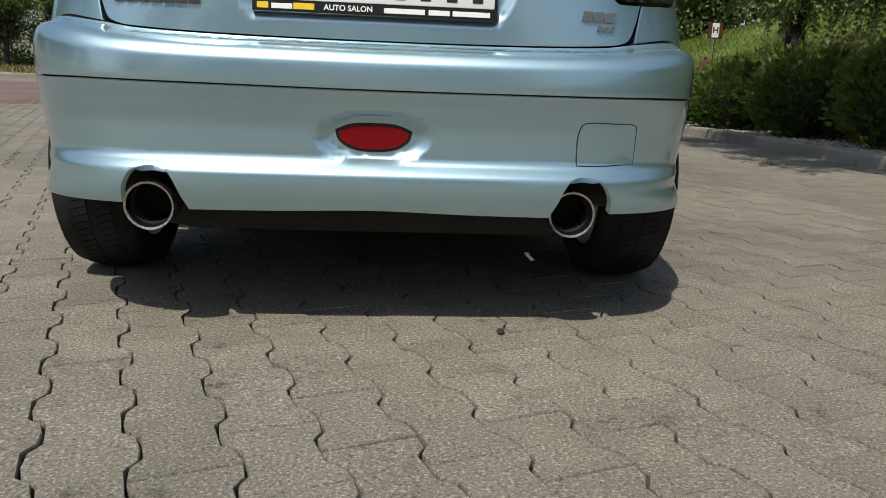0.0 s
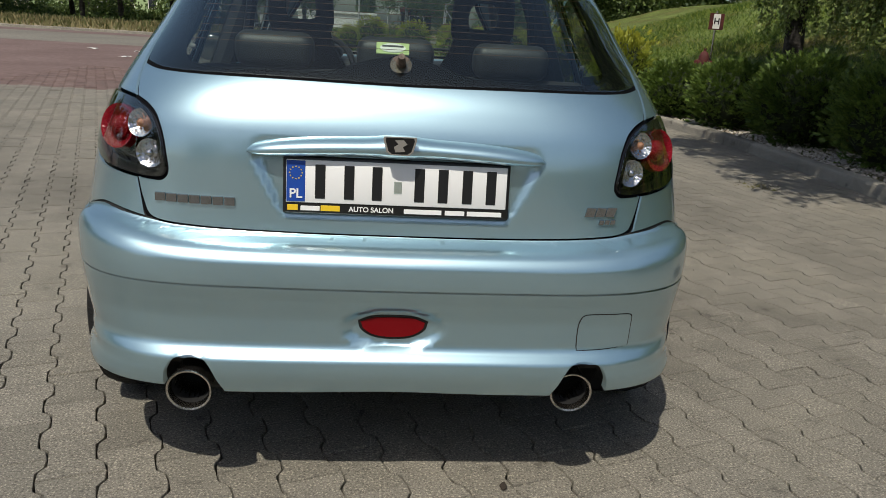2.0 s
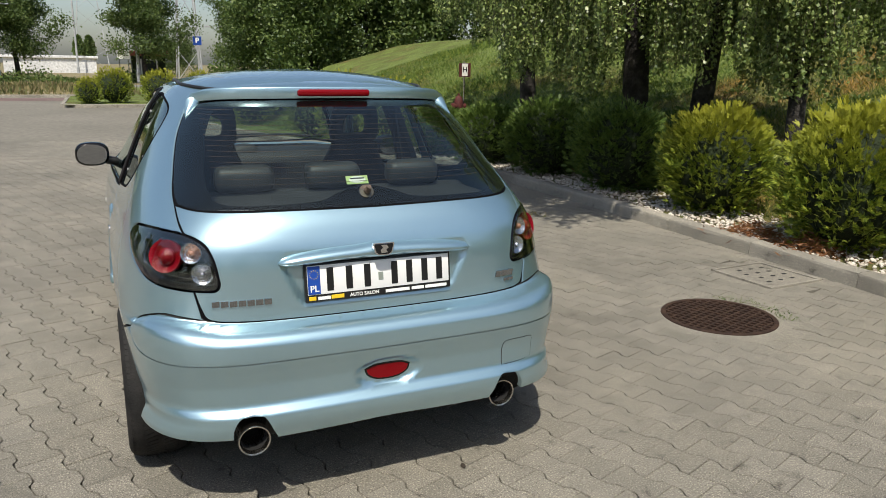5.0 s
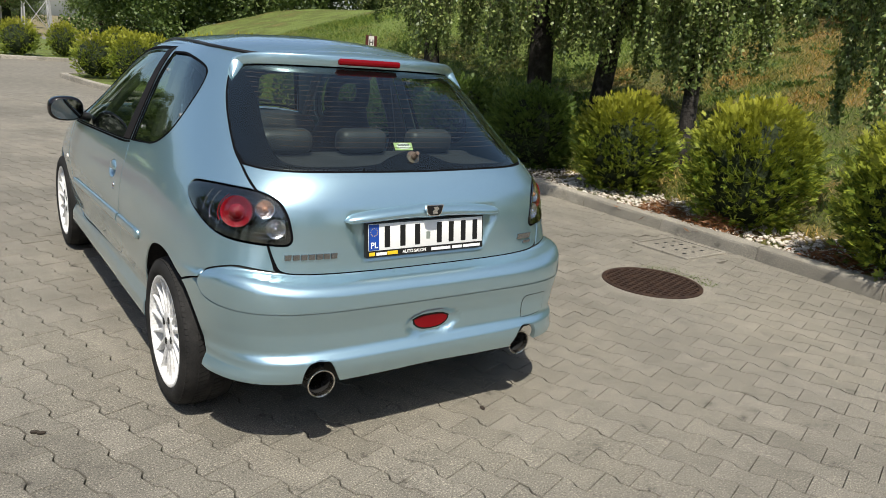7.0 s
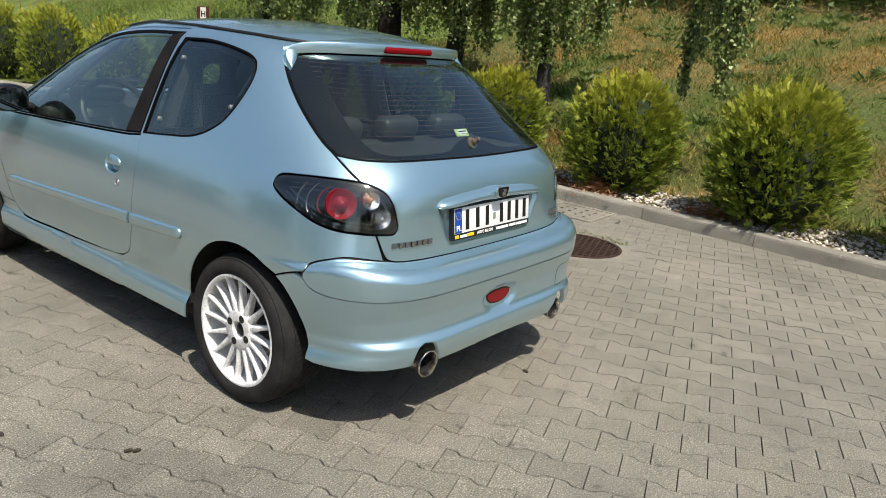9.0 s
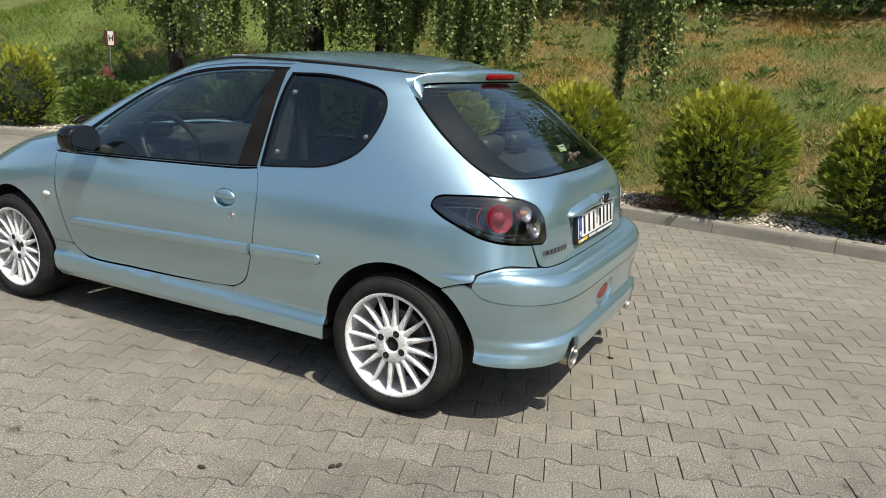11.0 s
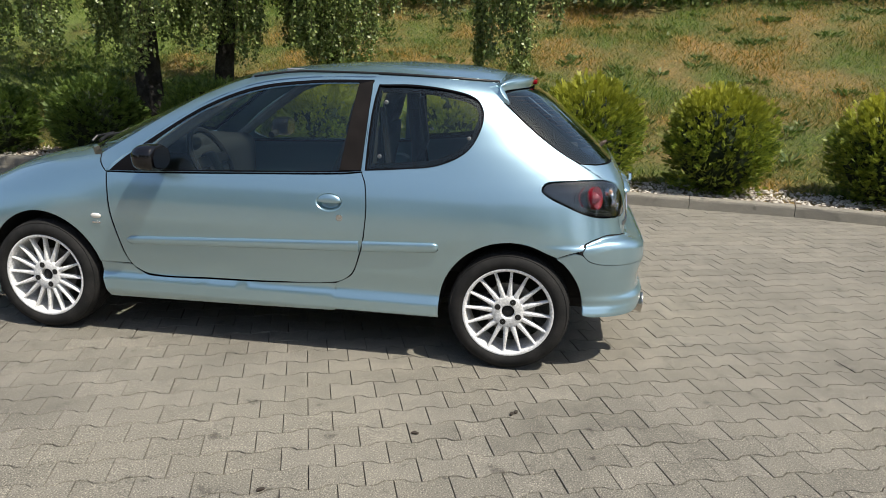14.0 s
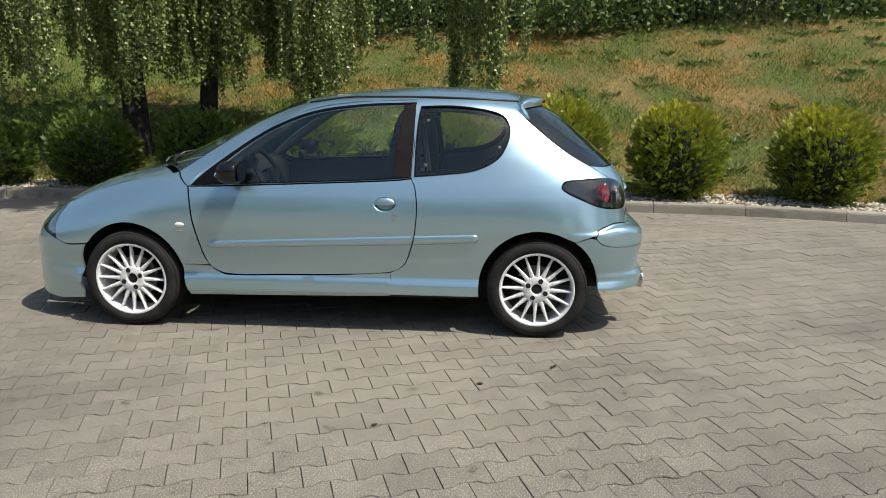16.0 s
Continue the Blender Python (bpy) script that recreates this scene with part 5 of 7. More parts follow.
# pavers: waisted blocks, rows turned against the car
PL, PW, AMP = 0.2005, 0.1393, 0.0145
U, V = np.array([-0.33, 0.944]), np.array([0.944, 0.33])


def zig(a):
    c = np.cos(2 * np.pi * a / PL)
    return AMP * np.clip(c * 1.9, -1, 1)


def paver_shape():
    a = np.array([0.0, 0.19, 0.31, 0.69, 0.81, 1.0]) * PL
    g, e = 0.0033, 0.0012
    left = [(q + (e if i == 0 else -e if i == 5 else 0), -zig(q) + g) for i, q in enumerate(a)]
    right = [(q + (e if i == 0 else -e if i == 5 else 0), PW + zig(q) - g) for i, q in enumerate(a)]
    ring = np.array(left[::-1] + right)
    mid = ring.mean(0)
    top = mid + (ring - mid) * [1 - 0.0030 / PL, 1 - 0.0034 / PW]
    m = len(ring)
    verts = np.concatenate([np.c_[top, np.zeros(m)], np.c_[ring, np.full(m, -0.0035)], np.c_[ring, np.full(m, -0.03)]])
    faces = [tuple(range(m))[::-1]] + [(i, (i + 1) % m, m + (i + 1) % m, m + i) for i in range(m)] + [(m + i, m + (i + 1) % m, 2 * m + (i + 1) % m, 2 * m + i) for i in range(m)]
    return verts, [f[::-1] for f in faces]


pv, pf = paver_shape()
v_first, a_first = -0.718, -0.985
cells = []
for k in range(-60, 80):
    a0 = a_first + (PL / 2 if k % 2 == 0 else 0.0)
    for j in range(-90, 130):
        a, v = a0 + j * PL, v_first + k * PW
        c = U * (a + PL / 2) + V * (v + PW / 2)
        if X0 - 0.2 < c[0] < 4.1 and Y0 - 0.2 < c[1] < Y1 + 0.1 and c[0] < kerb_foot(c[1]) + 0.10:
            if np.hypot(c[0] - 2.52, c[1] - 0.365) < 0.43 or (abs(c[0] - 3.54) < 0.33 and abs(c[1] - 0.95) < 0.35):
                continue
            cells.append((a, v, c))
near, rest, red = [], [], []
for a, v, c in cells:
    if c[1] > 8.72 and c[0] < -2.4 - (c[1] - 8.72) * 0.339:
        red.append((a, v))
    elif -0.95 < c[0] < 1.25 and -2.15 < c[1] < -0.55 and len(near) < 130 or -2.6 < c[0] < -1.05 and -0.3 < c[1] < 3.0 and len(near) < 298:
        near.append((a, v))
    else:
        rest.append((a, v))


def laid(a, v):
    """A paver's vertices in the yard, a little uneven."""
    dz, tx, ty = rng.normal(0, 0.0009), rng.normal(0, 0.006), rng.normal(0, 0.006)
    p = pv[:, :2] + [a, v]
    z = pv[:, 2] + dz + tx * (pv[:, 0] - PL / 2) + ty * (pv[:, 1] - PW / 2)
    return np.c_[p @ np.stack([U, V]), z]


def joined(name, spots, material, parent, kind=""):
    verts = np.concatenate([laid(a, v) for a, v in spots])
    faces = [tuple(i + k * len(pv) for i in f) for k in range(len(spots)) for f in pf]
    me = bpy.data.meshes.new(name)
    me.from_pydata(verts.tolist(), [], faces)
    ob = attach(name, me, material, parent)
    if kind:
        ob["kind"] = kind
    return ob


# kerb
kerb = tagged(new("kerb"), "weathered grey concrete kerb of metre-long stones", "kerb", kind="structure")
s_y = [0.461 - 1.01 * k for k in range(9, -18, -1)]


def kerb_stone(p, q, inward, parent):
    """A kerb stone from p to q along its foot, leaning back a little."""
    p, q = Vector((*p, 0)), Vector((*q, 0))
    d = (q - p).normalized()
    p, q = p + d * 0.003, q - d * 0.003
    n = Vector((d.y, -d.x, 0)) * inward
    prof = [(0.0, -0.05), (0.010, 0.085), (0.016, 0.104), (0.030, 0.112), (0.135, 0.114), (0.148, 0.108), (0.150, -0.05)]
    bm = bmesh.new()
    cuts = 6
    rings = [[bm.verts.new(p.lerp(q, t / cuts) + n * (a + random.gauss(0, 0.0012)) + Vector((0, 0, b + random.gauss(0, 0.0012)))) for a, b in prof] for t in range(cuts + 1)]
    for a, b in zip(rings, rings[1:]):
        for i in range(len(prof) - 1):
            bm.faces.new((a[i], b[i], b[i + 1], a[i + 1]))
    bm.faces.new(rings[0])
    bm.faces.new(rings[-1][::-1])
    bmesh.ops.recalc_face_normals(bm, faces=bm.faces)
    return part("kerb_stone", bm, kerb_mat, parent)


ys = [y for y in s_y if -16 < y < 17.5] 
ys = sorted(ys)
while ys[-1] < 17.2:
    ys.append(ys[-1] + 0.9)
for a, b in zip(ys, ys[1:]):
    kerb_stone((float(kerb_foot(a)), a), (float(kerb_foot(b)), b), 1, kerb)
kerb_stone((float(kerb_foot(ys[-1])), ys[-1]), (2.0, 18.0), 1, kerb)
for k in range(4):
    kerb_stone((2.0 + k, 18.0), (3.0 + k, 18.0), 1, kerb)
kerb2 = tagged(new("kerb_front"), "grey concrete kerb round the far planting bed", "kerb", kind="structure")
for k in range(10):
    kerb_stone((-1.4 + k, 24.6), (-0.4 + k, 24.6), -1, kerb2)
kerb_stone((-2.0, 25.3), (-1.4, 24.6), -1, kerb2)
for k in range(5):
    kerb_stone((-2.0, 26.3 + k), (-2.0, 25.3 + k), -1, kerb2)
kerb3 = tagged(new("kerb_verge"), "grey kerb along the dry verge", "kerb", kind="structure")
for k in range(36):
    kerb_stone((-36 + k, 33.0), (-35 + k, 33.0), -1, kerb3)

# bank with grass


def lusher(t, pos, fac):
    """Moves the patches towards green up the yard, where the bank is less dry."""
    xyz = t.nodes.new("ShaderNodeSeparateXYZ")
    t.links.new(pos, xyz.inputs[0])
    far = t.nodes.new("ShaderNodeMapRange")
    far.inputs[1].default_value, far.inputs[2].default_value, far.inputs[3].default_value, far.inputs[4].default_value = 4.0, 9.0, 0.005, -0.16
    t.links.new(xyz.outputs[1], far.inputs[0])
    add = t.nodes.new("ShaderNodeMath")
    t.links.new(fac, add.inputs[0])
    t.links.new(far.outputs[0], add.inputs[1])
    return add.outputs[0]


grass_soil = mat("grass_bank", (0.09, 0.10, 0.04), 0.95)
_t, _n, _l, _b = nodes_of(grass_soil)
_p = _t.nodes.new("ShaderNodeNewGeometry").outputs["Position"]
_a = noise_node(_t, 0.7, 6.0, 0.65, vec=_p)
_a = lusher(_t, _p, _a.outputs["Fac"])
_r = ramp(_t, _a, [(0.30, (0.14, 0.185, 0.036)), (0.40, (0.095, 0.115, 0.020)), (0.48, (0.13, 0.125, 0.030)), (0.55, (0.19, 0.145, 0.045)), (0.66, (0.28, 0.185, 0.07))])
_c = noise_node(_t, 28.0, 5.0, 0.7, vec=_p)
_s = ramp(_t, _c.outputs["Fac"], [(0.3, (0.4, 0.42, 0.36)), (0.7, (1.45, 1.45, 1.4))])
_l.new(mix(_t, 1.0, _r.outputs[0], _s.outputs[0], "MULTIPLY"), _b.inputs["Base Color"])
bump(grass_soil, _c.outputs["Fac"], 1.0, 0.05)


def grid_mesh(name, xs, ys, height, material, label, category):
    nx, ny = xs.shape
    verts = np.stack([xs, ys, height], -1).reshape(-1, 3)
    faces = [(i * ny + j, i * ny + j + 1, (i + 1) * ny + j + 1, (i + 1) * ny + j) for i in range(nx - 1) for j in range(ny - 1)]
    me = mesh_np(name, verts, [f[::-1] for f in faces])
    return tagged(attach(name, me, material, None), label, category, kind="structure")


dd, yy = np.meshgrid(np.concatenate([np.linspace(0.15, 12, 60), np.linspace(14, 60, 12)]), np.linspace(-40, 17.9, 120), indexing="ij")
xx = kerb_foot(yy) + dd
grid_mesh("grass_bank", xx, yy, bank(xx, yy) - 0.012, grass_soil, "sloping grass bank, patchy green and dry", "grass")
dd, yy = np.meshgrid(np.linspace(0, 60, 50), np.linspace(17.9, 34, 20), indexing="ij")
xx = 6.0 + dd
grid_mesh("grass_bank_far", xx, yy, bank(xx - 3, np.full_like(yy, 17.0)) * np.clip(dd / 3, 0, 1) + 0.02, grass_soil, "green grass bank beyond the lane", "grass")
dd, yy = np.meshgrid(np.linspace(0, 14, 20), np.linspace(0, 7.5, 10), indexing="ij")
grid_mesh("planting_bed", -1.85 + dd, 24.75 + yy, 0.09 + 0.0 * dd, grass_soil, "far planting bed with soil and grass", "grass")
dry = mottled("dry_verge", [(0.10, 0.11, 0.045), (0.20, 0.165, 0.08), (0.30, 0.23, 0.12)], 0.5, 0.95, 0.8, 6.0, dist=0.05)
sheet("verge", [(-120, 33.1), (0, 33.1), (0, 46), (-120, 46)], 0.05, dry, "dry grass verge beyond the yard", "grass")
sheet("verge_right", [(0, 33.1), (120, 33.1), (120, 46), (0, 46)], 0.05, grass_soil, "rough grass beyond the yard", "grass")
road_mat = mottled("far_road", [(0.13, 0.125, 0.115), (0.17, 0.165, 0.15), (0.20, 0.195, 0.18)], 0.4, 0.9, 0.1, 8.0)
sheet("road", [(-200, 46), (200, 46), (200, 52), (-200, 52)], 0.04, road_mat, "grey road behind the verge", "road")
sheet("field", [(-600, 52), (600, 52), (600, 900), (-600, 900)], 0.045, dry, "dry grass beneath the far trees", "grass")

# drain covers
rust = mottled("rusty_iron", [(0.022, 0.011, 0.007), (0.042, 0.022, 0.014), (0.068, 0.037, 0.022)], 9.0, 0.75, 0.4, 90.0, metal=0.35)
manhole = thing("manhole_cover", "rusty round cast-iron manhole cover with a square grid", "manhole cover", at=(2.52, 0.365, 0))
bm = lathe([(0.312, -0.02), (0.312, 0.004), (0.316, 0.007), (0.336, 0.007), (0.341, 0.004), (0.344, -0.03)], 56)
smooth(part("cover_ring", bm, rust, manhole), 40)
collar = lathe([(0.338, -0.02), (0.340, -0.0015), (0.52, -0.004), (0.53, -0.02)], 48)
part("mortar_collar", collar, paver_mat, manhole)
# near-black plate in place of the shade below the grid
bm = lathe([(0.001, -0.024), (0.312, -0.024), (0.314, -0.028)], 48)
part("cover_plate", bm, soot_shade, manhole)
for k in range(-6, 7):
    c = k * 0.046
    h = math.sqrt(max(0.0, 0.310**2 - c * c))
    for turn in (0, 1):
        bm = box(bmesh.new(), -h, h, c - 0.0068, c + 0.0068, -0.022, 0.003 - 0.0006 * turn, 0.002, 1)
        ob = part("grid_bar", bm, rust, manhole)
        ob.rotation_euler = (0, 0, radians(19 + 90 * turn))
grate = thing("gully_cover", "square pale concrete gully cover with round holes", "drain cover", at=(3.54, 0.95, 0))
grate.rotation_euler = (0, 0, radians(3))
bm = bmesh.new()
box(bm, -0.231, 0.231, -0.241, 0.241, -0.02, 0.008, 0.004, 1)
part("cover_slab", bm, kerb_mat, grate)
# near-black slab added to draw the shaded gap round the cover
part("cover_seat", box(bmesh.new(), -0.2425, 0.2425, -0.2525, 0.2525, -0.019, -0.003), soot_shade, grate)
part("mortar_bed", box(bmesh.new(), -0.38, 0.38, -0.40, 0.40, -0.03, -0.004), paver_mat, grate)
bm = bmesh.new()
for x0, x1, y0, y1 in ((-0.262, -0.243, -0.272, 0.272), (0.243, 0.262, -0.272, 0.272), (-0.243, 0.243, -0.272, -0.253), (-0.243, 0.243, 0.253, 0.272)):
    box(bm, x0, x1, y0, y1, -0.02, 0.011)
part("cover_frame", bm, kerb_mat, grate)
# flat black discs on the slab stand for the shade in its holes
for i, row in enumerate((-0.15, -0.05, 0.05, 0.15)):
    for k in range(3):
        bm = lathe([(0.001, 0.0095), (0.024, 0.0095)], 14)
        for v in bm.verts:
            v.co.y *= 0.6
        ob = part("drain_hole", bm, soot_shade, grate)
        ob.location = (-0.14 + 0.12 * k + (0.04 if i % 2 else 0), row, 0)

# ---- plants ----


def leaf_mat(name, stops, rough=0.55, warm=None):
    """Leaves: a tone for each, a little light through them."""
    m = mat(name, stops[1][1], rough)
    t, n, l, b = nodes_of(m)
    rnd = n.new("ShaderNodeNewGeometry").outputs["Random Per Island"]
    r = ramp(t, rnd, stops)
    col = r.outputs[0]
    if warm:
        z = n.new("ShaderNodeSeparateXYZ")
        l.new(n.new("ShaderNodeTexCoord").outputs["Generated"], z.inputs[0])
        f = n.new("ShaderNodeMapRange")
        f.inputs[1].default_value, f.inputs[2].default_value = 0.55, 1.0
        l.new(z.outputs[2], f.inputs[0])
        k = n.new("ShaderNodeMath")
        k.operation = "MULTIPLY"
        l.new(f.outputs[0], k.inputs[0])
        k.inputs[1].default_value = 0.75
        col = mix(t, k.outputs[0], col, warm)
    l.new(col, b.inputs["Base Color"])
    tr = n.new("ShaderNodeBsdfTranslucent")
    l.new(col, tr.inputs[0])
    mx = n.new("ShaderNodeMixShader")
    mx.inputs[0].default_value = 0.35
    l.new(b.outputs[0], mx.inputs[1])
    l.new(tr.outputs[0], mx.inputs[2])
    l.new(mx.outputs[0], n["Material Output"].inputs[0])
    return m


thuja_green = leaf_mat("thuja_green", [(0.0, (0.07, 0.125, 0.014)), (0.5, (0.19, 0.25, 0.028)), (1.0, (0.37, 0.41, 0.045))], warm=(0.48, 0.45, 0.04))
# darker copy of the conifer green, with the birches' shade in its colour
thuja_shaded = leaf_mat("thuja_shaded", [(0.0, (0.05, 0.095, 0.016)), (0.5, (0.105, 0.17, 0.028)), (1.0, (0.18, 0.25, 0.042))])
birch_leaf = leaf_mat("birch_leaf", [(0.0, (0.06, 0.10, 0.026)), (0.5, (0.18, 0.25, 0.065)), (1.0, (0.38, 0.44, 0.15))], 0.4)
tree_leaf = leaf_mat("tree_leaf", [(0.0, (0.04, 0.075, 0.016)), (0.5, (0.085, 0.135, 0.028)), (1.0, (0.16, 0.21, 0.055))])
grass_blade = leaf_mat("grass_blade", [(0.0, (0.045, 0.08, 0.012)), (0.5, (0.18, 0.20, 0.042)), (0.8, (0.34, 0.27, 0.09)), (1.0, (0.50, 0.38, 0.16))], 0.7)
weed_leaf = leaf_mat("weed_leaf", [(0.0, (0.05, 0.095, 0.018)), (0.5, (0.10, 0.155, 0.03)), (1.0, (0.18, 0.23, 0.055))])
bark = mottled("dark_bark", [(0.012, 0.010, 0.008), (0.028, 0.024, 0.02), (0.07, 0.062, 0.055)], 6.0, 0.95, 0.8, 30.0, dist=0.03)
twig_mat = mat("twig", (0.05, 0.035, 0.025), 0.9)
# blades take the bank's patches of green and straw
_t, _n, _l, _b = nodes_of(grass_blade)
_p = _n.new("ShaderNodeNewGeometry").outputs["Position"]
_a = noise_node(_t, 0.7, 6.0, 0.65, vec=_p)
_a = lusher(_t, _p, _a.outputs["Fac"])
_k = ramp(_t, _a, [(0.40, (0.62, 0.95, 0.42)), (0.50, (1.0, 1.0, 0.75)), (0.60, (1.45, 1.06, 0.7))])
_s = [q for q in _n if q.type == "VALTORGB"][0].outputs[0]
_m = mix(_t, 1.0, _s, _k.outputs[0], "MULTIPLY")
_l.new(_m, _b.inputs["Base Color"])
_l.new(_m, [q for q in _n if q.type == "BSDF_TRANSLUCENT"][0].inputs[0])
straw_blade = leaf_mat("straw_blade", [(0.0, (0.10, 0.12, 0.035)), (0.5, (0.20, 0.18, 0.075)), (1.0, (0.34, 0.28, 0.14))], 0.8)
dead_leaf = leaf_mat("dead_frond", [(0.0, (0.16, 0.06, 0.02)), (0.5, (0.26, 0.11, 0.04)), (1.0, (0.34, 0.17, 0.07))])


def quads_mesh(name, centre, along, across, length, width):
    """Many small pointed leaves: a rhomb each."""
    along = along / np.linalg.norm(along, axis=1)[:, None]
    across = across - along * (across * along).sum(1)[:, None]
    across = across / (np.linalg.norm(across, axis=1)[:, None] + 1e-9)
    L, W = np.broadcast_to(length, len(centre))[:, None], np.broadcast_to(width, len(centre))[:, None]
    fold = np.cross(along, across) * W * 0.25
    v = np.stack([centre, centre + along * L * 0.45 + across * W / 2 + fold, centre + along * L, centre + along * L * 0.45 - across * W / 2 + fold], 1).reshape(-1, 3)
    n = len(centre)
    me = bpy.data.meshes.new(name)
    me.vertices.add(4 * n)
    me.vertices.foreach_set("co", v.ravel())
    me.loops.add(4 * n)
    me.loops.foreach_set("vertex_index", np.arange(4 * n))
    me.polygons.add(n)
    me.polygons.foreach_set("loop_start", np.arange(n) * 4)
    me.update()
    me.validate()
    return me


def thuja_mesh(name, seed, fronds):
    """Sprays of scale leaves over an uneven globe: each spray a flat fan standing outwards and up."""
    r = np.random.default_rng(seed)
    d = r.normal(size=(fronds, 3))
    d[:, 2] = np.where(r.uniform(size=fronds) < 0.42, -np.abs(d[:, 2]) * 0.75, np.abs(d[:, 2]))
    d /= np.linalg.norm(d, axis=1)[:, None]
    tuft = r.normal(size=(260, 3))
    tuft[:, 2] = np.where(r.uniform(size=260) < 0.40, -np.abs(tuft[:, 2]) * 0.75, np.abs(tuft[:, 2]))
    tuft /= np.linalg.norm(tuft, axis=1)[:, None]
    own = r.integers(0, 260, fronds)
    d = np.where(r.uniform(size=fronds)[:, None] < 0.68, tuft[own] + r.normal(0, 0.075, (fronds, 3)), d)
    d /= np.linalg.norm(d, axis=1)[:, None]
    proud = r.normal(0, 0.05, 260)[own]
    lump = 1 + proud + 0.07 * np.sin(5 * np.arctan2(d[:, 1], d[:, 0]) + seed) * np.cos(3 * d[:, 2] + seed) + r.normal(0, 0.035, fronds)
    base = d * [0.54, 0.54, 0.62] * (lump * r.uniform(0.72, 0.97, fronds))[:, None]
    base[:, 2] += 0.50
    out = d * [1, 1, 0.6] + [0, 0, 0.65] + r.normal(0, 0.24, (fronds, 3))
    out /= np.linalg.norm(out, axis=1)[:, None]
    side = np.cross(out, r.normal(size=(fronds, 3)))
    side /= np.linalg.norm(side, axis=1)[:, None]
    c, al, ac, le, wi = [], [], [], [], []
    size = r.uniform(0.7, 1.25, fronds)
    for k, (t, ang) in enumerate(((0.0, 0.0), (0.25, 0.75), (0.25, -0.75), (0.55, 0.6), (0.55, -0.6), (0.8, 0.45), (0.8, -0.45))):
        a = ang + r.normal(0, 0.12, fronds)
        dirn = out * np.cos(a)[:, None] + side * np.sin(a)[:, None]
        c.append(base + out * (0.058 * t * size)[:, None])
        al.append(dirn)
        ac.append(np.cross(dirn, np.cross(out, side)))
        le.append((0.066 if k == 0 else 0.040) * size)
        wi.append((0.015 if k == 0 else 0.0135) * size)
    return quads_mesh(name, np.concatenate(c), np.concatenate(al), np.concatenate(ac), np.concatenate(le), np.concatenate(wi))


thuja_meshes = [thuja_mesh("fronds", s, n_) for s, n_ in ((1, 3700), (2, 3700), (3, 3700), (4, 1500))]
# solid core, near-black in place of the shade between the fronds
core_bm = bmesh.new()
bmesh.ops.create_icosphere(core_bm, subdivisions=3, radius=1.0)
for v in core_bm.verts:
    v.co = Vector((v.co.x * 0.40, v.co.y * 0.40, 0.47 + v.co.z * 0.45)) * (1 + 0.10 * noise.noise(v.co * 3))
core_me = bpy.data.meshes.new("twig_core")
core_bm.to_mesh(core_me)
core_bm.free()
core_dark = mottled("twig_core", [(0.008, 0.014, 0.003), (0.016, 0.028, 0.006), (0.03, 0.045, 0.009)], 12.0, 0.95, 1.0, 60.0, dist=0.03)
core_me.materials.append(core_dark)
thuja_frond_sets = {}
for i, me in enumerate(thuja_meshes):
    for key, m in (("green", thuja_green), ("dark", thuja_shaded)):
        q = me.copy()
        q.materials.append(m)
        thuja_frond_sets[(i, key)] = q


def bush(x, y, z, w, h, kind, i, label, group):
    ob = thing("thuja_bush", label, "bush", group, (x, y, z))
    ob.scale = (w / 1.12, w / 1.12, h / 1.12)
    ob.rotation_euler = (0, 0, 1.7 * i)
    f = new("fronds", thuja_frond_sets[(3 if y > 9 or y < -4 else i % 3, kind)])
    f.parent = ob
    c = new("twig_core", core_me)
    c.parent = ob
    return ob


row = "clipped conifers along the kerb"
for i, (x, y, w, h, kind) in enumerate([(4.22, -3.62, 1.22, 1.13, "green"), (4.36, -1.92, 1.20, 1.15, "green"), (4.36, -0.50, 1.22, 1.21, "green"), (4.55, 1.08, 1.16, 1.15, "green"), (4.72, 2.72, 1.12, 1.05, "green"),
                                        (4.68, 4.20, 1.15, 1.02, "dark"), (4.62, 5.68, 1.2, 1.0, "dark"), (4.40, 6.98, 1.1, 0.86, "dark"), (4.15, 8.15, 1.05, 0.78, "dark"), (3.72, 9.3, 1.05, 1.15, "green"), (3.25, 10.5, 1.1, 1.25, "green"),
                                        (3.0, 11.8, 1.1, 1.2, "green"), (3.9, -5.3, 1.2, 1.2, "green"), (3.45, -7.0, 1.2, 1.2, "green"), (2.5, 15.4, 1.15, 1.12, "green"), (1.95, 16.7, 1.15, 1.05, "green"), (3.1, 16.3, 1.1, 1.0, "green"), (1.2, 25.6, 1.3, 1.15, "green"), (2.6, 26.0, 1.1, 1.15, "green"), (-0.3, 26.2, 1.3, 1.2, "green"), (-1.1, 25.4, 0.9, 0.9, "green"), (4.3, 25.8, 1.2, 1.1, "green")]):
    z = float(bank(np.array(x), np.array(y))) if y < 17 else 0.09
    bush(x, y, z, w, h, kind, i, "round clipped conifer bush, yellow-green at the top" if kind == "green" else "round conifer bush, green darkened for the shade of the birches", row if y < 17 else "bushes on the far bed")

# white gravel in the bed
stone_mat = mat("white_gravel", (0.6, 0.57, 0.52), 0.8)
_t, _n, _l, _b = nodes_of(stone_mat)
_r = ramp(_t, _n.new("ShaderNodeNewGeometry").outputs["Random Per Island"], [(0.0, (0.20, 0.165, 0.13)), (0.35, (0.46, 0.40, 0.33)), (1.0, (0.68, 0.63, 0.55))])
_l.new(_r.outputs[0], _b.inputs["Base Color"])
bm = bmesh.new()
bmesh.ops.create_icosphere(bm, subdivisions=1, radius=1.0)
iv = np.array([tuple(v.co) for v in bm.verts])
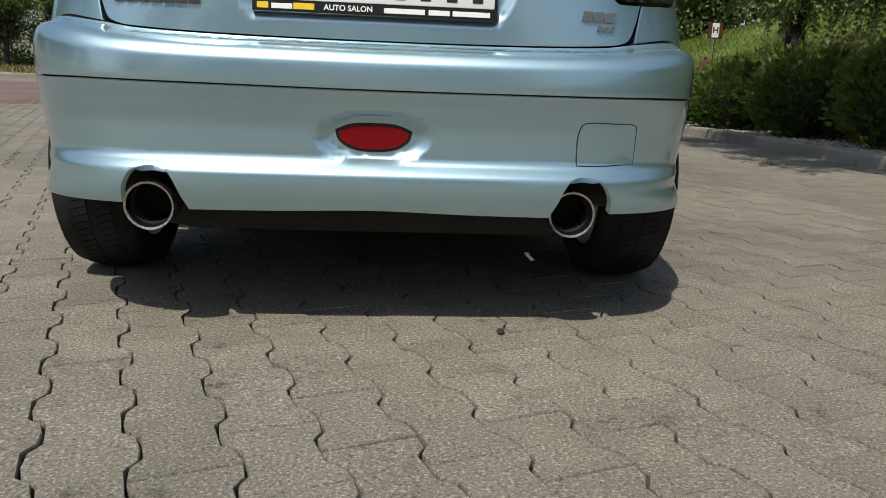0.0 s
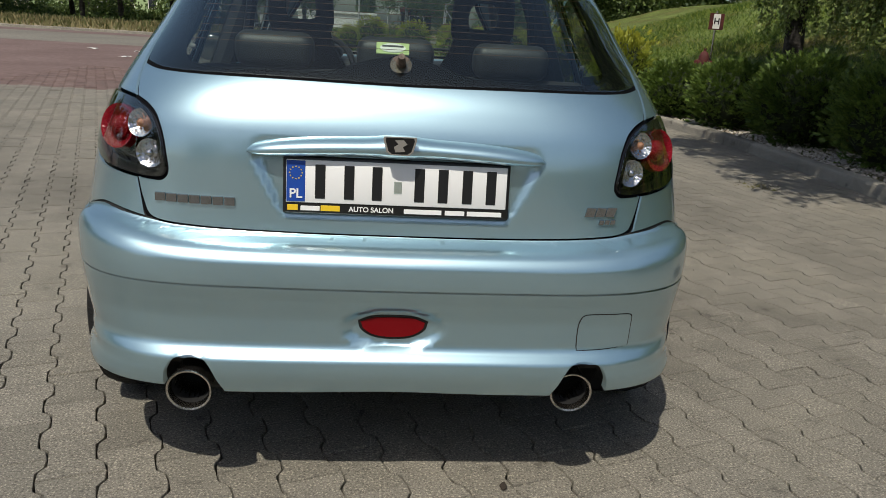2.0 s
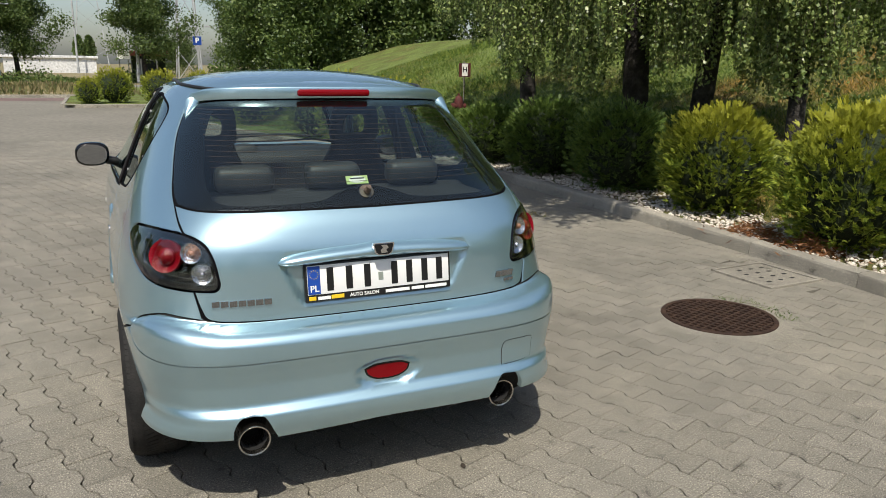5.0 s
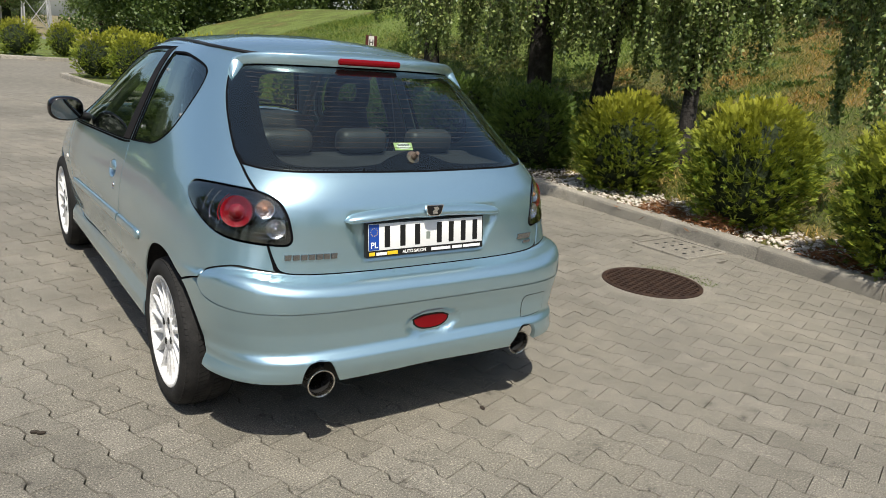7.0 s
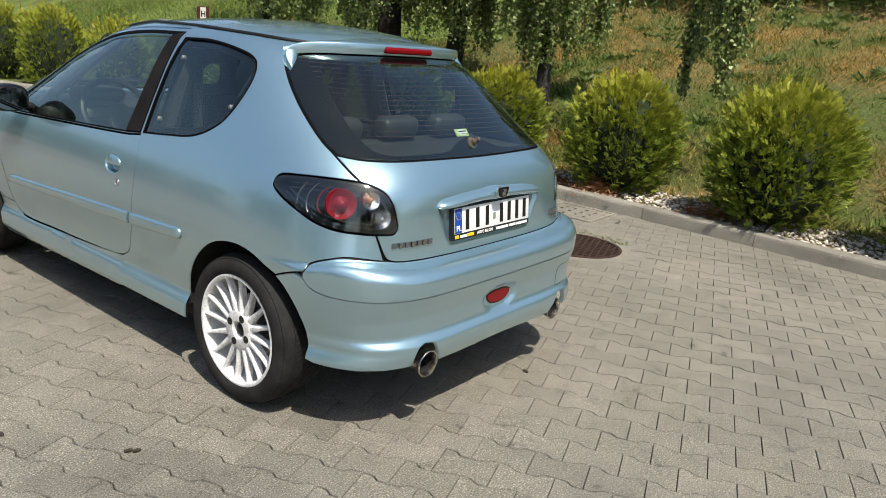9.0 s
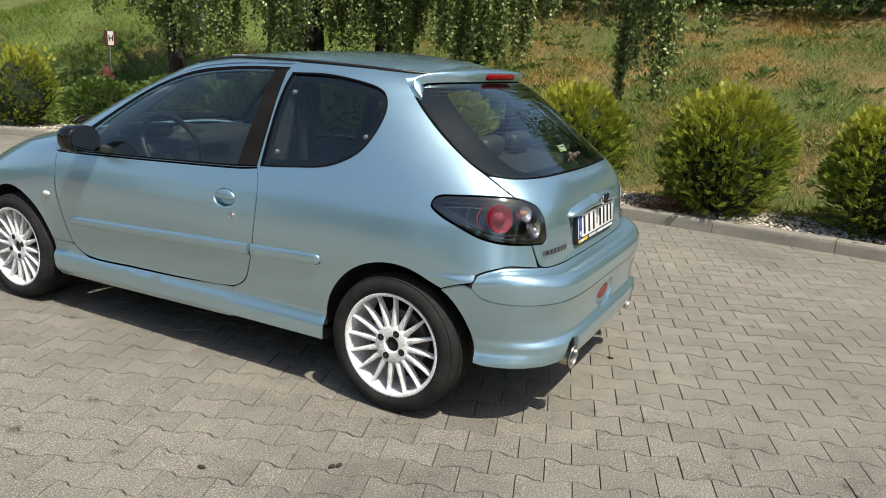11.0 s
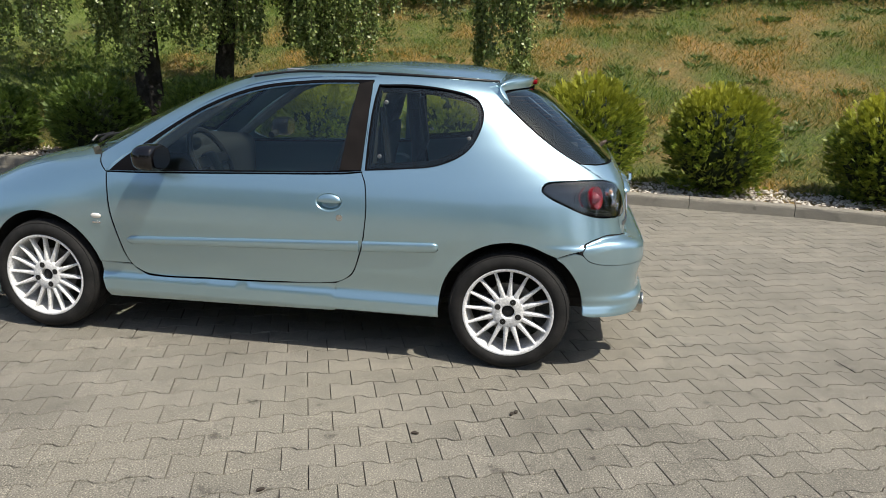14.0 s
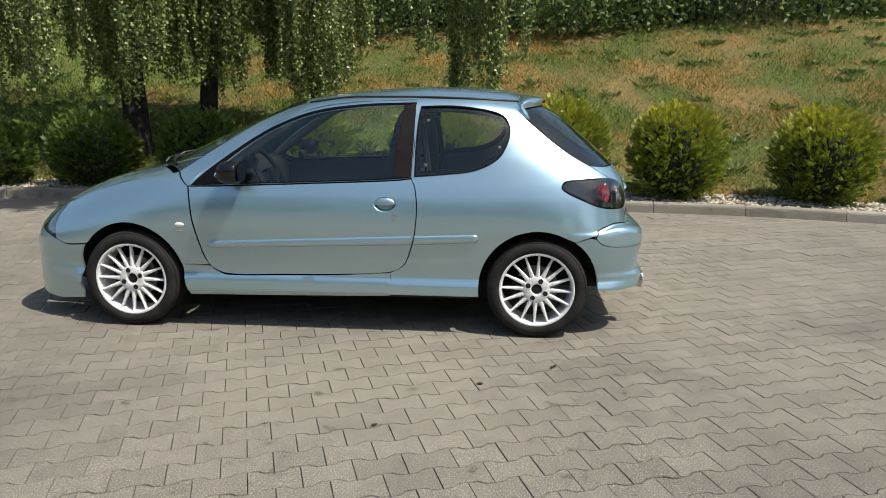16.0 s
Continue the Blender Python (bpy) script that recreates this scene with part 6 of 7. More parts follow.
ifc = [tuple(v.index for v in f.verts) for f in bm.faces]
bm.free()
n = 8500
gy = rng.uniform(-6.5, 10.5, n)
gd = 0.155 + 1.0 * rng.beta(1.1, 1.5, n)
gx = kerb_foot(gy) + gd
size = rng.uniform(0.008, 0.021, n)
sc = np.stack([size * rng.uniform(0.8, 1.3, n), size * rng.uniform(0.8, 1.3, n), size * rng.uniform(0.5, 0.9, n)], 1)
turn = rng.uniform(0, 6.28, n)
jit = iv[None] * (1 + rng.normal(0, 0.13, (n, len(iv), 1)))
loc = jit * sc[:, None]
rot = np.stack([loc[..., 0] * np.cos(turn)[:, None] - loc[..., 1] * np.sin(turn)[:, None], loc[..., 0] * np.sin(turn)[:, None] + loc[..., 1] * np.cos(turn)[:, None], loc[..., 2]], -1)
rot += np.stack([gx, gy, bank(gx, gy) + rng.uniform(-0.004, 0.010, n)], 1)[:, None]
me = bpy.data.meshes.new("gravel")
me.from_pydata(rot.reshape(-1, 3).tolist(), [], [tuple(i + k * len(iv) for i in f) for k in range(n) for f in ifc])
tagged(attach("gravel", me, stone_mat, None), "white gravel mulch between kerb and bushes", "gravel", kind="stuff")

# dead fronds under some bushes
n = 1500
cx, cy = np.repeat([[4.17, 1.12], [4.19, 1.68], [4.13, -0.05]], n // 3, 0).T
px, py = cx + rng.normal(0, 0.10, n), cy + rng.normal(0, 0.17, n)
pos = np.stack([px, py, bank(px, py) + rng.uniform(0.0, 0.15, n) * np.exp(-((px - cx) / 0.12) ** 2 - ((py - cy) / 0.2) ** 2)], 1)
me = quads_mesh("dead_fronds", pos, rng.normal(size=(n, 3)) * [1, 1, 0.4], rng.normal(size=(n, 3)), rng.uniform(0.04, 0.10, n), 0.012)
tagged(attach("dead_fronds", me, dead_leaf, None), "brown dead conifer fronds on the gravel", "plant litter", kind="stuff")

# grass blades and weeds on the bank
n = 290000
gy = rng.uniform(-12, 17, n)
gd = 1.0 + 10.5 * rng.beta(1.0, 1.6, n)
gx = kerb_foot(gy) + gd
dens = np.array([noise.noise(Vector((a * 0.8, b * 0.8, 0))) for a, b in zip(gx, gy)])
keep = dens > rng.uniform(-0.9, 0.35, n)
gx, gy, dens = gx[keep], gy[keep], dens[keep]
n = len(gx)
h = rng.uniform(0.05, 0.135, n) * (1 + 0.5 * dens)
pos = np.stack([gx, gy, bank(gx, gy) - 0.015], 1)
me = quads_mesh("grass_blades", pos, np.stack([rng.normal(0, 0.9, n), rng.normal(0, 0.9, n), np.ones(n)], 1), rng.normal(size=(n, 3)), h, rng.uniform(0.006, 0.014, n))
tagged(attach("grass_blades", me, grass_blade, None), "thin grass, green and straw-coloured", "grass", kind="stuff")
cl = rng.uniform(size=(270, 2)) * [7.8, 22] + [1.8, -11]
c, al, ac, le = [], [], [], []
for d0, y0 in cl:
    m = int(rng.integers(25, 70))
    a = rng.uniform(0, 6.28, m)
    r0 = rng.uniform(0, 0.16, m)
    y = y0 + r0 * np.sin(a)
    x = kerb_foot(y0) + d0 + r0 * np.cos(a)
    c.append(np.stack([x, y, bank(x, y)], 1))
    al.append(np.stack([np.cos(a), np.sin(a), rng.uniform(0.2, 1.0, m)], 1))
    ac.append(rng.normal(size=(m, 3)))
    le.append(rng.uniform(0.05, 0.14, m))
le = np.concatenate(le)
me = quads_mesh("weeds", np.concatenate(c), np.concatenate(al), np.concatenate(ac), le, le * 0.32)
tagged(attach("weeds", me, weed_leaf, None), "dark green weeds scattered over the bank", "weeds", kind="stuff")

# weeping birches


def branch_path(p, d, length, droop, steps, r):
    pts = [Vector(p)]
    d = Vector(d).normalized()
    for k in range(steps):
        d = (d + Vector((r.normal(0, 0.10), r.normal(0, 0.10), -droop / steps))).normalized()
        pts.append(pts[-1] + d * length / steps)
    return pts


def birch(x, y, radius, height, strands, reach, low, seed, lean, label):
    r = np.random.default_rng(seed)
    z0 = float(bank(np.array(x), np.array(y))) - 0.05
    tree = thing("weeping_birch", label, "tree", "weeping birches on the bank", (x, y, z0))
    pts = [Vector((lean[0] * t + 0.04 * math.sin(5 * t + seed), lean[1] * t + 0.04 * math.cos(4 * t + seed), height * t)) for t in np.linspace(0, 1, 12)]
    smooth(part("trunk", tube(pts, radius, 12, radius * 0.25), bark, tree, "dark furrowed trunk"))
    centre, along, across, le, wi = [], [], [], [], []
    tw_v, tw_f = [], []
    for k in range(16):
        t = r.uniform(0.42, 0.95)
        p = pts[int(t * 11)]
        a = r.uniform(0, 6.28)
        path = branch_path(p, (math.cos(a), math.sin(a), 0.55), reach * r.uniform(0.6, 1.15), 0.9, 7, r)
        smooth(part("limb", tube(path, 0.035, 6, 0.008), bark, tree))
    clumps = [(r.uniform(0, 6.28), reach * math.sqrt(r.uniform(0.03, 1.0)), r.uniform(0, 0.75)) for _ in range(max(7, int(8 * reach * reach)))]
    clumps += [(r.uniform(0, 6.28), r.uniform(0.08, 0.35), r.uniform(0, 0.4)) for _ in range(4)]
    for k in range(strands):
        ca, cr, ce = clumps[int(r.integers(0, len(clumps)))]
        px, py = cr * math.cos(ca) + r.normal(0, 0.11), cr * math.sin(ca) + r.normal(0, 0.11)
        a, rad = math.atan2(py, px), math.hypot(px, py)
        end = low - 0.2 + 1.15 * ce + abs(r.normal(0, 0.25))
        start = r.uniform(2.6, 3.9) + 0.3 * (reach - rad)
        px, py = lean[0] * 0.6 + rad * math.cos(a), lean[1] * 0.6 + rad * math.sin(a)
        n = max(6, int((start - end) / 0.034))
        t = np.linspace(0, 1, n)
        sway = r.normal(0, 0.05, 2)
        s = np.stack([px + sway[0] * np.sin(3 * t) + 0.05 * math.cos(a) * t, py + sway[1] * np.sin(3 * t + 1) + 0.05 * math.sin(a) * t, start + (end - start) * t - z0], 1)
        k0 = len(tw_v)
        st = s[:: max(1, n // 8)]
        for q in st:
            tw_v += [tuple(q + [0.002, 0, 0]), tuple(q + [-0.002, 0.001, 0]), tuple(q + [0, -0.002, 0])]
        for q in range(len(st) - 1):
            for e in range(3):
                tw_f.append((k0 + 3 * q + e, k0 + 3 * q + (e + 1) % 3, k0 + 3 * q + 3 + (e + 1) % 3, k0 + 3 * q + 3 + e))
        m = 2 * n
        cc = np.repeat(s, 2, 0) + r.normal(0, 0.018, (m, 3))
        centre.append(cc)
        along.append(np.stack([r.normal(0, 0.8, m), r.normal(0, 0.8, m), -np.abs(r.normal(0.8, 0.4, m))], 1))
        across.append(r.normal(size=(m, 3)))
        le.append(r.uniform(0.035, 0.065, m))
    top = strands * 4
    d = r.normal(size=(top, 3))
    d /= np.linalg.norm(d, axis=1)[:, None]
    c = d * np.array([reach, reach, (height - 3.0) * 0.5]) * (r.uniform(0.3, 1.0, top) ** 0.4)[:, None] + [lean[0] * 0.7, lean[1] * 0.7, (height + 3.2) / 2]
    centre.append(c)
    along.append(np.stack([r.normal(0, 0.8, top), r.normal(0, 0.8, top), -np.ones(top)], 1))
    across.append(r.normal(size=(top, 3)))
    le.append(r.uniform(0.10, 0.2, top))
    le = np.concatenate(le)
    me = quads_mesh("crown", np.concatenate(centre), np.concatenate(along), np.concatenate(across), le, le * 0.72)
    attach("crown", me, birch_leaf, tree, "hanging curtains of small birch leaves")
    me = bpy.data.meshes.new("drooping_twig_mass")
    me.from_pydata(tw_v, [], tw_f)
    attach("drooping_twig_mass", me, twig_mat, tree)["kind"] = "stuff"
    return tree


birch(6.05, 2.95, 0.10, 6.0, 280, 1.05, 1.35, 11, (0.1, 0.1), "slender weeping birch with hanging leaf curtains")
birch(6.15, 5.75, 0.20, 7.0, 400, 1.75, 1.35, 12, (-0.3, 0.2), "thick-stemmed weeping birch with hanging leaf curtains")
birch(6.3, 4.75, 0.15, 6.5, 220, 1.3, 1.5, 13, (0.2, -0.3), "weeping birch with hanging leaf curtains")
# a bough of the slender birch reaches out high over the yard
bough_tree = [o for o in bpy.data.objects if o.name == "weeping_birch"][0]
r_ = np.random.default_rng(77)
c, t_ = [], np.linspace(0, 1, 10)
tips = [((6.05, 2.95, 3.4), (2.5, 1.5, 4.2)), ((6.05, 2.95, 3.6), (2.5, 2.3, 4.4)), ((6.1, 3.0, 3.7), (2.7, 3.3, 4.2)), ((6.1, 3.0, 3.9), (2.3, 3.9, 4.3)), ((6.1, 3.0, 3.6), (3.1, 2.8, 4.0))]
for a, b in tips:
    pts = [Vector(a).lerp(Vector(b), q) + Vector((0, 0, 0.5 * q * (1 - q))) - bough_tree.location for q in t_]
    smooth(part("limb", tube(pts, 0.03, 6, 0.008), bark, bough_tree))
    for q in range(130):
        k = r_.uniform(0.64, 1.05)
        o = Vector(a).lerp(Vector(b), k) + Vector((r_.normal(0, 0.19), r_.normal(0, 0.30), 0.1))
        m = int(r_.integers(14, 34))
        c.append(np.array(o - bough_tree.location) + np.stack([r_.normal(0, 0.06, m), r_.normal(0, 0.06, m), -r_.uniform(0, 0.5, m)], 1))
c = np.concatenate(c)
me = quads_mesh("bough_leaves", c, r_.normal(size=c.shape) - [0, 0, 0.6], r_.normal(size=c.shape), r_.uniform(0.07, 0.11, len(c)), 0.06)
attach("bough_leaves", me, birch_leaf, bough_tree)
# a low bough along the kerb drops three narrow curtains
pts = [Vector(q) - bough_tree.location for q in ((6.1, 2.98, 3.3), (5.9, 2.3, 3.7), (5.6, 1.5, 3.75), (5.35, 0.8, 3.5), (5.15, 0.25, 3.2), (5.15, -0.2, 2.9))]
smooth(part("limb", tube(pts, 0.04, 7, 0.01), bark, bough_tree))
c, al = [], []
for x, y, end, wide, count in ((5.40, 0.92, 0.98, 0.035, 16), (5.33, 0.78, 1.35, 0.10, 22), (5.20, 0.55, 1.62, 0.11, 20), (5.08, 0.37, 1.08, 0.045, 20), (5.12, 0.30, 1.5, 0.07, 14), (5.25, -0.05, 1.75, 0.05, 10), (5.5, 1.35, 1.8, 0.12, 14)):
    for _ in range(count):
        x1, y1, z1 = x + r_.normal(0, wide), y + r_.normal(0, wide), end + abs(r_.normal(0, 0.16))
        x2, y2 = x + r_.normal(0, wide * 2), y + r_.normal(0, wide * 2)
        q = np.linspace(0, 1, 9)
        line = np.stack([x2 + (x1 - x2) * q + 0.02 * np.sin(4 * q + x1 * 9), y2 + (y1 - y2) * q + 0.02 * np.sin(5 * q + y1 * 7), 3.35 + (z1 - 3.35) * q], 1) - np.array(bough_tree.location)
        part("drooping_twig", tube([Vector(w) for w in line], 0.0025, 3, 0.001), twig_mat, bough_tree)
        m = int((3.35 - z1) / 0.022)
        k = r_.uniform(0, 1, m)
        c.append(np.stack([np.interp(k, q, line[:, i]) for i in range(3)], 1) + r_.normal(0, 0.016, (m, 3)))
        al.append(np.stack([r_.normal(0, 0.7, m), r_.normal(0, 0.7, m), -np.abs(r_.normal(0.9, 0.4, m))], 1))
c, al = np.concatenate(c), np.concatenate(al)
le = r_.uniform(0.03, 0.06, len(c))
attach("curtain_leaves", quads_mesh("curtain_leaves", c, al, r_.normal(size=c.shape), le, le * 0.72), birch_leaf, bough_tree, "narrow hanging curtains of small leaves")
birch(6.0, 8.6, 0.15, 6.5, 300, 1.6, 1.5, 15, (-0.2, 0.0), "weeping birch with hanging leaf curtains")

# hydrant and its sign
hyd_red = mottled("hydrant_red", [(0.045, 0.010, 0.008), (0.075, 0.014, 0.011), (0.11, 0.022, 0.016)], 12.0, 0.8, 0.1, 120.0)
z0 = float(bank(np.array(4.62), np.array(8.8)))
hydrant = thing("fire_hydrant", "red cast-iron fire hydrant among the bushes", "hydrant", at=(4.75, 8.75, z0))
bm = lathe([(0.09, 0), (0.09, 0.04), (0.06, 0.05), (0.055, 0.62), (0.075, 0.64), (0.08, 0.74), (0.075, 0.82), (0.05, 0.88), (0.02, 0.90), (0.02, 0.94), (0.001, 0.94)], 20)
smooth(part("barrel", bm, hyd_red, hydrant), 40)
for a in (0, 180, 90):
    bm = lathe([(0.045, 0.03), (0.045, 0.10), (0.055, 0.105), (0.055, 0.14), (0.02, 0.15), (0.001, 0.15)], 16, "x")
    ob = smooth(part("outlet", bm, hyd_red, hydrant), 40)
    ob.location, ob.rotation_euler = (0, 0, 0.72), (0, 0, radians(a + 20))
sign = thing("hydrant_sign", "red and white hydrant sign on a thin post", "sign", at=(4.86, 8.78, z0))
bm = lathe([(0.016, 0), (0.016, 1.47)], 10)
part("post", bm, steel, sign)
bm = box(bmesh.new(), -0.11, 0.11, -0.022, -0.016, 1.21, 1.44, 0.004, 1)
face = part("sign_face", bm, hyd_red, sign)
bm = box(bmesh.new(), -0.052, 0.052, -0.0245, -0.021, 1.225, 1.43, 0.002, 1)
part("sign_field", bm, sticker_white, face)
letters("H", 0.125, (0, -0.026, 1.325), plate_black, face, "sign_letter", 0.003)

# far trees and shrubs


def tree_kind(seed, height, spread, leaves, leaf, trunk_r, clear):
    """A broad tree: trunk, limbs, and a crown of clumps with gaps."""
    r = np.random.default_rng(seed)
    tree = thing("tree", "broad leafy green tree with a dark trunk", "tree", "far trees")
    pts = [Vector((0.15 * math.sin(3 * t + seed), 0.15 * math.cos(2 * t), height * 0.7 * t)) for t in np.linspace(0, 1, 8)]
    part("trunk", tube(pts, trunk_r, 9, trunk_r * 0.3), bark, tree)
    ends = []
    for k in range(12):
        p = pts[int(r.integers(3, 8))]
        a = r.uniform(0, 6.28)
        path = branch_path(p, (math.cos(a), math.sin(a), r.uniform(0.2, 1.2)), spread * r.uniform(0.5, 0.95), 0.15, 5, r)
        part("limb", tube(path, trunk_r * 0.35, 5, 0.02), bark, tree)
        ends += path[2:]
    ends += [Vector((r.normal(0, spread * 0.45), r.normal(0, spread * 0.45), r.uniform(clear, height))) for _ in range(40)]
    e = np.array([tuple(p) for p in ends])
    e = e[e[:, 2] > clear]
    per = max(1, leaves // len(e))
    c = np.repeat(e, per, 0) + r.normal(0, 1, (per * len(e), 3)) * [spread * 0.14, spread * 0.14, spread * 0.10]
    n = len(c)
    me = quads_mesh("crown", c, r.normal(size=(n, 3)), r.normal(size=(n, 3)), r.uniform(0.7, 1.3, n) * leaf, r.uniform(0.5, 0.9, n) * leaf)
    attach("crown", me, tree_leaf, tree)
    return tree


kinds = [tree_kind(21, 9.0, 3.4, 26000, 0.17, 0.22, 2.1), tree_kind(22, 8.0, 3.0, 23000, 0.165, 0.2, 1.9), tree_kind(23, 7.0, 3.2, 17000, 0.19, 0.15, 0.2)]
first = [(-9.5, 58, 0), (2.5, 55.5, 1), (9.5, 36, 2)]
for k, (ob, (x, y, _)) in enumerate(zip(kinds, first)):
    ob.location = (x, y, 0.03)
# trees near x -30 are out of view, added to darken the car's reflections
for i, (x, y, k, s) in enumerate([(-6.0, 62, 1, 1.0), (-12.0, 55, 1, 0.95), (-16.6, 63, 1, 1.1), (-21.5, 57, 0, 0.95), (-26.8, 55, 1, 1.05), (-33, 62, 0, 1.05), (-14, 60, 0, 1.05), (-19, 57, 1, 1.1), (-24, 61, 0, 1.0), (-30, 58, 1, 1.15), (-36, 60, 0, 1.1), (-43, 58, 1, 1.1), (-50, 62, 0, 1.2), (13, 38, 2, 1.05), (8.3, 41, 2, 0.85), (16.5, 35, 2, 1.1), (20.5, 33, 2, 1.15), (24, 30, 2, 1.2), (28, 27, 2, 1.2), (12, 46, 0, 0.9), (18, 46, 1, 1.0), (25, 42, 0, 1.0), (10.4, 62, 1, 0.9), (15, 64, 0, 1.0), (32, 34, 0, 1.1), (7.2, 84, 2, 0.7),
                                  (19.5, 16, 2, 0.9), (20, 10, 2, 0.95), (19.5, 4, 2, 0.9), (20, -2, 2, 0.95), (19.5, -8, 2, 0.9), (20, -14, 2, 0.95), (20.5, 21, 2, 1.0), (-29, -16, 0, 1.15), (-30, -9.5, 1, 1.3), (-29, -3, 0, 1.2), (-30, 3.5, 1, 1.3), (-29, 10, 0, 1.15), (-30, 16.5, 1, 1.3), (-29, 23, 0, 1.2), (-14, -24, 2, 1.2), (-6, -26, 2, 1.25), (2, -25, 2, 1.2)]):
    z = 0.03
    if x > 18 and y < 30:
        z = 2.5
    copy_thing(kinds[k], pose(x, y, z, 0, 0, 47 * i) @ Matrix.Diagonal((s, s, s, 1)))

# hedge on the bank's top and shrubs behind it
r = np.random.default_rng(31)
n = 26000
hy = r.uniform(-22, 16, n)
hx = 12.6 + r.normal(0, 0.45, n) + 0.4 * np.sin(hy * 1.3)
hz = 2.55 + r.beta(1.3, 1.3, n) * (1.5 + 0.3 * np.sin(hy * 0.8) + 0.2 * np.sin(hy * 2.1))
me = quads_mesh("hedge", np.stack([hx, hy, hz], 1), r.normal(size=(n, 3)), r.normal(size=(n, 3)), r.uniform(0.08, 0.18, n), r.uniform(0.06, 0.12, n))
tagged(attach("hedge", me, tree_leaf, None), "dark overgrown hedge along the top of the bank", "hedge", kind="stuff")
# near-black boxes stand in for the shade deep in the hedge
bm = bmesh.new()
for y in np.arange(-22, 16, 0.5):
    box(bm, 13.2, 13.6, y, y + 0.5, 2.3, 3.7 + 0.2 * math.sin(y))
tagged(part("hedge_core", bm, core_dark, None), "hedge core coloured dark for the shade within", "hedge", kind="stuff")

# tall dry grass on the verge and scrub beneath the far trees
n = 16000
gx, gy = r.uniform(-45, 1, n), np.where(r.uniform(size=n) < 0.6, r.normal(44.5, 0.8, n), r.uniform(33.5, 45.5, n))
me = quads_mesh("tall_grass", np.stack([gx, gy, np.full(n, 0.04)], 1), np.stack([r.normal(0, 0.4, n), r.normal(0, 0.4, n), np.ones(n)], 1), r.normal(size=(n, 3)), r.uniform(0.12, 0.5, n), r.uniform(0.05, 0.13, n))
tagged(attach("tall_grass", me, straw_blade, None), "tall dry grass on the verge by the road", "grass", kind="stuff")
n = 16000
gx, gy = r.uniform(-55, 4, n), r.normal(59, 2.0, n)
me = quads_mesh("scrub", np.stack([gx, gy, np.abs(r.normal(0, 0.22, n)) * (1.1 + 0.9 * np.sin(gx * 0.9)) + 0.08], 1), r.normal(size=(n, 3)), r.normal(size=(n, 3)), r.uniform(0.12, 0.28, n), r.uniform(0.08, 0.2, n))
tagged(attach("scrub", me, tree_leaf, None), "green scrub beneath the far trees", "shrubs", kind="stuff")

n = 15000
gx = np.concatenate([r.uniform(-60, -8.0, n), r.uniform(8.5, 40, n // 2)])
gy = r.normal(68, 1.4, len(gx))
gz = 0.1 + np.abs(r.normal(0, 1.0, len(gx))) * (1.0 + 0.45 * np.sin(gx * 0.7) + 0.3 * np.sin(gx * 1.9))
me = quads_mesh("far_hedge", np.stack([gx, gy, gz], 1), r.normal(size=(len(gx), 3)), r.normal(size=(len(gx), 3)), r.uniform(0.2, 0.42, len(gx)), r.uniform(0.14, 0.3, len(gx)))
tagged(attach("far_hedge", me, tree_leaf, None), "dark overgrown bushes behind the far trees", "shrubs", kind="stuff")

# buildings, poles, signs far off
wall_white = mottled("white_render", [(0.55, 0.55, 0.54), (0.65, 0.65, 0.64), (0.72, 0.72, 0.71)], 0.3, 0.9, 0.05, 4.0)
wall_green = mottled("green_render", [(0.30, 0.42, 0.20), (0.36, 0.48, 0.24), (0.42, 0.54, 0.29)], 0.3, 0.9, 0.05, 4.0)
roof_red = mottled("red_roof", [(0.30, 0.08, 0.05), (0.38, 0.10, 0.07), (0.44, 0.14, 0.10)], 1.0, 0.7, 0.2, 10.0)
dark_pane = mat("dark_window", (0.03, 0.035, 0.04), 0.1)


def block(name, label, x0, x1, y0, y1, h, wall, roof_mat, storeys, bays):
    ob = thing(name, label, "building", at=((x0 + x1) / 2, (y0 + y1) / 2, 0.04))
    hx, hy_ = (x1 - x0) / 2, (y1 - y0) / 2
    part("wall", box(bmesh.new(), -hx, hx, -hy_, hy_, 0, h), wall, ob)
    part("roof", box(bmesh.new(), -hx - 0.25, hx + 0.25, -hy_ - 0.25, hy_ + 0.25, h, h + 0.35, 0.05, 1), roof_mat, ob)
    for s in range(storeys):
        for b in range(bays):
            cx, cz = -hx + (b + 0.5) * 2 * hx / bays, (s + 0.55) * h / storeys
            w = part("window", box(bmesh.new(), cx - 0.6, cx + 0.6, -hy_ - 0.05, -hy_ + 0.02, cz - 0.65, cz + 0.65), sticker_white, ob)
            part("pane", box(bmesh.new(), cx - 0.5, cx + 0.5, -hy_ - 0.07, -hy_, cz - 0.55, cz + 0.55), dark_pane, w)
    return ob


block("apartment_block", "pale green rendered apartment block behind the trees", -48, -30, 110, 122, 12, wall_green, wall_white, 4, 6)
block("white_hall", "low white commercial hall", -11.5, -0.6, 110, 120, 1.9, wall_white, wall_white, 0, 0)
block("kiosk", "small shelter with a red roof", 1.7, 4.0, 58, 60, 1.95, core_dark, roof_red, 1, 1)
block("shed", "low dark shed by the trees", -36, -31, 96, 100, 1.6, bark, bark, 1, 1)
board = thing("notice_board", "white notice board on posts", "sign", at=(1.1, 57, 0.04))
part("board_panel", box(bmesh.new(), -0.42, 0.42, -0.04, 0.04, 1.7, 2.45, 0.01, 1), sticker_white, board)
for s in (-0.3, 0.3):
    ob = part("post", lathe([(0.04, 0), (0.04, 1.72)], 8), steel, board)
    ob.location = (s, 0, 0)
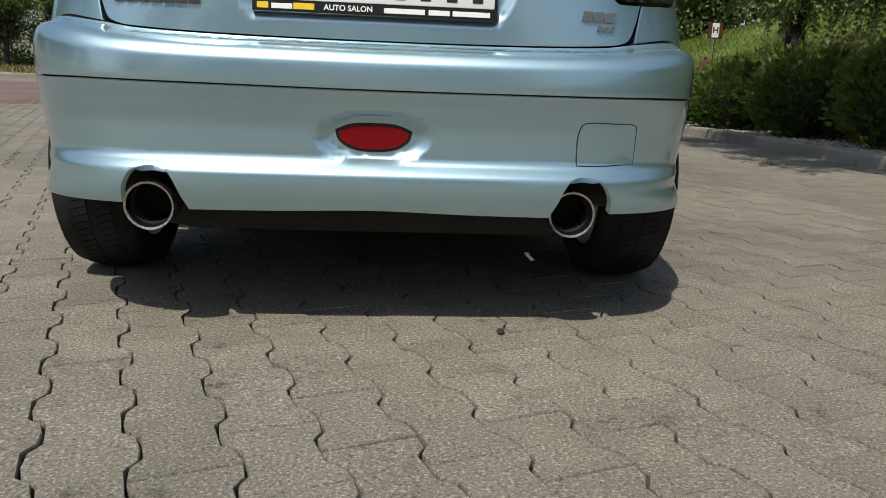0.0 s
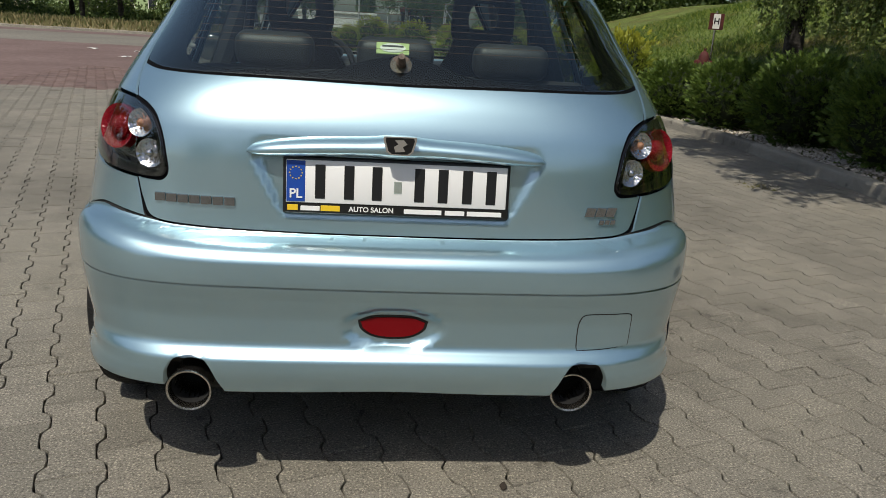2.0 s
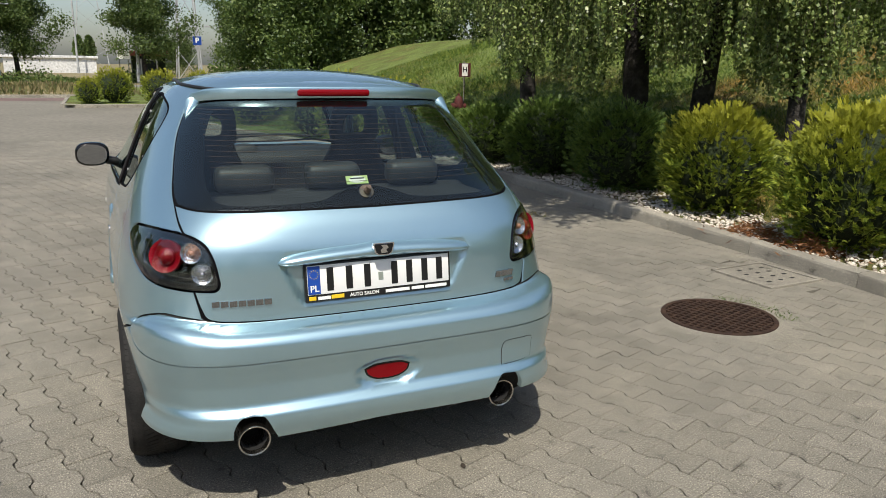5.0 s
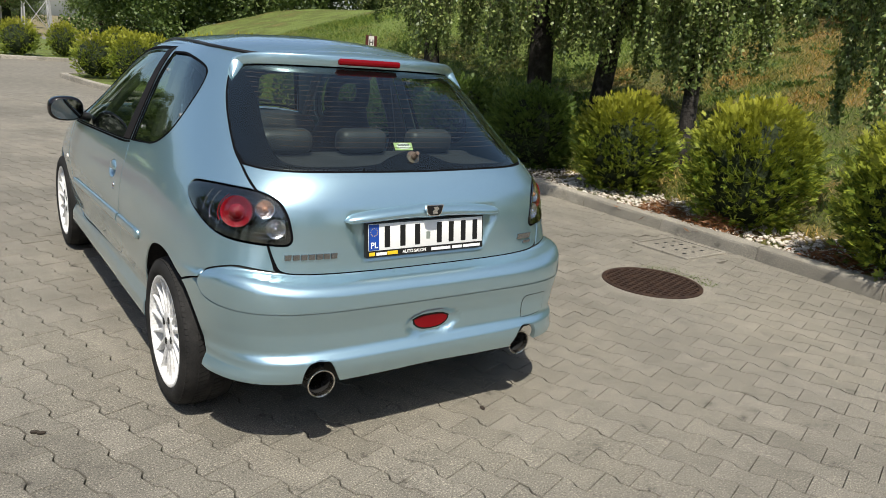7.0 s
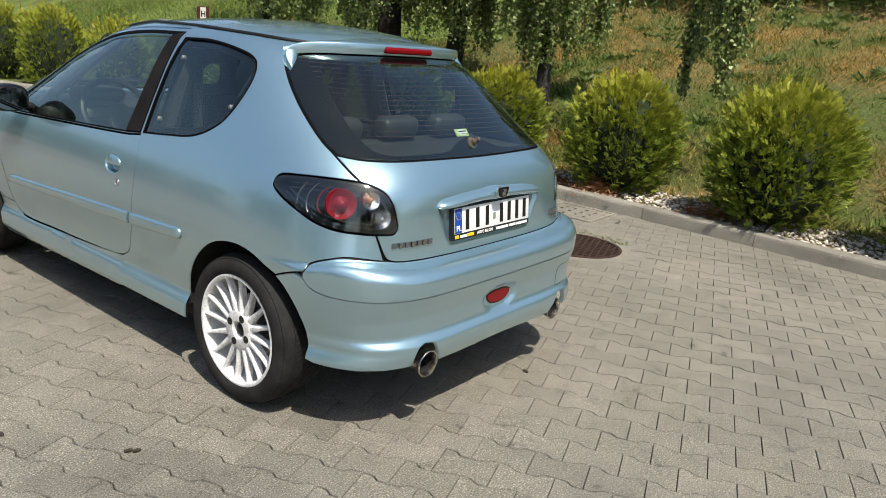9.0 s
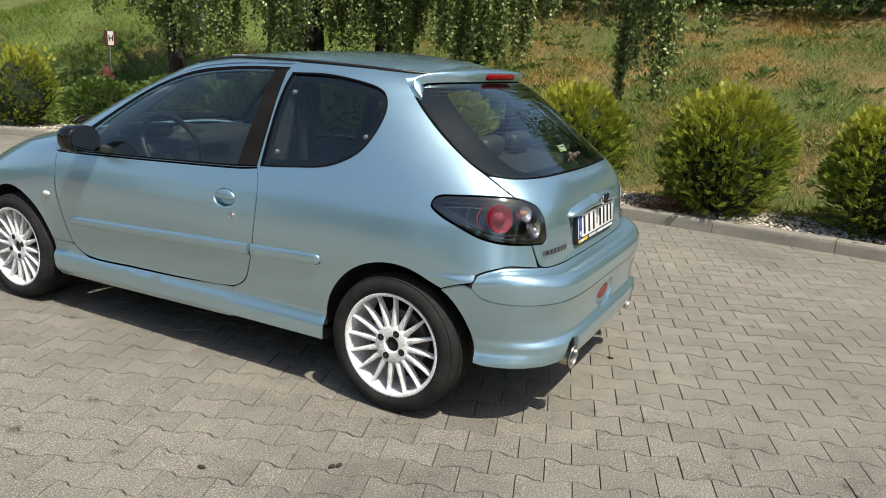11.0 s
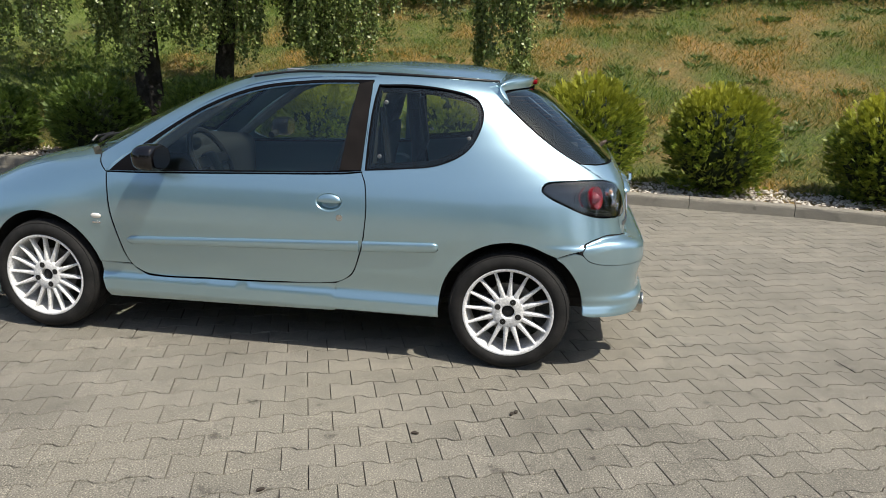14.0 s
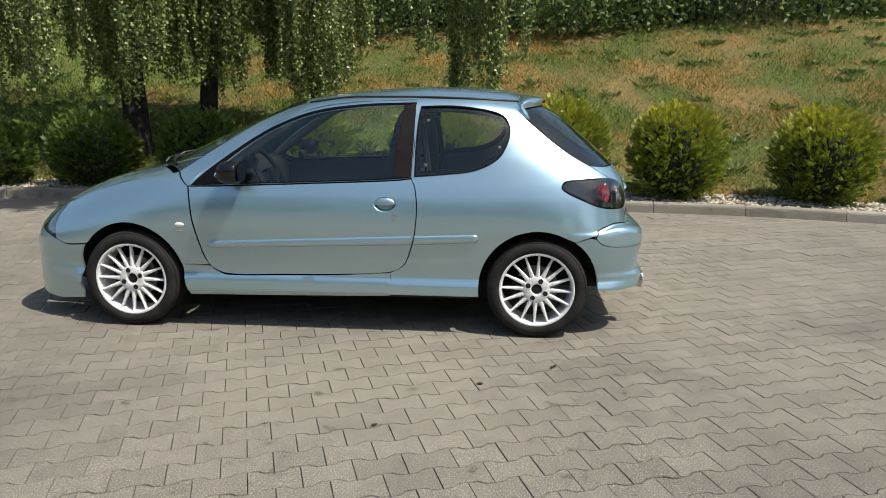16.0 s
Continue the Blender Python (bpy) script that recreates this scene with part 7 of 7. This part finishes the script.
pole_grey = mottled("pole_grey", [(0.30, 0.31, 0.31), (0.38, 0.39, 0.39), (0.45, 0.46, 0.46)], 2.0, 0.6, 0.05, 30.0)


def street_lamp(x, y, h, r, arm=True):
    ob = thing("street_lamp", "tall grey street lamp pole", "street lamp", "street lamps", (x, y, 0.0))
    part("pole", lathe([(r * 1.3, 0), (r * 1.3, 0.8), (r, 0.9), (r * 0.6, h), (0.001, h)], 12), pole_grey, ob)
    if arm:
        part("arm", tube([(0, 0, h - 0.1), (0.1, 0, h + 0.1), (0.7, 0, h + 0.2)], 0.03, 6), pole_grey, ob)
        part("lamp_head", box(bmesh.new(), 0.6, 1.1, -0.1, 0.1, h + 0.14, h + 0.24, 0.03, 2), pole_grey, ob)
    return ob


street_lamp(-5.25, 35.0, 8.0, 0.085)
street_lamp(-7.1, 60.0, 5.2, 0.09)
street_lamp(2.0, 56.0, 9.0, 0.13)
street_lamp(-2.83, 108.0, 12.0, 0.14)
street_lamp(6.9, 62.0, 4.2, 0.07)
stand_mat = mat("galvanised", (0.45, 0.46, 0.47), 0.35, 0.9)
for k in range(3):
    ob = thing("cycle_stand", "bent steel tube cycle stand", "cycle stand", "cycle stands by the lamp", (-5.62 + 0.38 * k, 34.6, 0.0))
    ob.rotation_euler = (0, 0, radians(60))
    part("hoop", tube([(-0.35, 0, 0), (-0.35, 0, 0.55), (-0.3, 0, 0.68), (-0.18, 0, 0.75), (0.18, 0, 0.75), (0.3, 0, 0.68), (0.35, 0, 0.55), (0.35, 0, 0)], 0.028, 8), stand_mat, ob)
litter = thing("litter_bin", "grey litter bin on the lamp pole", "bin", at=(-5.45, 34.75, 0.0))
part("bin_body", lathe([(0.12, 0.75), (0.14, 1.15), (0.15, 1.16), (0.12, 1.14), (0.1, 0.8)], 14), pole_grey, litter)
part("bin_post", lathe([(0.03, 0), (0.03, 1.0)], 8), pole_grey, litter)
psign = thing("parking_sign", "blue and white parking sign on a pole", "sign", at=(6.6, 60, 0.04))
part("post", lathe([(0.04, 0), (0.04, 3.5)], 8), pole_grey, psign)
f = part("sign_face", box(bmesh.new(), -0.32, 0.32, -0.07, -0.04, 2.85, 3.5, 0.02, 1), plate_blue, psign)
letters("P", 0.55, (0, -0.085, 3.18), sticker_white, f, "sign_letter", 0.02)


def pylon(x, y, h, w):
    ob = thing("power_pylon", "steel lattice power pylon", "pylon", "far pylons", (x, y, 0))
    n = 7
    legs = [[(sx * w * (1 - 0.85 * k / n), sy * w * (1 - 0.85 * k / n), h * k / n) for k in range(n + 1)] for sx, sy in ((-1, -1), (1, -1), (1, 1), (-1, 1))]
    for leg in legs:
        part("leg", tube(leg, 0.07, 4), pole_grey, ob)
    for a in range(4):
        b = (a + 1) % 4
        for k in range(n):
            part("lattice_bar", tube([legs[a][k], legs[b][k + 1]], 0.04, 4), pole_grey, ob)
    for z in (0.72, 0.86):
        part("cross_arm", tube([(-w * 1.3, 0, h * z), (0, 0, h * z + 0.8), (w * 1.3, 0, h * z)], 0.06, 4), pole_grey, ob)


pylon(7.5, 75, 20, 1.1)
pylon(-1.2, 190, 30, 3.5)
for x in (-2.6, -1.3):
    ob = thing("poplar", "narrow dark poplar far away", "tree", "far poplars", (x, 112, 0.04))
    n = 1500
    t = r.uniform(0, 1, n)
    rad = 0.8 * np.sqrt(np.clip(np.sin(np.pi * np.clip(t, 0.02, 1)), 0, 1)) * np.sqrt(r.uniform(0, 1, n))
    a = r.uniform(0, 6.28, n)
    me = quads_mesh("crown", np.stack([rad * np.cos(a), rad * np.sin(a), 0.4 + 4.4 * t], 1), r.normal(size=(n, 3)) + [0, 0, 1.5], r.normal(size=(n, 3)), 0.35, 0.22)
    attach("crown", me, tree_leaf, ob)
    part("trunk", lathe([(0.12, 0), (0.05, 3.5)], 8), bark, ob)

# pebbles and scraps on the yard
scrap = mat("dark_scrap", (0.03, 0.022, 0.015), 0.9)
for x, y in ((-1.295, -0.068), (-1.547, 0.304), (-1.275, -0.085), (0.30, -0.62), (-2.05, 0.75)):
    bm = bmesh.new()
    bmesh.ops.create_icosphere(bm, subdivisions=2, radius=1.0)
    for v in bm.verts:
        v.co = Vector((v.co.x * 0.016, v.co.y * 0.009, v.co.z * 0.006 + 0.004)) * (1 + 0.3 * noise.noise(v.co * 2 + Vector((x, y, 0))))
    ob = part("leaf_scrap", bm, scrap, None)
    ob.location, ob.rotation_euler = (x, y, 0.002), (0, 0, 5 * x)
    tagged(ob, "small dark dry leaf scrap on the paving", "litter", "scraps on the paving")

for x, y, w in ((-7.6, 19.0, 0.16), (-5.9, 16.2, 0.13), (-6.3, 18.6, 0.10)):
    bm = bmesh.new()
    bmesh.ops.create_grid(bm, x_segments=5, y_segments=4, size=1.0)
    for v in bm.verts:
        v.co = Vector((v.co.x * w, v.co.y * w * 0.6, 0.03 + 0.03 * noise.noise(v.co * 2.2 + Vector((x, y, 0)))))
    bmesh.ops.solidify(bm, geom=bm.faces[:], thickness=0.002)
    ob = part("paper_scrap", bm, sticker_white, None)
    ob.location, ob.rotation_euler = (x, y, -0.012), (0, 0, 3 * x)
    tagged(ob, "crumpled white paper scrap on the paving", "litter", "paper scraps on the paving")
n = 70
pos = np.stack([3.13 + r.normal(0, 0.09, n), 3.58 + r.normal(0, 0.06, n), np.full(n, -0.002)], 1)
me = quads_mesh("paving_weeds", pos, np.stack([r.normal(0, 1, n), r.normal(0, 1, n), r.uniform(0.1, 0.7, n)], 1), r.normal(size=(n, 3)), r.uniform(0.02, 0.06, n), 0.009)
tagged(attach("paving_weeds", me, straw_blade, None), "small dry weed tuft growing from the paving", "weeds", kind="stuff")

# weeds in the joints beside the manhole cover
n = 260
a, rad = r.uniform(-0.6, 0.9, n), 0.36 + np.abs(r.normal(0, 0.07, n))
pos = np.stack([2.52 + rad * np.cos(a), 0.365 + rad * np.sin(a), np.full(n, -0.004)], 1)
me = quads_mesh("joint_weeds", pos, np.stack([r.normal(0, 0.8, n), r.normal(0, 0.8, n), r.uniform(0.2, 0.9, n)], 1), r.normal(size=(n, 3)), r.uniform(0.012, 0.03, n), 0.005)
tagged(attach("joint_weeds", me, weed_leaf, None), "small weeds in the joints round the manhole cover", "weeds", kind="stuff")

# ---- the paving's pieces ----
pavement = tagged(new("pavement"), "grey waisted concrete pavers with dark joints, dusty and stained", "pavement", kind="structure")
joined("pavers", rest, paver_mat, pavement, "stuff")
joined("red_pavers", red, red_paver, pavement, "stuff")
paver_me = bpy.data.meshes.new("paver")
paver_me.from_pydata([tuple(v) for v in np.c_[pv[:, :2], pv[:, 2]].tolist()], [], pf)
paver_me.materials.append(paver_single)
for a, v in near:
    ob = new("paver", paver_me)
    ob.parent = pavement
    o = U * a + V * v
    # the local second axis runs along V, which is a mirrored turn of U
    m3 = Matrix(((U[0], V[0], 0), (U[1], V[1], 0), (0, 0, 1))).to_4x4()
    ob.matrix_local = Matrix.Translation((o[0], o[1], random.gauss(0, 0.0009))) @ m3
